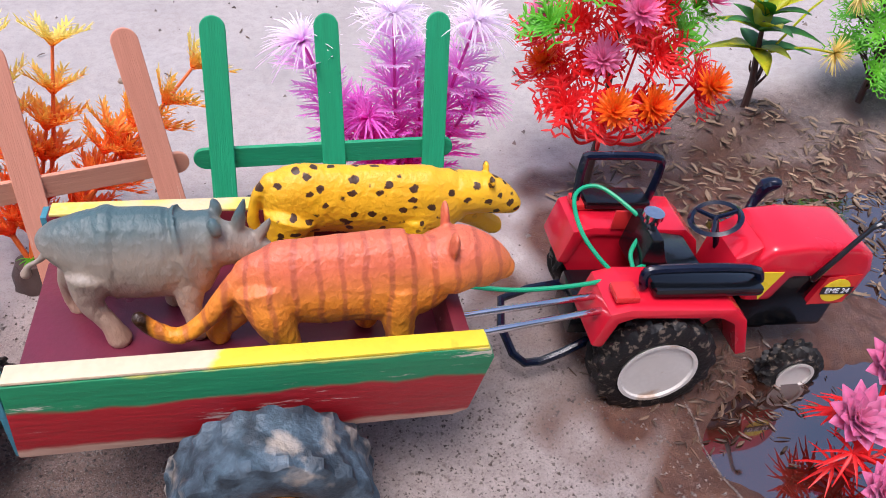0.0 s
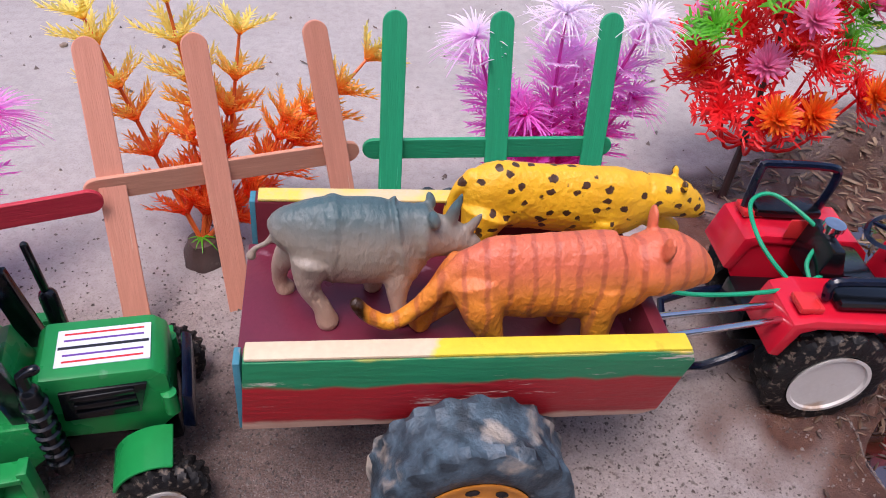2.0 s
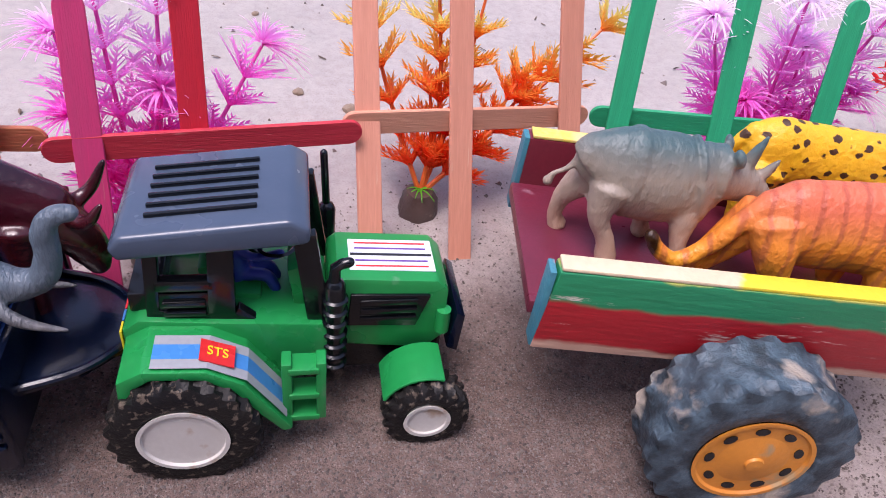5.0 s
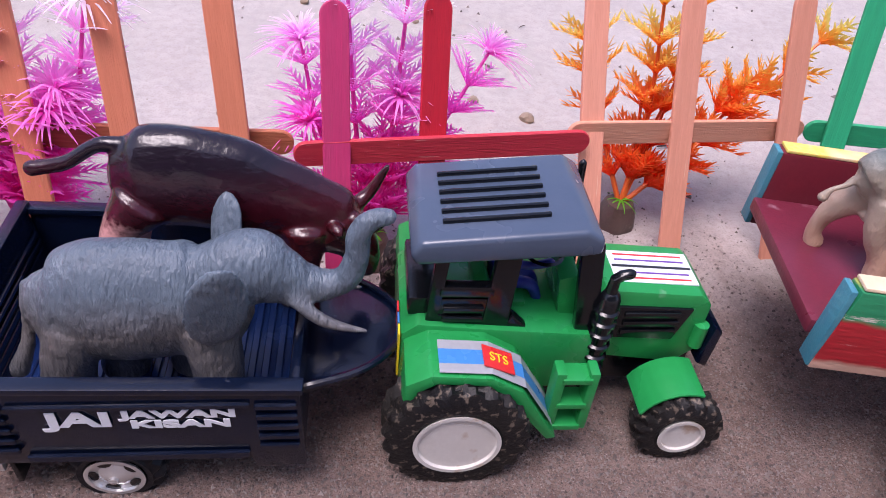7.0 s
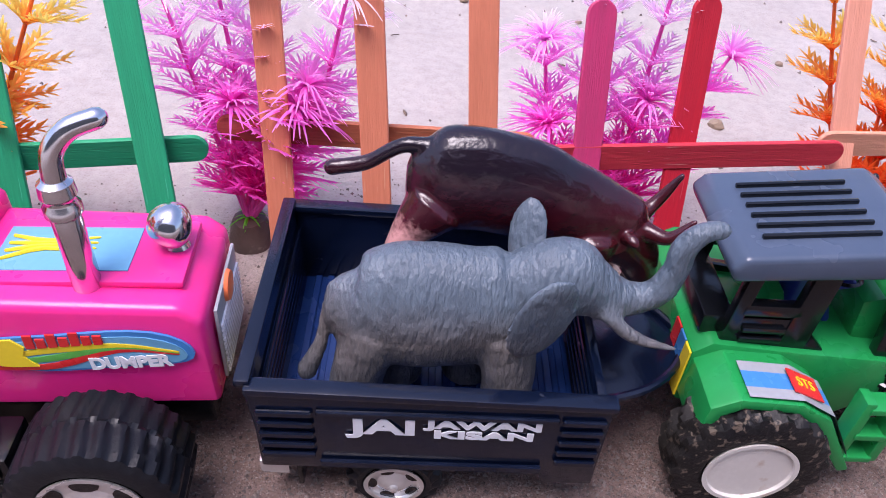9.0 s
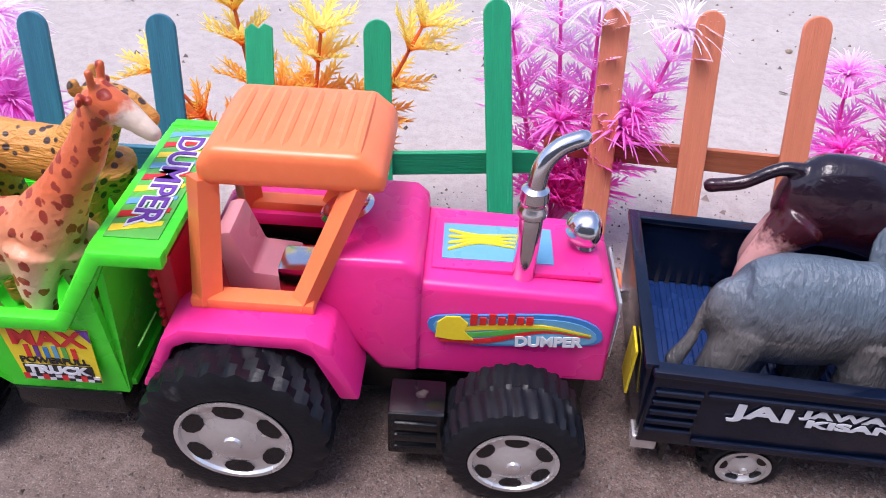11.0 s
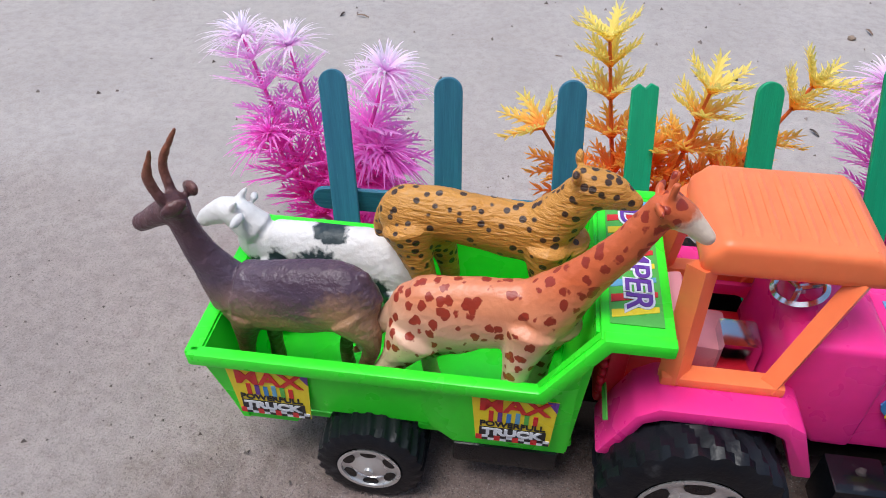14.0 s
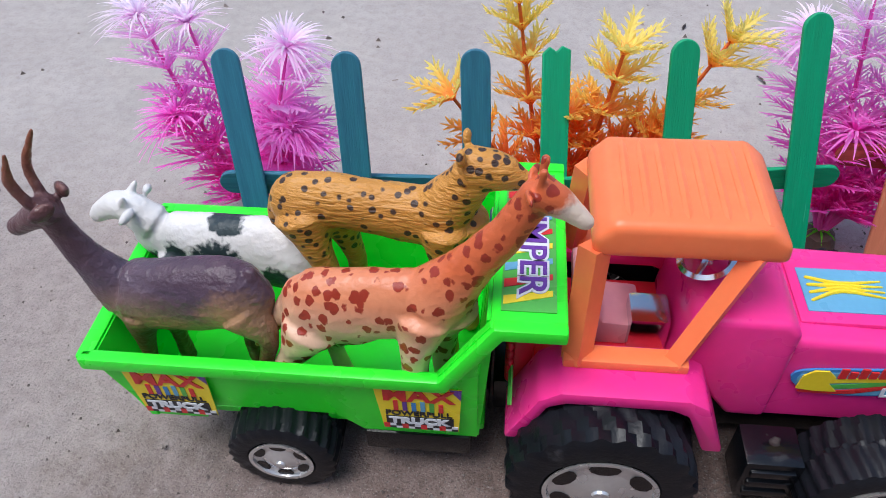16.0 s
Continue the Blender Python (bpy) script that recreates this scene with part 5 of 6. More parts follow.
# ---- green tractor with a black roof ----
def green_tractor():
    th = thing("toy_tractor", "green toy tractor with black cab roof", "tractor", -229, 195, -1, 5)
    c = 3
    part("body", prism([(-19, 24), (-19, 44), (-14, 48), (8, 46), (40, 44), (42, 30), (30, 20), (0, 20)], c - 19, c + 19, bev=1.5), M_green, th, "green lower cab body")
    hood = part("hood", prism([(40, 28), (40, 53), (43, 56), (74, 54), (78, 50), (78, 30), (72, 24)], c - 12, c + 12, bev=1.6), M_green, th, "green engine hood")
    st = part("hood_sticker", box(44, 71, c - 7.5, c + 7.5, 55.9, 56.4), M_stickerw, hood, "white hood sticker with red lines")
    st.matrix_basis = pose(0, 0, 0.0017, 0, 2.9, 0)
    for y in (-5.6, -3, 3, 5.6):
        part("sticker_line", box(46, 69, c + y - 0.3, c + y + 0.3, 56.4, 56.6), M_stickerr if abs(y) > 5 else M_stickerp, st)
    part("sticker_line", box(44.5, 70.5, c - 0.5, c + 0.5, 56.4, 56.6), M_stickerk, st)
    gr = part("side_grille", prism([(46, 37), (47, 50), (72, 49), (68, 36)], c - 13, c - 11.5, bev=0.4), M_black, hood, "black side grille")
    for k in range(3):
        part("grille_rib", box(50, 68, c - 13.9, c - 13, 39 + 3.6 * k, 41 + 3.6 * k, 0.4), M_black, gr)
    part("engine", box(38, 78, c - 10, c + 10, 14, 30, 2), M_black, th)
    part("front_bumper", prism([(79, 26), (83, 24), (84, 40), (81, 42)], c - 14, c + 14, bev=0.8), M_navy, th, "dark front bumper")
    for s in (-1, 1):
        part("headlamp_post", lathe([(0.01, 0), (2.4, 0), (2.4, 9), (0.01, 9.5)], 77, c + s * 12, 33, seg=14, axis="z"), M_green, th)
        # rear wing, wheel, front wing
        fen = [(-19, 28), (-18, 42), (-11, 46), (6, 45), (16, 39), (24, 26), (29, 18), (26, 17), (20, 25), (13, 36), (5, 41.5), (-9, 42.5), (-14, 39), (-15.5, 28)]
        v0, v1 = (c - 37, c - 17) if s < 0 else (c + 17, c + 37)
        f = part("rear_wing", prism(fen, v0, v1, bev=0.8), M_green, th, "green rear wing")
        if s < 0:
            strip = [(-9, 46.4), (6, 45.6), (16.4, 39.6), (24.6, 26.4), (27, 22)]
            for a, b, m in ((-36, -32.5, M_grey), (-32.5, -27, M_stickerb), (-27, -23.5, M_grey)):
                bm = bmesh.new()
                vs = [[bm.verts.new((p[0] + 0.25, c + y, p[1] + 0.35)) for p in strip] for y in (a, b)]
                for i in range(len(strip) - 1):
                    bm.faces.new((vs[0][i], vs[0][i + 1], vs[1][i + 1], vs[1][i]))
                bmesh.ops.solidify(bm, geom=bm.faces[:], thickness=0.3)
                part("wing_stripe", bm, m, f, "blue and grey striped sticker" if m is M_stickerb else "", smooth=0)
            em = part("emblem", box(-5, 5, -4, 4, 0, 0.4), M_stickerr, f, "red emblem with yellow letters")
            em.matrix_basis = pose(8.5 * MM, (c - 29.8) * MM, 44.9 * MM, 0, 24, 0)
            lettering("STS", 4.6, M_stickery, em, pose(0, 0, 0.0006), squeeze=0.9)
        wheel(th, -2, -38.5 if s < 0 else c * 2 + 38.5, 21, 21, 16, 12.6, M_tyremud, M_white, side=s, lugs=20, holes=0)
        wheel(th, 71, -31 if s < 0 else c * 2 + 31, 13.5, 13.2, 12, 7.2, M_tyremud, M_white, side=s, lugs=18, holes=0)
        arc = [(71 + 15.4 * math.cos(math.radians(a)), 14 + 15.4 * math.sin(math.radians(a))) for a in range(70, 159, 11)]
        inn = [(71 + 14.2 * math.cos(math.radians(a)), 14 + 14.2 * math.sin(math.radians(a))) for a in range(158, 69, -11)]
        part("front_wing", prism(arc + inn, (c - 30 if s < 0 else c + 14), (c - 14 if s < 0 else c + 30), bev=0.3, seg=1), M_green, th, "green front wing")
        # steps
        sv = c + s * 30
        step = part("step_ladder", box(26, 29, sv - 3, sv + 3, 17, 42, 0.6), M_green, th, "green ladder step")
        part("step_rail", box(36, 39, sv - 3, sv + 3, 17, 42, 0.6), M_green, step)
        for z in (17, 27, 38):
            part("tread", box(28, 37, sv - 3.5, sv + 3.5, z, z + 2.2, 0.4), M_green, step)
        # cab frame
        yo = c + s * 17
        y0, y1 = min(yo, yo - s * 3.5), max(yo, yo - s * 3.5)
        part("rear_window_frame", prism([(-12, 46), (-10, 74), (-6, 74), (-8, 50), (6, 48), (6, 45)], y0, y1, bev=0.6), M_black, th)
        part("door_post", prism([(5, 45), (7, 75), (14, 75), (13, 45)], y0, y1, bev=0.6), M_black, th)
        part("door_sill", prism([(12, 46), (20, 38), (36, 38), (38, 42), (22, 42), (14, 50)], y0, y1, bev=0.6), M_black, th)
        part("front_post", prism([(34, 42), (30, 76), (36.5, 77), (41, 44)], y0, y1, bev=0.6), M_black, th)
        part("window_bar", box(-9, 8, y0, y1, 57, 61, 0.6), M_black, th)
        if s > 0:
            continue
        pn = part("louvre_panel", prism([(-10.5, 45), (-9.5, 56), (8, 56), (8, 45)], y0 + 0.5, y1 - 0.5, bev=0.5), M_black, th, "black louvred side panel")
        for k in range(2):
            part("louvre", box(-7, 5, yo + s * 0.2 - 0.7, yo + s * 0.2 + 0.7, 48 + 3.6 * k, 50 + 3.6 * k, 0.5), M_black, pn)
    roof = part("roof", prism([(-16, 71), (-18, 75), (-15, 79), (30, 84), (35, 81), (35, 76), (30, 75)], c - 20, c + 20, bev=1.8, seg=3), M_roof, th, "blue-black cab roof with ribs")
    for k in range(6):
        y = c - 11.5 + 4.6 * k
        rb = part("roof_rib", box(-9, 21, y - 0.65, y + 0.65, -0.7, 0.7, 0.4), M_black, roof)
        rb.matrix_basis = pose(0, 0, 0.0812, 0, -6.3, 0)
    part("seat", prism([(4, 44), (2, 58), (6, 59), (10, 48), (20, 47), (20, 44)], c - 8, c + 8, bev=1.2), M_green, th, "green seat")
    part("dashboard", prism([(30, 42), (28, 58), (34, 60), (38, 44)], c - 10, c + 10, bev=1), M_green, th)
    part("steering_wheel", lathe([(5.4, 0.7), (6.2, 0), (5.4, -0.7), (4.7, 0), (5.4, 0.7)], 25, c, 60, seg=24, axis="z"), M_black, th)
    part("exhaust", tube([(42, c - 17, 20, 3.2), (42, c - 17, 58, 3.2)], n=1, seg=12), M_black, th, "black ribbed exhaust")
    for k in range(7):
        part("exhaust_ring", lathe([(3.2, 0), (4.0, 0.6), (4.0, 1.6), (3.2, 2.2)], 42, c - 17, 24 + 4.6 * k, seg=14, axis="z"), M_black, th)
    part("exhaust_tip", tube([(42, c - 17, 57, 1.9), (42, c - 17, 65, 1.7), (46, c - 17, 67, 1.6)], n=2, seg=10), M_black, th)
    part("exhaust", tube([(41, c + 27, 30, 3.0), (41, c + 27, 54, 3.0)], n=1, seg=12), M_black, th)
    part("exhaust_tip", tube([(41, c + 27, 53, 1.4), (40, c + 27, 76, 1.3)], n=1, seg=10), M_black, th)
    part("seat_box", box(-17, -8, c - 14, c + 14, 47, 54, 1), M_black, th)
    for k, m in enumerate((M_stickery, M_stickerb, M_stickerr)):
        part("tail_strip", box(-19.6, -19.0, c - 19 + 5 * k, c - 14.5 + 5 * k, 26, 44), m, th, "coloured tail sticker")
    return th


green_tractor()


# ---- navy farm cart ----
def farm_cart():
    th = thing("toy_cart", "navy blue plastic toy farm cart with slatted floor", "cart", -318.7, 184.5, 0.5, 5, rx=2, ry=-1)
    th.scale = (1, 1.1, 1)
    part("floor", box(-44, 44, -32, 32, 18, 21, 0.5), M_cartfloor, th, "blue ribbed floor")
    for k in range(20):
        u = -40 + 4.1 * k
        part("floor_rib", box(u, u + 2.4, -31, 31, 21, 22, 0.3, 1), M_cartfloor, th)
    for s in (-1, 1):
        y0, y1 = (-33.6, -31) if s < 0 else (31, 33.6)
        wl = part("side_wall", prism([(-45, 18), (-45, 51), (45, 49), (45, 14), (31, 14), (30, 18)], y0, y1, bev=0.5), M_navy, th, "navy side wall")
        part("top_rim", prism([(-46, 49.4), (-46, 51.8), (46, 49.6), (46, 47.2)], y0 - 1, y1 + 0.6, bev=0.7), M_navy, wl)
        for k in range(5):
            part("wall_rib", box(-44, -30, s * 34.2 - 0.6, s * 34.2 + 0.6, 24 + 4.4 * k, 26.2 + 4.4 * k, 0.4, 1), M_navy, wl)
            part("wall_rib", box(33, 44, s * 34.2 - 0.6, s * 34.2 + 0.6, 24 + 4.4 * k, 26.2 + 4.4 * k, 0.4, 1), M_navy, wl)
        part("long_rib", box(-29, 32, s * 34.2 - 0.6, s * 34.2 + 0.6, 42.5, 44.5, 0.4, 1), M_navy, wl)
        part("long_rib", box(-29, 30, s * 34.2 - 0.6, s * 34.2 + 0.6, 20, 23, 0.4, 1), M_navy, wl)
        wheel(th, -9.5, s * 33, 9, 12.4, 9, 8, M_tyre, M_silver, side=s, lugs=18, holes=5)
        if s < 0:
            for p in ((-12, 38, 8.2, "JAI"),):
                lettering(p[3], p[2], M_stickerw, wl, onside(p[0], -34.2, p[1]), squeeze=1.75, bold=0.3, label="white painted slogan")
            lettering("JAWAN", 4.3, M_stickerw, wl, onside(13.5, -34.2, 40.0), squeeze=2.0, bold=0.2)
            lettering("KISAN", 4.3, M_stickerw, wl, onside(13.5, -34.2, 35.8), squeeze=2.15, bold=0.2)
    ew = part("tail_wall", prism([(-45, 16), (-47.5, 52), (-45, 52), (-42.5, 16)], -31, 31, bev=0.4), M_navy, th, "navy tail wall")
    part("top_rim", box(-48.5, -44.5, -33, 33, 50.6, 53, 0.7), M_navy, ew)
    for k in range(7):
        part("wall_rib", box(-44, -43, -29, 29, 22 + 3.4 * k, 23.6 + 3.4 * k, 0.3, 1), M_navy, ew)
    part("tail_sticker", prism([(-20, 22), (-20, 42), (-10, 42), (-10, 22)], -48.2, -47.4, axis="x"), M_stickery, ew, "yellow and blue sticker")
    fw = part("front_wall", box(42, 44.5, -31, 31, 16, 46, 0.5), M_navy, th, "navy front wall")
    for k in range(6):
        part("wall_rib", box(41.2, 42, -29, 29, 23 + 3.6 * k, 24.6 + 3.6 * k, 0.3, 1), M_navy, fw)
    tongue = [(44, -22), (60, -17), (70, -9), (74, 0), (70, 9), (60, 17), (44, 22)]
    part("tongue", prism(tongue, 30, 33, bev=0.6, axis="z"), M_navy, th, "blue drawbar tray")
    rimpts = [(p[0], p[1], 33.6, 1.2) for p in tongue]
    part("tongue_rim", tube(rimpts, seg=8, n=4), M_navy, th)
    part("drawbar", box(44, 84, -4, 4, 22, 27, 1), M_black, th, "black drawbar")
    part("axle", tube([(-9.5, -28, 9, 1.6), (-9.5, 28, 9, 1.6)], n=1), M_black, th)
    part("axle_mount", box(-12, -2, -16, 16, 8, 19, 1), M_black, th)
    for s in (-1, 1):
        part("mud_flap", box(-36, -34.5, s * 28 - 5, s * 28 + 5, 8, 19, 0.4), M_black, th)
        part("tail_bracket", box(-46, -38, s * 30 - 3, s * 30 + 3, 13, 19, 0.6), M_silver, th)
    return th


farm_cart()


# ---- pink tractor with a lime tipper bed ----
def bed_sticker(parent, u, w, v):
    bs = part("bed_sticker", prism([(u - 13, w + 11), (u + 13, w + 11), (u + 12, w - 11), (u - 11, w - 11)], v - 0.3, v), M_stickery, parent, "yellow sticker with striped lettering")
    part("sticker_corner", prism([(u + 9.5, w + 11), (u + 13, w + 11), (u + 12.8, w + 6)], v - 0.5, v - 0.3), M_stickerp, bs)
    lettering("MAX", 8.6, M_stickerr, bs, onside(u, v - 0.5, w + 6.8), squeeze=1.15, bold=0.25)
    for k, m in enumerate((M_stickerr, M_stickerp, M_stickerb, M_stickerc, M_stickerg, M_stickerr)):
        part("sticker_stripe", box(u - 7.4 + 2.7 * k, u - 6 + 2.7 * k, v - 0.55, v - 0.3, w - 1, w + 4 - 0.4 * (k % 3)), m, bs)
    lettering("POWERFULL", 3.4, M_stickerk, bs, onside(u, v - 0.5, w - 2.4), squeeze=1.05, bold=0.1)
    part("sticker_band", box(u - 10, u + 10.5, v - 0.5, v - 0.3, w - 8.2, w - 4.2), M_stickerk, bs)
    lettering("TRUCK", 4.4, M_stickerw, bs, onside(u, v - 0.7, w - 6.2), squeeze=1.25, bold=0.22)
    for k in range(12):
        for j in range(2):
            part("sticker_check", box(u - 11 + 1.9 * k, u - 9.1 + 1.9 * k, v - 0.5, v - 0.3, w - 10.8 + 1.2 * j, w - 9.6 + 1.2 * j), (M_stickerw, M_stickerk)[(k + j) % 2] if k % 3 else M_stickerr, bs)
    return bs


def tipper():
    th = thing("toy_tipper_tractor", "pink toy tractor with lime green tipper bed", "toy truck", -471, 158, 0, 9)
    # pink nose
    nose = part("nose", prism([(30, 29), (34, 62), (37, 66), (90, 64), (95, 60), (96, 29)], -21, 18, bev=2.6, seg=3), M_pink, th, "pink engine hood")
    part("hood_top", box(40, 90, -14, 11, 64.5, 66.6, 0.9), M_pink, nose)
    tp = part("hood_sticker", box(43, 76, -10, 7, 66.6, 66.9), M_stickerc, nose, "blue hood sticker with swirls")
    for k in range(4):
        a = bmesh.new()
        tube([(45, -6 + 3 * k, 67.1, 0.5), (54, -2 + 1.0 * k, 67.1, 0.7), (66, -4 + 2.2 * k, 67.1, 0.3)], seg=6, n=3, bm=a)
        part("sticker_swirl", a, M_stickery, tp)
    part("cowl", prism([(6, 44), (9, 70), (13, 74), (34, 74), (38, 70), (38, 30), (26, 30), (16, 44)], -22.5, 19.5, bev=2.4, seg=3), M_pink, th, "pink dashboard cowl")
    gr = part("grille", box(96.2, 97.2, -15, 12, 33, 58, 0.4), M_grey, nose, "white ribbed grille")
    for k in range(11):
        part("grille_slat", box(97.0, 97.8, -14, 11, 34 + 1.7 * k, 34.8 + 1.7 * k), M_stickerw, gr)
    part("grille_lamp", lathe([(0.01, 1.2), (4, 1.0), (4.5, 0), (0.01, 0)], 97.2, -2, 55, seg=20, axis="x"), M_orange, gr, "orange round lamp")
    # side logo: plain shapes and one readable word
    logo = []
    for k in range(28):
        a = math.tau * k / 28
        logo.append((66 + 26 * math.cos(a), 48.5 + (7.6 + 2.2 * math.sin(2 * a + 0.6)) * math.sin(a) - 0.03 * 26 * math.cos(a)))
    lg = part("side_logo", prism(logo, -21.9, -21.2), M_stickerb, nose, "blue wavy logo sticker with yellow and red bars")
    lg.matrix_basis = Matrix.Translation((0, 0, 0.002))
    lg2 = part("logo_field", prism([(66 + (x - 66) * 0.93, 46.6 + (z - 46.6) * 0.82) for x, z in logo], -22.1, -21.8), M_stickerc, lg)
    for k, (m, dz) in enumerate(((M_stickery, 1.0), (M_stickerg, -0.8), (M_stickerr, -2.6))):
        bm = tube([(44, -22.2, 45.5 + dz, 0.6), (58, -22.2, 48.5 + dz - k, 1.2), (74, -22.2, 50.5 + dz * 0.4, 1.0), (88, -22.2, 48.5 + dz * 0.2, 0.4)], seg=6, n=4)
        for v in bm.verts:
            v.co.y = -22.2 + (v.co.y + 22.2) * 0.15
        part("logo_wave", bm, m, lg)
    part("logo_mark", prism([(42.5, 44.5), (43.0, 50.5), (45.5, 53), (49.5, 53.2), (52, 50.5), (51, 47.5), (54, 44), (48, 43.8)], -22.6, -22.1), M_stickery, lg)
    for k in range(7):
        part("logo_bar", prism([(52.5 + 2.7 * k, 50.2 + 0.25 * k), (52.5 + 2.7 * k, (54.6 if k in (0, 2, 4) else 53.2) + 0.25 * k), (54.6 + 2.7 * k, (54.6 if k in (0, 2, 4) else 53.2) + 0.25 * k), (54.6 + 2.7 * k, 50.4 + 0.25 * k)], -22.6, -22.1), M_stickerr, lg)
    lettering("DUMPER", 5.4, M_stickerw, lg, onside(76, -22.5, 45.2, -4), squeeze=0.95, bold=0.25)
    # wings
    for s in (-1, 1):
        fen = [(-42, 34), (-33, 54), (-27, 58.5), (8, 58.5), (14, 55), (22, 34), (16, 34), (9, 51), (4, 53.5), (-25, 53.5), (-30, 51), (-37, 34)]
        v0, v1 = (-38.5, -20) if s < 0 else (17, 36)
        f = part("rear_wing", prism(fen, v0, v1, bev=1.3), M_pink, th, "pink rear wing")
        if s < 0:
            lp = part("wing_lamp", prism([(-38, -6), (-38, 6), (-36, 7), (-36, -7)], 0, 0.5, axis="z"), M_stickerg, f, "green lamp sticker")
            lp.matrix_basis = pose(-0.0405 + 0.0, -0.030, 0.0485, 0, -66, 0) @ Matrix.Translation((0.037, 0, 0))
        wheel(th, -13, -50 if s < 0 else 47, 26.5, 27, 24, 16.5, M_tyre, M_silver, side=s, lugs=24, holes=6)
        wheel(th, 68, -47 if s < 0 else 44, 20.5, 21, 22, 13, M_tyre, M_silver, side=s, lugs=28, holes=6, kind="fine")
        wheel(th, -112, -43 if s < 0 else 37, 17, 17.5, 20, 10, M_tyre, M_silver, side=s, lugs=24, holes=6, kind="fine")
        sv = -32 if s < 0 else 29
        stp = part("step", box(30, 47, sv - 7, sv + 7, 11, 30, 1), M_black, th, "black step box")
        for k in range(3):
            part("tread", box(32, 45, sv + s * 7 - 1, sv + s * 7 + 1, 13 + 5.4 * k, 16 + 5.4 * k, 0.4), M_black, stp)
        # canopy posts
        yb, yt = (-26, -17) if s < 0 else (22, 16)
        for u0, u1, w0 in ((-22.5, -21, 4.4), (4.5, 20, 3.6)):
            bm = bmesh.new()
            tube([(u0, yb, 59, w0), (u1, yt, 95, w0)], n=1, seg=4, bm=bm, dome=False)
            part("canopy_post", bm, M_orange, th, smooth=20)
        part("canopy_foot", box(-26.5, 8.5, yb - 3.2, yb + 3.2, 57.8, 61.8, 1.2), M_orange, th)
    roof = part("canopy_roof", prism([(-22, 93.5), (-22, 100), (-17.5, 105.5), (21, 105.5), (27, 100.5), (28, 94)], -20, 18.5, bev=3.2, seg=4), M_orange, th, "orange ribbed canopy roof")
    for k in range(8):
        u = -13.5 + 4.8 * k
        part("roof_rib", tube([(u, -17.4, 102.8, 1.2), (u, -14, 104.5, 1.5), (u, 13, 104.5, 1.5), (u, 15.8, 102.8, 1.2)], seg=8, n=3), M_orange, roof)
    # cab inside
    part("cab_floor", box(-36, 14, -21, 18, 32, 46, 1.5), M_redpl, th, "red cab floor")
    part("cab_back", box(-40, -34, -19, 16, 30, 68, 1.5), M_redpl, th, "red ribbed cab back")
    for k in range(7):
        part("back_rib", tube([(-41, -18, 36 + 4 * k, 1.5), (-41, 15, 36 + 4 * k, 1.5)], n=1, seg=8), M_redpl, th)
    part("seat", prism([(-22, 46), (-24, 70), (-19, 71), (-14, 56), (-2, 55), (-2, 46)], -10, 8, bev=1.4), M_seat, th, "pale pink seat")
    part("engine_block", box(-6, 6, -12, 0, 46, 60, 1.4), M_chrome, th, "chrome engine block")
    sw = lathe([(7.2, 1.0), (8.4, 0), (7.2, -1.0), (6.2, 0), (7.2, 1.0)], 0, 0, 0, seg=32, axis="z")
    for a in range(3):
        tube([(0, 0, 0, 1.0), (6.8 * math.cos(a * 2.094), 6.8 * math.sin(a * 2.094), 0, 0.9)], n=1, seg=6, bm=sw)
    o = part("steering_wheel", sw, M_chrome, th, "chrome steering wheel")
    o.matrix_basis = pose(0.014, 0, 0.0755, 0, -16, 0)
    part("steering_column", tube([(14, 0, 75, 1.3), (20, 0, 66, 1.3)], n=1, seg=8), M_chrome, th)
    part("exhaust", tube([(67, -13, 64, 3.4), (67, -13, 88, 3.4)], n=1, seg=16), M_chrome, th, "chrome exhaust stack")
    part("exhaust_collar", lathe([(3.4, 0), (4.2, 1), (4.2, 3), (3.5, 4), (3.5, 5), (4.1, 6), (3.8, 9), (2.6, 10)], 67, -13, 86, seg=20, axis="z"), M_chrome, th)
    part("exhaust_tip", tube([(67, -13, 94, 2.6), (68, -12.5, 102, 2.5), (72, -11, 107, 2.5), (78, -9, 109, 2.4)], n=4, seg=14), M_chrome, th)
    lamp = bmesh.new()
    bmesh.ops.create_uvsphere(lamp, u_segments=24, v_segments=16, radius=6)
    for v in lamp.verts:
        v.co = Vector((86 + v.co.x * (1.15 if v.co.x < 0 else 0.7), 0.5 + v.co.y, 73 + v.co.z))
    part("headlamp", lamp, M_chrome, th, "chrome headlamp")
    part("headlamp_foot", lathe([(3.4, 0), (2.2, 3), (0.01, 3)], 86, 0.5, 66, seg=16, axis="z"), M_chrome, th)
    # chassis
    part("chassis", box(-46, 92, -15, 12, 13, 29, 1.5), M_black, th, "black chassis")
    part("bed_frame", box(-150, -47, -15, 12, 13, 24, 1.5), M_black, th, "black bed frame")
    part("chassis_box", box(-86, -52, -34, 30, 14, 24, 1.5), M_black, th)
    # lime bed
    bed = part("bed_floor", box(-155, -48, -31, 26, 25, 28, 0.8), M_lime, th, "lime green bed floor")
    for s in (-1, 1):
        y = -35 if s < 0 else 28
        prof = [(-165, 58), (-62, 58), (-47, 83), (-28, 83), (-28, 80), (-44, 78), (-50, 66), (-50, 24), (-86, 24), (-94, 33), (-132, 33), (-138, 24), (-156, 24)]
        bm = prism(prof, y - 1.2, y + 1.2)
        for v in bm.verts:
            v.co.y -= s * max(0, 60 - v.co.z) * 0.09
        part("bed_side", bm, M_lime, th, "lime green bed side")
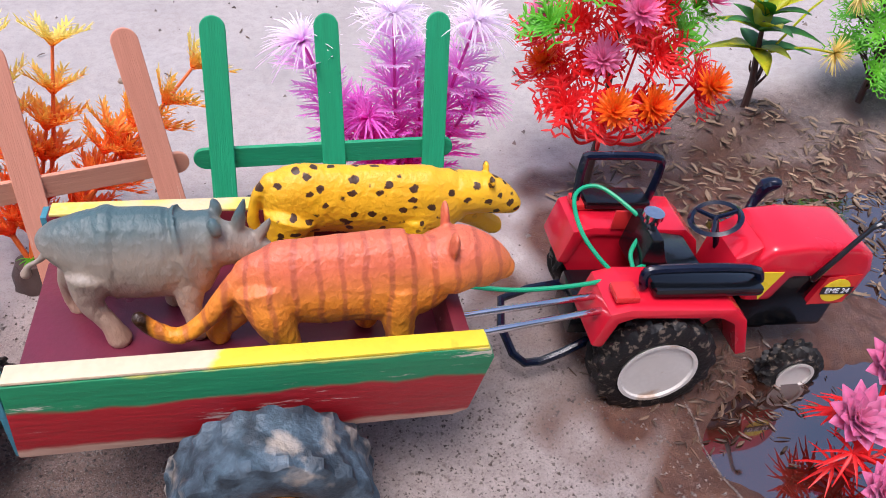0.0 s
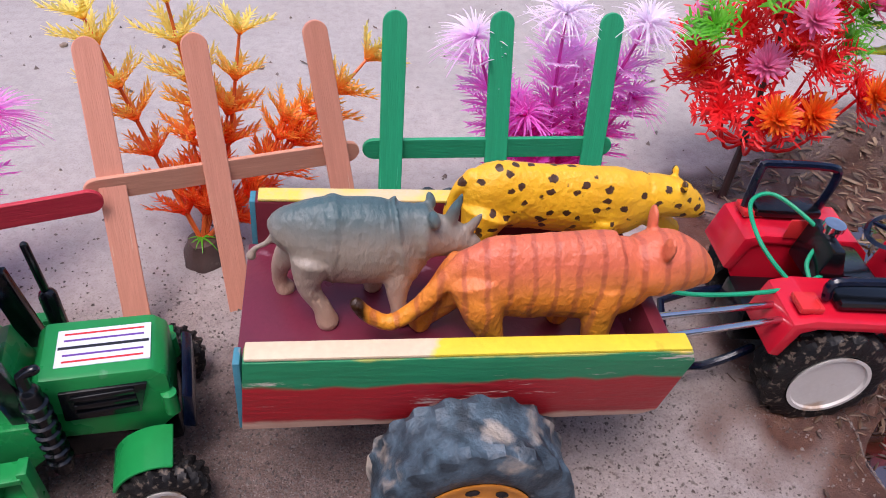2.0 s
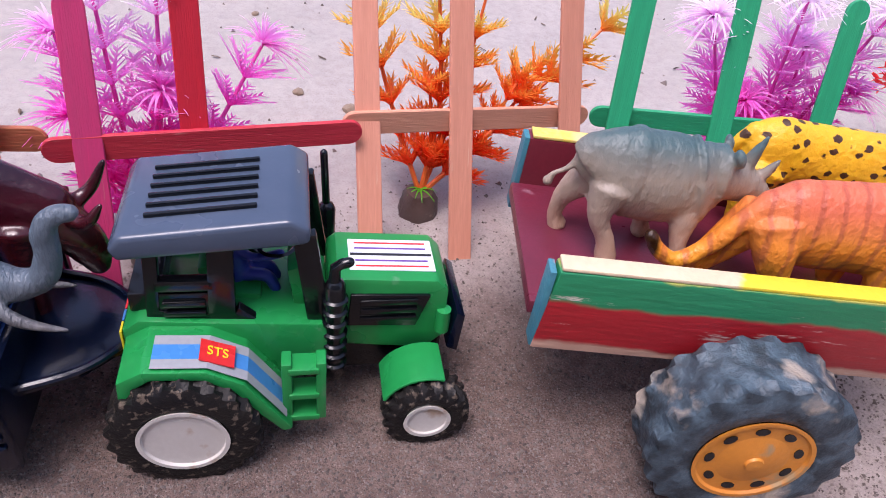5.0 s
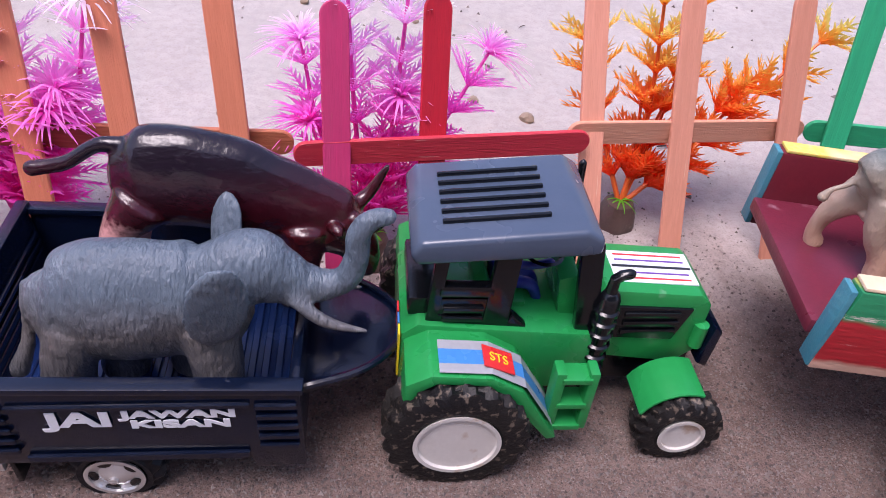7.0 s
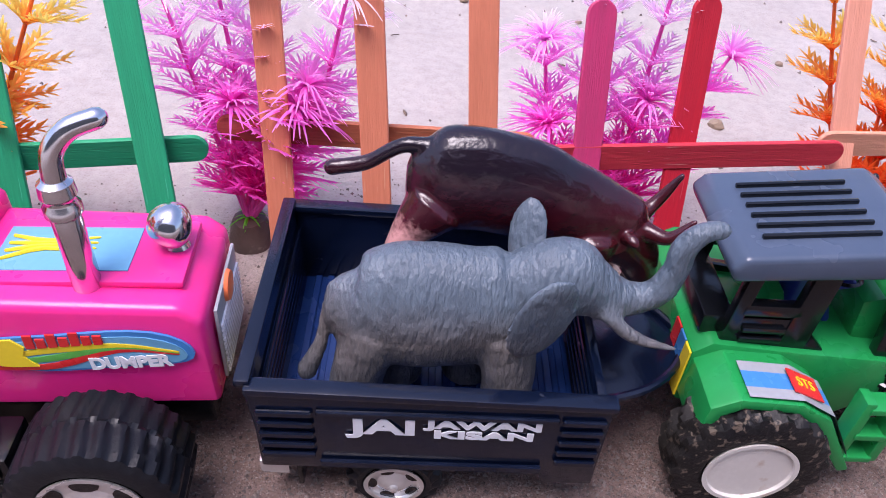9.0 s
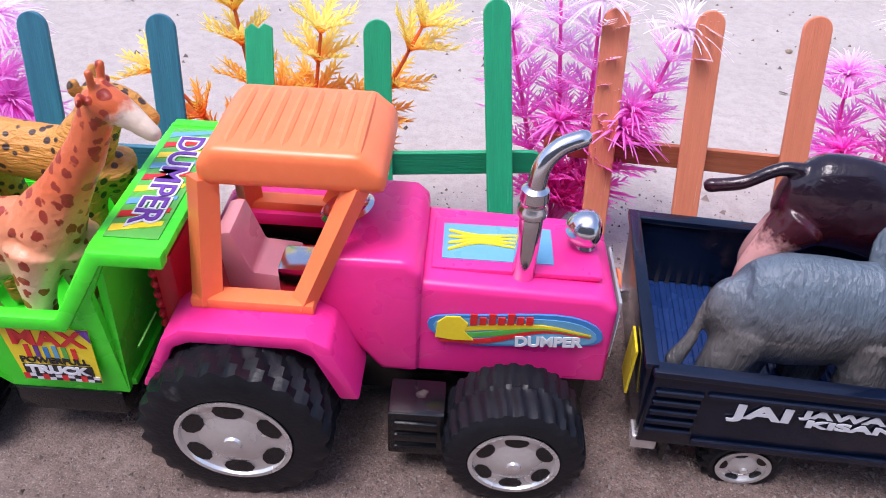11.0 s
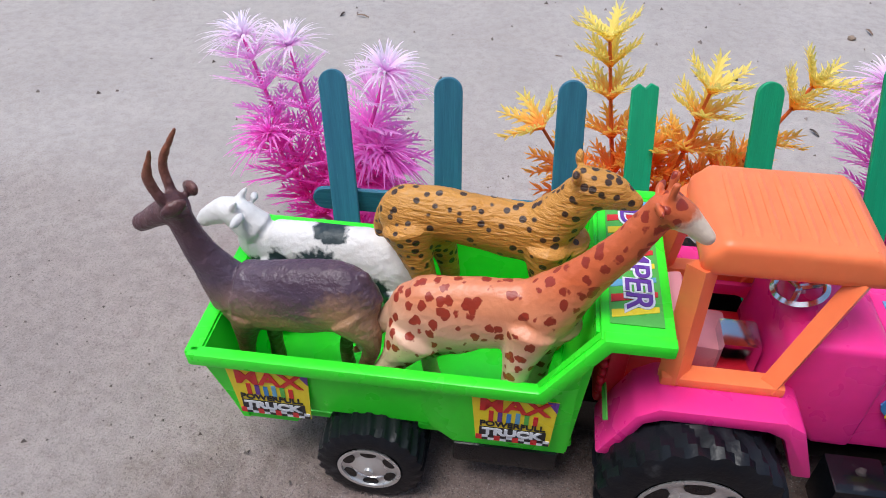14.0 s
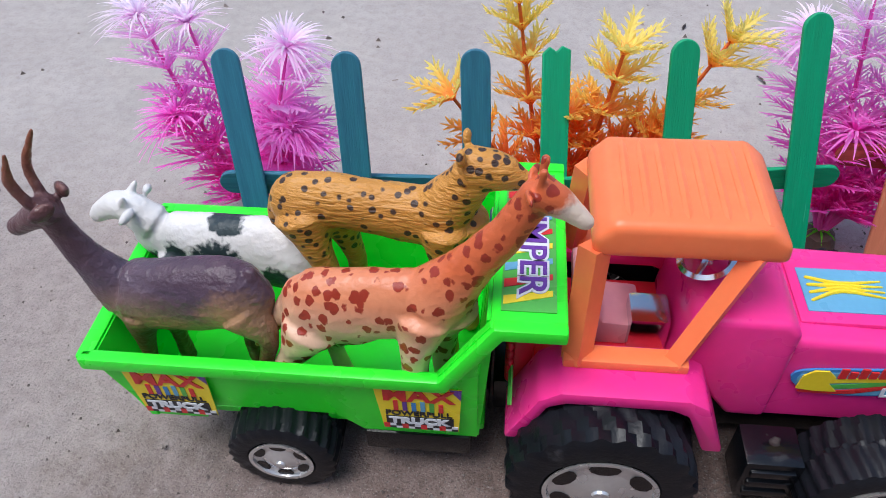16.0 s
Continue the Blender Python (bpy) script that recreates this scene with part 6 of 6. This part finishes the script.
        part("bed_rim", prism([(-167, 54), (-167, 59), (-61, 59), (-46, 84), (-27, 84), (-27, 79.5), (-43.5, 79.5), (-59, 54)], y - 3.2 if s < 0 else y - 1, y + 1 if s < 0 else y + 3.2, bev=0.9), M_lime, th, "lime green raised rim")
    for a, b in (((-165, 58), (-156, 25)),):
        part("tail_panel", prism([a, b, (b[0] + 2.4, b[1]), (a[0] + 2.4, a[1])], -34, 27), M_lime, th, "lime green tailboard")
    part("tail_rim", box(-168, -163, -37, 30, 55, 59, 0.9), M_lime, th)
    part("front_panel", prism([(-52, 25), (-48, 82), (-45.6, 82), (-49.6, 25)], -33, 26), M_lime, th, "lime green front panel")
    part("cab_shield", box(-47, -27, -37, 30, 80.8, 83.5, 0.9), M_lime, th, "lime green cab shield")
    sh = part("shield_sticker", box(-44.5, -30, -31, 25, 83.6, 83.9), M_stickerg, th, "colourful shield sticker with block letters")
    for k in range(9):
        y = -29 + 6 * k
        part("sticker_ray", prism([(-44, y), (-44, y + 3), (-31, y + 5.5), (-31, y + 3.5)], 83.9, 84.1, axis="z"), (M_stickery, M_stickerr, M_stickerc)[k % 3], sh)
    lettering("DUMPER", 10.5, M_stickerw, sh, pose(-36.7 * MM, -3 * MM, 84.25 * MM, 0, 0, -90), squeeze=1.12, bold=0.75)
    lettering("DUMPER", 10.5, M_stickerp, sh, pose(-36.7 * MM, -3 * MM, 84.55 * MM, 0, 0, -90), squeeze=1.12, bold=0.1)
    bed_sticker(th, -143.5, 42, -36.0)
    bed_sticker(th, -67.5, 42, -35.6)
    return th


tipper()


# ---- moulded animal figures, one plain mesh each ----
T_muscle = bpy.data.textures.new("muscle_relief", "CLOUDS")
T_muscle.noise_scale, T_muscle.noise_depth = 0.011, 1
T_crease = bpy.data.textures.new("crease_relief", "CLOUDS")
T_crease.noise_scale, T_crease.noise_depth, T_crease.noise_type = 0.0028, 2, "HARD_NOISE"


def figure(name, label, category, x, y, z, rz, limbs, material, voxel=0.6, plates=(), relief=1.0):
    """limbs: (flatness, [(x, y, z, r), ...]); plates: thin discs for ears (centre, radii, turn)."""
    bm = bmesh.new()
    for flat, pts in limbs:
        tube(pts, seg=26, flat=flat, n=6, bm=bm)
    for c, rad, turn in plates:
        own = bmesh.new()
        bmesh.ops.create_uvsphere(own, u_segments=16, v_segments=10, radius=1)
        m = Matrix.Translation(c) @ Euler([radians(a) for a in turn]).to_matrix().to_4x4() @ Matrix.Diagonal((*rad, 1))
        bmesh.ops.transform(own, matrix=m, verts=own.verts)
        merge(bm, own)
    me = bpy.data.meshes.new(name)
    for v in bm.verts:
        v.co *= MM
    bmesh.ops.recalc_face_normals(bm, faces=bm.faces)
    bm.to_mesh(me)
    bm.free()
    ob = new(name, me)
    me.materials.append(material)
    ob.matrix_basis = pose(x * MM, y * MM, z * MM, 0, 0, rz)
    rm = ob.modifiers.new("weld", "REMESH")
    rm.mode, rm.voxel_size, rm.use_smooth_shade = "VOXEL", voxel * MM, True
    sm = ob.modifiers.new("soften", "SMOOTH")
    sm.iterations, sm.factor = 5, 0.5
    for tex, amount in ((T_muscle, 0.0009), (T_crease, 0.0003 * relief)):
        dm = ob.modifiers.new("relief", "DISPLACE")
        dm.texture, dm.strength, dm.mid_level, dm.texture_coords = tex, amount, 0.5, "LOCAL"
    return tagged(ob, label, category, "toy animal figures")


def pair(pts, v=6, dx=0.0):
    """The same leg on both sides; dx: how far the far one is set forward."""
    k = [0.45, 0.85, 1.0, 1.0, 1.0, 1.0]
    return [(1.0, [(p[0], -v * k[i], p[1], p[2]) for i, p in enumerate(pts)]), (1.0, [(p[0] + dx, v * k[i], p[1], p[2]) for i, p in enumerate(pts)])]


def mid(pts, flat=1.0):
    return (flat, [(p[0], 0, p[1], p[2]) for p in pts])


def skin(name, col, col2, **k):
    return mat(name, col, col2, rough=k.pop("rough", 0.45), fine=k.pop("fine", 420), coarse=k.pop("coarse", 70), bump=min(k.pop("bump", 0.5) * 1.8, 1.0), bumpd=k.pop("bumpd", 0.0013), **k)


M_rhino = banded(skin("rhino_skin_paint", (1, 1, 1), (0.82, 0.82, 0.82), bump=0.32, fine=300, stretch=(1.6, 1, 0.8), dirt=(0.8, 0.75, 0.7), dirtat=0.74, dirtscale=300), [(0, (0.56, 0.36, 0.25)), (0.012, (0.50, 0.36, 0.27)), (0.025, (0.34, 0.28, 0.22)), (0.038, (0.075, 0.135, 0.14))], "Z", 0.008, 60, 0.010)
M_leo = spotted(skin("yellow_spotted_paint", (0.90, 0.50, 0.012), (0.84, 0.43, 0.015), bump=0.3), (0.06, 0.025, 0.01), scale=205, size=0.30, stretch=(1, 1, 1.1), distort=0.0025, zmin=0.014, width=0.03)
M_tiger = banded(skin("tiger_orange_paint", (1, 1, 1), (0.86, 0.86, 0.86), bump=0.35, stretch=(1.2, 1, 0.9)), [(0, (0.92, 0.38, 0.02)), (0.014, (0.88, 0.28, 0.035)), (0.030, (0.76, 0.17, 0.08))], "Z", 0.008, 60, 0.012)
# elephant grey: darkest towards the feet, bluer along the back
M_ele = banded(skin("elephant_grey_bands", (1, 1, 1), (0.72, 0.72, 0.74), rough=0.36, bump=0.5, fine=420, stretch=(1.9, 1, 0.6)), [(0, (0.085, 0.09, 0.10)), (0.02, (0.155, 0.142, 0.138)), (0.040, (0.12, 0.16, 0.20))], "Z", 0.012, 50, 0.014)
M_bull = banded(skin("glossy_bull_paint", (1, 1, 1), (0.85, 0.85, 0.85), rough=0.2, bump=0.2, coat=0.35), [(0, (0.05, 0.006, 0.008)), (0.045, (0.055, 0.006, 0.012)), (0.058, (0.013, 0.007, 0.014))], "Z", 0.01, 45, 0.012)
patched(M_bull, (0.62, 0.32, 0.30), [(-0.010, 0.034, 0.010, 0.012), (-0.010, 0.014, 0.010, 0.012)], 0.5)
M_bull.node_tree.nodes["Principled BSDF"].inputs["Specular IOR Level"].default_value = 0.4
M_giraffe = spotted(banded(skin("giraffe_paint", (1, 1, 1), (0.88, 0.86, 0.84), rough=0.38, bump=0.15), [(0, (0.78, 0.56, 0.36)), (0.036, (0.80, 0.50, 0.34)), (0.047, (0.74, 0.27, 0.13)), (0.062, (0.66, 0.14, 0.045))], "Z", 0.006, 50, 0.012), (0.30, 0.03, 0.012), scale=260, size=0.37, stretch=(1, 1, 0.85), distort=0.0025, zmin=0.016, width=0.03)
patched(M_giraffe, (0.80, 0.64, 0.50), [(0.049, 0.087, 0.0062, 0.0058)], 0.5)
M_ant = banded(skin("antelope_paint", (1, 1, 1), (0.62, 0.55, 0.66), rough=0.38, bump=0.4, coarse=42, mixat=(0.42, 0.6)), [(0, (0.15, 0.07, 0.03)), (0.030, (0.34, 0.19, 0.10)), (0.041, (0.11, 0.075, 0.105)), (0.056, (0.13, 0.065, 0.07)), (0.078, (0.27, 0.09, 0.045))], "Z", 0.01, 50, 0.014)
patched(M_ant, (0.36, 0.20, 0.10), [(0.001, 0.041, 0.008, 0.008), (-0.018, 0.034, 0.011, 0.005)], 0.9)
M_cow = patched(skin("cow_white_paint", (0.80, 0.78, 0.76), (0.70, 0.67, 0.64), bump=0.22), (0.02, 0.035, 0.04), [(-0.040, 0.031, 0.0042, 0.0078), (-0.025, 0.032, 0.0095, 0.0096), (-0.0065, 0.026, 0.006, 0.0085), (-0.0485, 0.029, 0.003, 0.005), (-0.022, 0.046, 0.006, 0.0022)])
M_cheetah = spotted(skin("cheetah_paint", (0.62, 0.29, 0.05), (0.55, 0.24, 0.04), rough=0.42, bump=0.5, stretch=(0.6, 1, 2.2)), (0.05, 0.025, 0.015), scale=285, size=0.33, distort=0.0006, zmin=0.03, width=0.04)


def striped(m, col, scale=95, zlo=0.014, x0=-0.02, tail=-0.024):
    """Narrow dark stripes on the flanks and rings on the tail."""
    nt = m.node_tree
    b = nt.nodes["Principled BSDF"]
    tc = nt.nodes.new("ShaderNodeTexCoord")
    wv = nt.nodes.new("ShaderNodeTexWave")
    wv.bands_direction = "X"
    wv.inputs["Scale"].default_value = scale / 2
    wv.inputs["Distortion"].default_value = 2.2
    wv.inputs["Detail"].default_value = 2
    wv.inputs["Detail Scale"].default_value = 2
    nt.links.new(tc.outputs["Object"], wv.inputs["Vector"])
    r = nt.nodes.new("ShaderNodeMapRange")
    r.inputs["From Min"].default_value, r.inputs["From Max"].default_value = 0.74, 0.95
    r.inputs["To Max"].default_value = 0.55
    nt.links.new(wv.outputs["Fac"], r.inputs["Value"])
    x = nt.nodes.new("ShaderNodeMix")
    x.data_type = "RGBA"
    nt.links.new(r.outputs["Result"], x.inputs["Factor"])
    nt.links.new(b.inputs["Base Color"].links[0].from_socket, x.inputs["A"])
    x.inputs["B"].default_value = (*col, 1)
    nt.links.new(x.outputs["Result"], b.inputs["Base Color"])
    return m


striped(M_tiger, (0.36, 0.07, 0.04))
banded(M_tiger, [(-1, (0.04, 0.04, 0.05)), (-0.0515, (1, 1, 1))], "X", 0.002, 200, 0.002)

# in the wooden trailer
figure("rhino_figure", "grey-blue plastic rhinoceros figure in painted trailer", "toy animal", -93, 208, 57, -3, [
    mid([(-19, 30, 6.5), (-17, 31, 11), (-11, 30.5, 14), (-4, 29.5, 15), (4.5, 28.5, 15.4), (13, 28.5, 14.6), (20, 30.5, 11.5), (25, 31, 8.5)], 0.66),
    mid([(-6.2, 29.6, 15.2), (-5, 29.6, 15.7), (-3.8, 29.5, 15.3)], 0.68), mid([(14.6, 28.7, 14.6), (16, 28.8, 15.2), (17.4, 29.2, 14)], 0.68), mid([(21.5, 30.6, 10.8), (22.6, 30.8, 11), (23.6, 30.8, 9.8)], 0.75),
    mid([(22, 31, 8.5), (29, 29.5, 6.8), (34.5, 27.5, 5.2), (38, 26, 3.8)], 0.8), mid([(30, 34, 2.8), (31.5, 39.5, 1.9), (33.5, 45.5, 0.7)]), mid([(35.5, 30.5, 2.4), (38.5, 35, 1.5), (40, 38, 0.6)]),
    (1, [(-11, -5, 27, 7), (-12.5, -7, 17, 3.9), (-9, -8, 9, 2.7), (-7.5, -8, 2.5, 3.6)]), (1, [(-15, 5, 24, 6.4), (-21, 7, 15, 3.7), (-22.5, 8, 7, 2.6), (-21, 8, 2.2, 3.4)]),
    *pair([(15, 23, 6), (14.5, 12, 3.2), (15, 7, 2.7), (15.6, 2.4, 3.4)], 8, -8), mid([(-20, 34, 1.7), (-24.5, 29, 1.1), (-28, 27, 1.0), (-29.5, 24, 1.8)])],
    M_rhino, plates=[((25, -5, 40), (1.6, 2.4, 3.2), (0, -20, 0)), ((25, 5, 40), (1.6, 2.4, 3.2), (0, -20, 0))])
figure("leopard_figure", "bright yellow black-spotted plastic leopard figure in trailer", "toy animal", -22, 226, 57, -3, [
    mid([(-29, 28, 9), (-22.5, 28.5, 12.5), (-11, 28, 12.5), (1, 26.5, 12.8), (13.5, 25, 13.2), (24, 24.5, 13.2), (32.5, 26.5, 10)], 0.64),
    mid([(32, 27, 8), (41, 26, 7.6), (47.5, 23.5, 6), (52.5, 20.5, 4)], 0.9),
    *pair([(-24, 24, 9), (-27, 14, 5), (-27, 4, 3.4), (-25, 2, 3.2)], 6, 7), *pair([(17, 20, 7), (17, 9, 4.4), (18, 2.5, 3.6)], 6), (1, [(34, 5, 18, 6), (42, 5, 12, 4.2), (49, 5, 7, 3.6)]),
    mid([(-29, 36, 3.2), (-34, 30, 2.2), (-36, 21, 2.0), (-34, 13, 2.0)])],
    M_leo, plates=[((43, -4.5, 33.5), (1.2, 2.2, 2.4), (0, 0, 0)), ((43, 4.5, 33.5), (1.2, 2.2, 2.4), (0, 0, 0))])
figure("tiger_figure", "orange striped plastic tiger figure leaning over trailer", "toy animal", -38, 190, 57, -3, [
    mid([(-24, 29.5, 8), (-17.5, 27.5, 13), (-6.5, 26, 15), (6, 25.5, 15.5), (16.5, 25.5, 16), (25.5, 26, 15.5), (31, 28.5, 12)], 0.6),
    mid([(30, 28.5, 10), (38, 29.5, 11), (44, 28.5, 9.3), (50, 26, 6.6), (53, 24.5, 4.2)], 0.9),
    (1, [(-19, -1.5, 27, 9), (-17, -5, 18, 6.6), (-14, -6, 8, 4.2), (-13, -6, 2.5, 4)]), (1, [(-20.5, 4, 25, 8), (-29, 5, 12, 5.5), (-34, 5, 5, 4), (-34, 5, 2, 3.6)]),
    *pair([(20, 25, 8), (20, 12, 5.2), (20.5, 2.5, 4.2)], 6, -9), (1, [(-22.5, 0, 32, 3.8), (-29.5, -1, 24.5, 3.1), (-36, -1, 15, 2.9), (-44, -1, 9.5, 2.6), (-50.5, -1, 12.5, 2.3), (-54.5, -1, 18, 2.2)])],
    M_tiger, plates=[((35, -7, 41), (1.6, 3.2, 5), (15, 0, 0)), ((35, 7, 41), (1.6, 3.2, 5), (-15, 0, 0)), ((45, 0, 22), (6, 4, 3), (0, 20, 0))])
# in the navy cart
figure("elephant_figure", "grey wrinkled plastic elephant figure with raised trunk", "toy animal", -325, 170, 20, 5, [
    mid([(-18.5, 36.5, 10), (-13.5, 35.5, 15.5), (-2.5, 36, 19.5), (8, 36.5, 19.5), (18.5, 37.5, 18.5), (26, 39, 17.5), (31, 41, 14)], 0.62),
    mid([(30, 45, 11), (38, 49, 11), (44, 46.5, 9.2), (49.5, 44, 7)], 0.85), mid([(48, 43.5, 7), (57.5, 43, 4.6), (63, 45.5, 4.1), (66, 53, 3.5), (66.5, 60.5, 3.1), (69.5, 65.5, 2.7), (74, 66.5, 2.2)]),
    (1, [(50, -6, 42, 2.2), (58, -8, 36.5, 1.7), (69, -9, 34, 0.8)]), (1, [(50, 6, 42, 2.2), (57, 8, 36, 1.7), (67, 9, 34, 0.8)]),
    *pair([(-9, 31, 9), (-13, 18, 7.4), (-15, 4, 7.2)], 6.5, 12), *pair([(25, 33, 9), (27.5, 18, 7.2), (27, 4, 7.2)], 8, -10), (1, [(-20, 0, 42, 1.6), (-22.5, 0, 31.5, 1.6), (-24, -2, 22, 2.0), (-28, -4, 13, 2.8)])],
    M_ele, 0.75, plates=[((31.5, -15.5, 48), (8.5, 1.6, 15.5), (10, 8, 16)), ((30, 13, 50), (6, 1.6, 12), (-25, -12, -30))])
figure("bull_figure", "glossy dark maroon plastic bull figure in navy cart", "toy animal", -320, 198, 22, 5, [
    mid([(-6.5, 56, 11), (-0.5, 56, 15.5), (9.5, 56.5, 16), (20.5, 54.5, 15.5), (31, 50.5, 14.5), (40.5, 47, 13), (49, 44, 11.5), (53, 42, 9.8)], 0.6),
    mid([(51, 41, 9.8), (57.5, 35, 7.2), (60, 29, 5.6), (61, 24.5, 4)], 0.85), (1, [(57, 3, 45, 2.8), (62, 6, 49, 2.0), (67, 6, 58, 0.8)]), (1, [(57, -3, 45, 2.8), (63, -8, 46, 2.0), (68, -9, 53, 0.8)]),
    mid([(-4, 66, 2.8), (-12, 66, 2.1), (-21.5, 60, 2.1), (-31, 58, 2.3)]), *pair([(-2, 50, 9), (-10, 40, 5), (-14, 27, 3.2), (-11, 14, 2.8), (-12, 3, 3.4)], 7, 5), *pair([(43, 42, 8), (43, 26, 4), (44, 3, 3.6)], 7, -8)],
    M_bull, plates=[((52, -8, 45), (2, 4, 2), (0, 0, 30)), ((52, 8, 45), (2, 4, 2), (0, 0, -30))], relief=0.0)
# in the lime bed
figure("giraffe_figure", "orange spotted plastic giraffe figure in lime bed", "toy animal", -543, 122, 28.5, 4, [
    mid([(-27, 43.5, 9.5), (-23.5, 43, 12.5), (-17.5, 43, 13.6), (-7, 45.5, 13), (5, 48.5, 12.2), (13, 50.5, 11.2), (18.5, 53, 8.5)], 0.62),
    mid([(14, 52, 10.5), (25, 68, 6.3), (32, 78, 5.1), (36.5, 86.5, 4.5), (40, 93, 4.4)], 0.8), mid([(39.5, 93, 5), (45, 90.5, 3.8), (51, 85.5, 2.3)], 0.9),
    (1, [(40, -2, 96, 1.1), (40.5, -2.5, 101, 1.1)]), (1, [(40, 2, 96, 1.1), (40.5, 2.5, 101, 1.1)]), mid([(-25, 50, 2.8), (-32, 38, 2.8), (-38, 26, 2.2), (-43, 20, 1.2)]),
    *pair([(-22, 37, 9), (-28, 26, 4.6), (-33, 17, 3), (-31, 2, 3)], 6, 13), *pair([(12, 48, 8.5), (9.5, 35, 5), (9, 18, 3.6), (9, 2, 3.4)], 6, 6)],
    M_giraffe, plates=[((38, -5, 95), (1, 3, 1.6), (0, 0, 20)), ((38, 5, 95), (1, 3, 1.6), (0, 0, -20))])
figure("antelope_figure", "brown plastic antelope figure with two curved horns", "toy animal", -586.5, 118, 29, 4, [
    mid([(8, 44.5, 7), (2.5, 44, 12), (-9.5, 42.5, 13), (-23, 39.5, 12.8), (-33.5, 38, 12), (-39, 39.5, 9)], 0.68),
    mid([(-36, 38, 9.5), (-43.5, 51, 5.8), (-47.5, 61, 4.6), (-49.5, 69, 4.4)], 0.8), mid([(-48, 70.5, 5), (-55.5, 65.5, 3.8), (-62.5, 61, 2.6)], 0.85),
    (1, [(-51, -2.5, 73, 1.7), (-53, -3, 81, 1.4), (-50, -3, 90, 0.6)]), (1, [(-51, 2.5, 73, 1.7), (-52, 4, 82, 1.4), (-46, 5, 93, 0.6)]), mid([(6, 54, 1.8), (10, 45, 1.8)]),
    *pair([(2, 40, 8), (8.5, 30, 3.4), (5, 16, 2.3), (6, 2, 2.4)], 5, -9), *pair([(-32, 34, 7), (-34, 20, 2.8), (-35, 2, 2.5)], 5, 6)],
    M_ant, 0.55, plates=[((-46.2, -5, 73), (4.6, 1.6, 2.6), (0, -25, 35)), ((-46.2, 5, 73), (4.6, 1.6, 2.6), (0, -25, -35))])
figure("cow_figure", "white plastic cow figure with black patches in bed", "toy animal", -580, 146, 29, 4, [
    mid([(-52, 39.5, 7.5), (-45.5, 35, 10.5), (-33, 34, 12), (-21, 34, 13), (-8.5, 33.5, 13.8), (1, 31, 13), (7, 29.5, 9)], 0.62),
    mid([(-49, 41, 7), (-57, 47, 5.4), (-63, 45.5, 4.2), (-69, 41, 2.8)], 0.85),
    *pair([(2, 27, 8), (1, 14, 4.2), (0, 2, 3.2)], 6, -6), *pair([(-42, 32, 7), (-42, 16, 3.8), (-43, 2, 3.1)], 6, 5), mid([(8, 37, 1.4), (11, 25, 1.1), (9, 12, 1.3)]), (1, [(-55, 3, 51, 1.5), (-53, 4, 54, 0.8)]), (1, [(-55, -3, 51, 1.5), (-53, -4, 54, 0.8)])],
    M_cow, plates=[((-52, -7, 49), (1.5, 3.4, 1.6), (20, 0, -20)), ((-52, 7, 49), (1.5, 3.4, 1.6), (-20, 0, 20))])
figure("cheetah_figure", "tan spotted plastic cheetah figure in lime bed", "toy animal", -537, 150, 29, 4, [
    mid([(-45, 54, 8), (-39.5, 56, 10.5), (-28, 58, 9.2), (-15.5, 57, 9.2), (-2.5, 56, 10), (6, 57.5, 9.4)], 0.75),
    mid([(3, 59, 9), (9.5, 67.5, 7.2), (13, 73.5, 6.6)], 0.85), mid([(11, 75, 7), (19, 75, 6.2), (24, 73.5, 4.4), (27, 72.5, 3)], 0.85),
    *pair([(-38.5, 54, 9), (-35, 42, 5), (-32, 28, 3.4), (-33, 14, 3), (-31, 2, 3.2)], 6, 5), *pair([(4.5, 54, 8), (4.5, 40, 4), (5, 20, 3.2), (6, 2, 3.2)], 6, 5), mid([(-46, 60, 2.6), (-49, 50, 2.4), (-47, 38, 2.1), (-48, 26, 1.9)])],
    M_cheetah, plates=[((10, -5, 82), (1.3, 2.4, 2.6), (0, 0, 0)), ((10, 5, 82), (1.3, 2.4, 2.6), (0, 0, 0))])
# a plain blue figure on the green tractor's seat
figure("driver_figure", "plain blue plastic driver figure on green seat", "toy figure", -217, 199, 46, 5, [
    mid([(0, 2, 4.5), (0, 10, 4.2), (1, 17, 3.4)]), mid([(1, 21, 3.4), (1, 23, 3.2)]), *pair([(0, 14, 1.8), (6, 11, 1.6), (14, 13, 1.4)], 4), *pair([(0, 3, 2.4), (9, 3, 2.2), (12, -2, 1.8)], 3)],
    M_figblue)
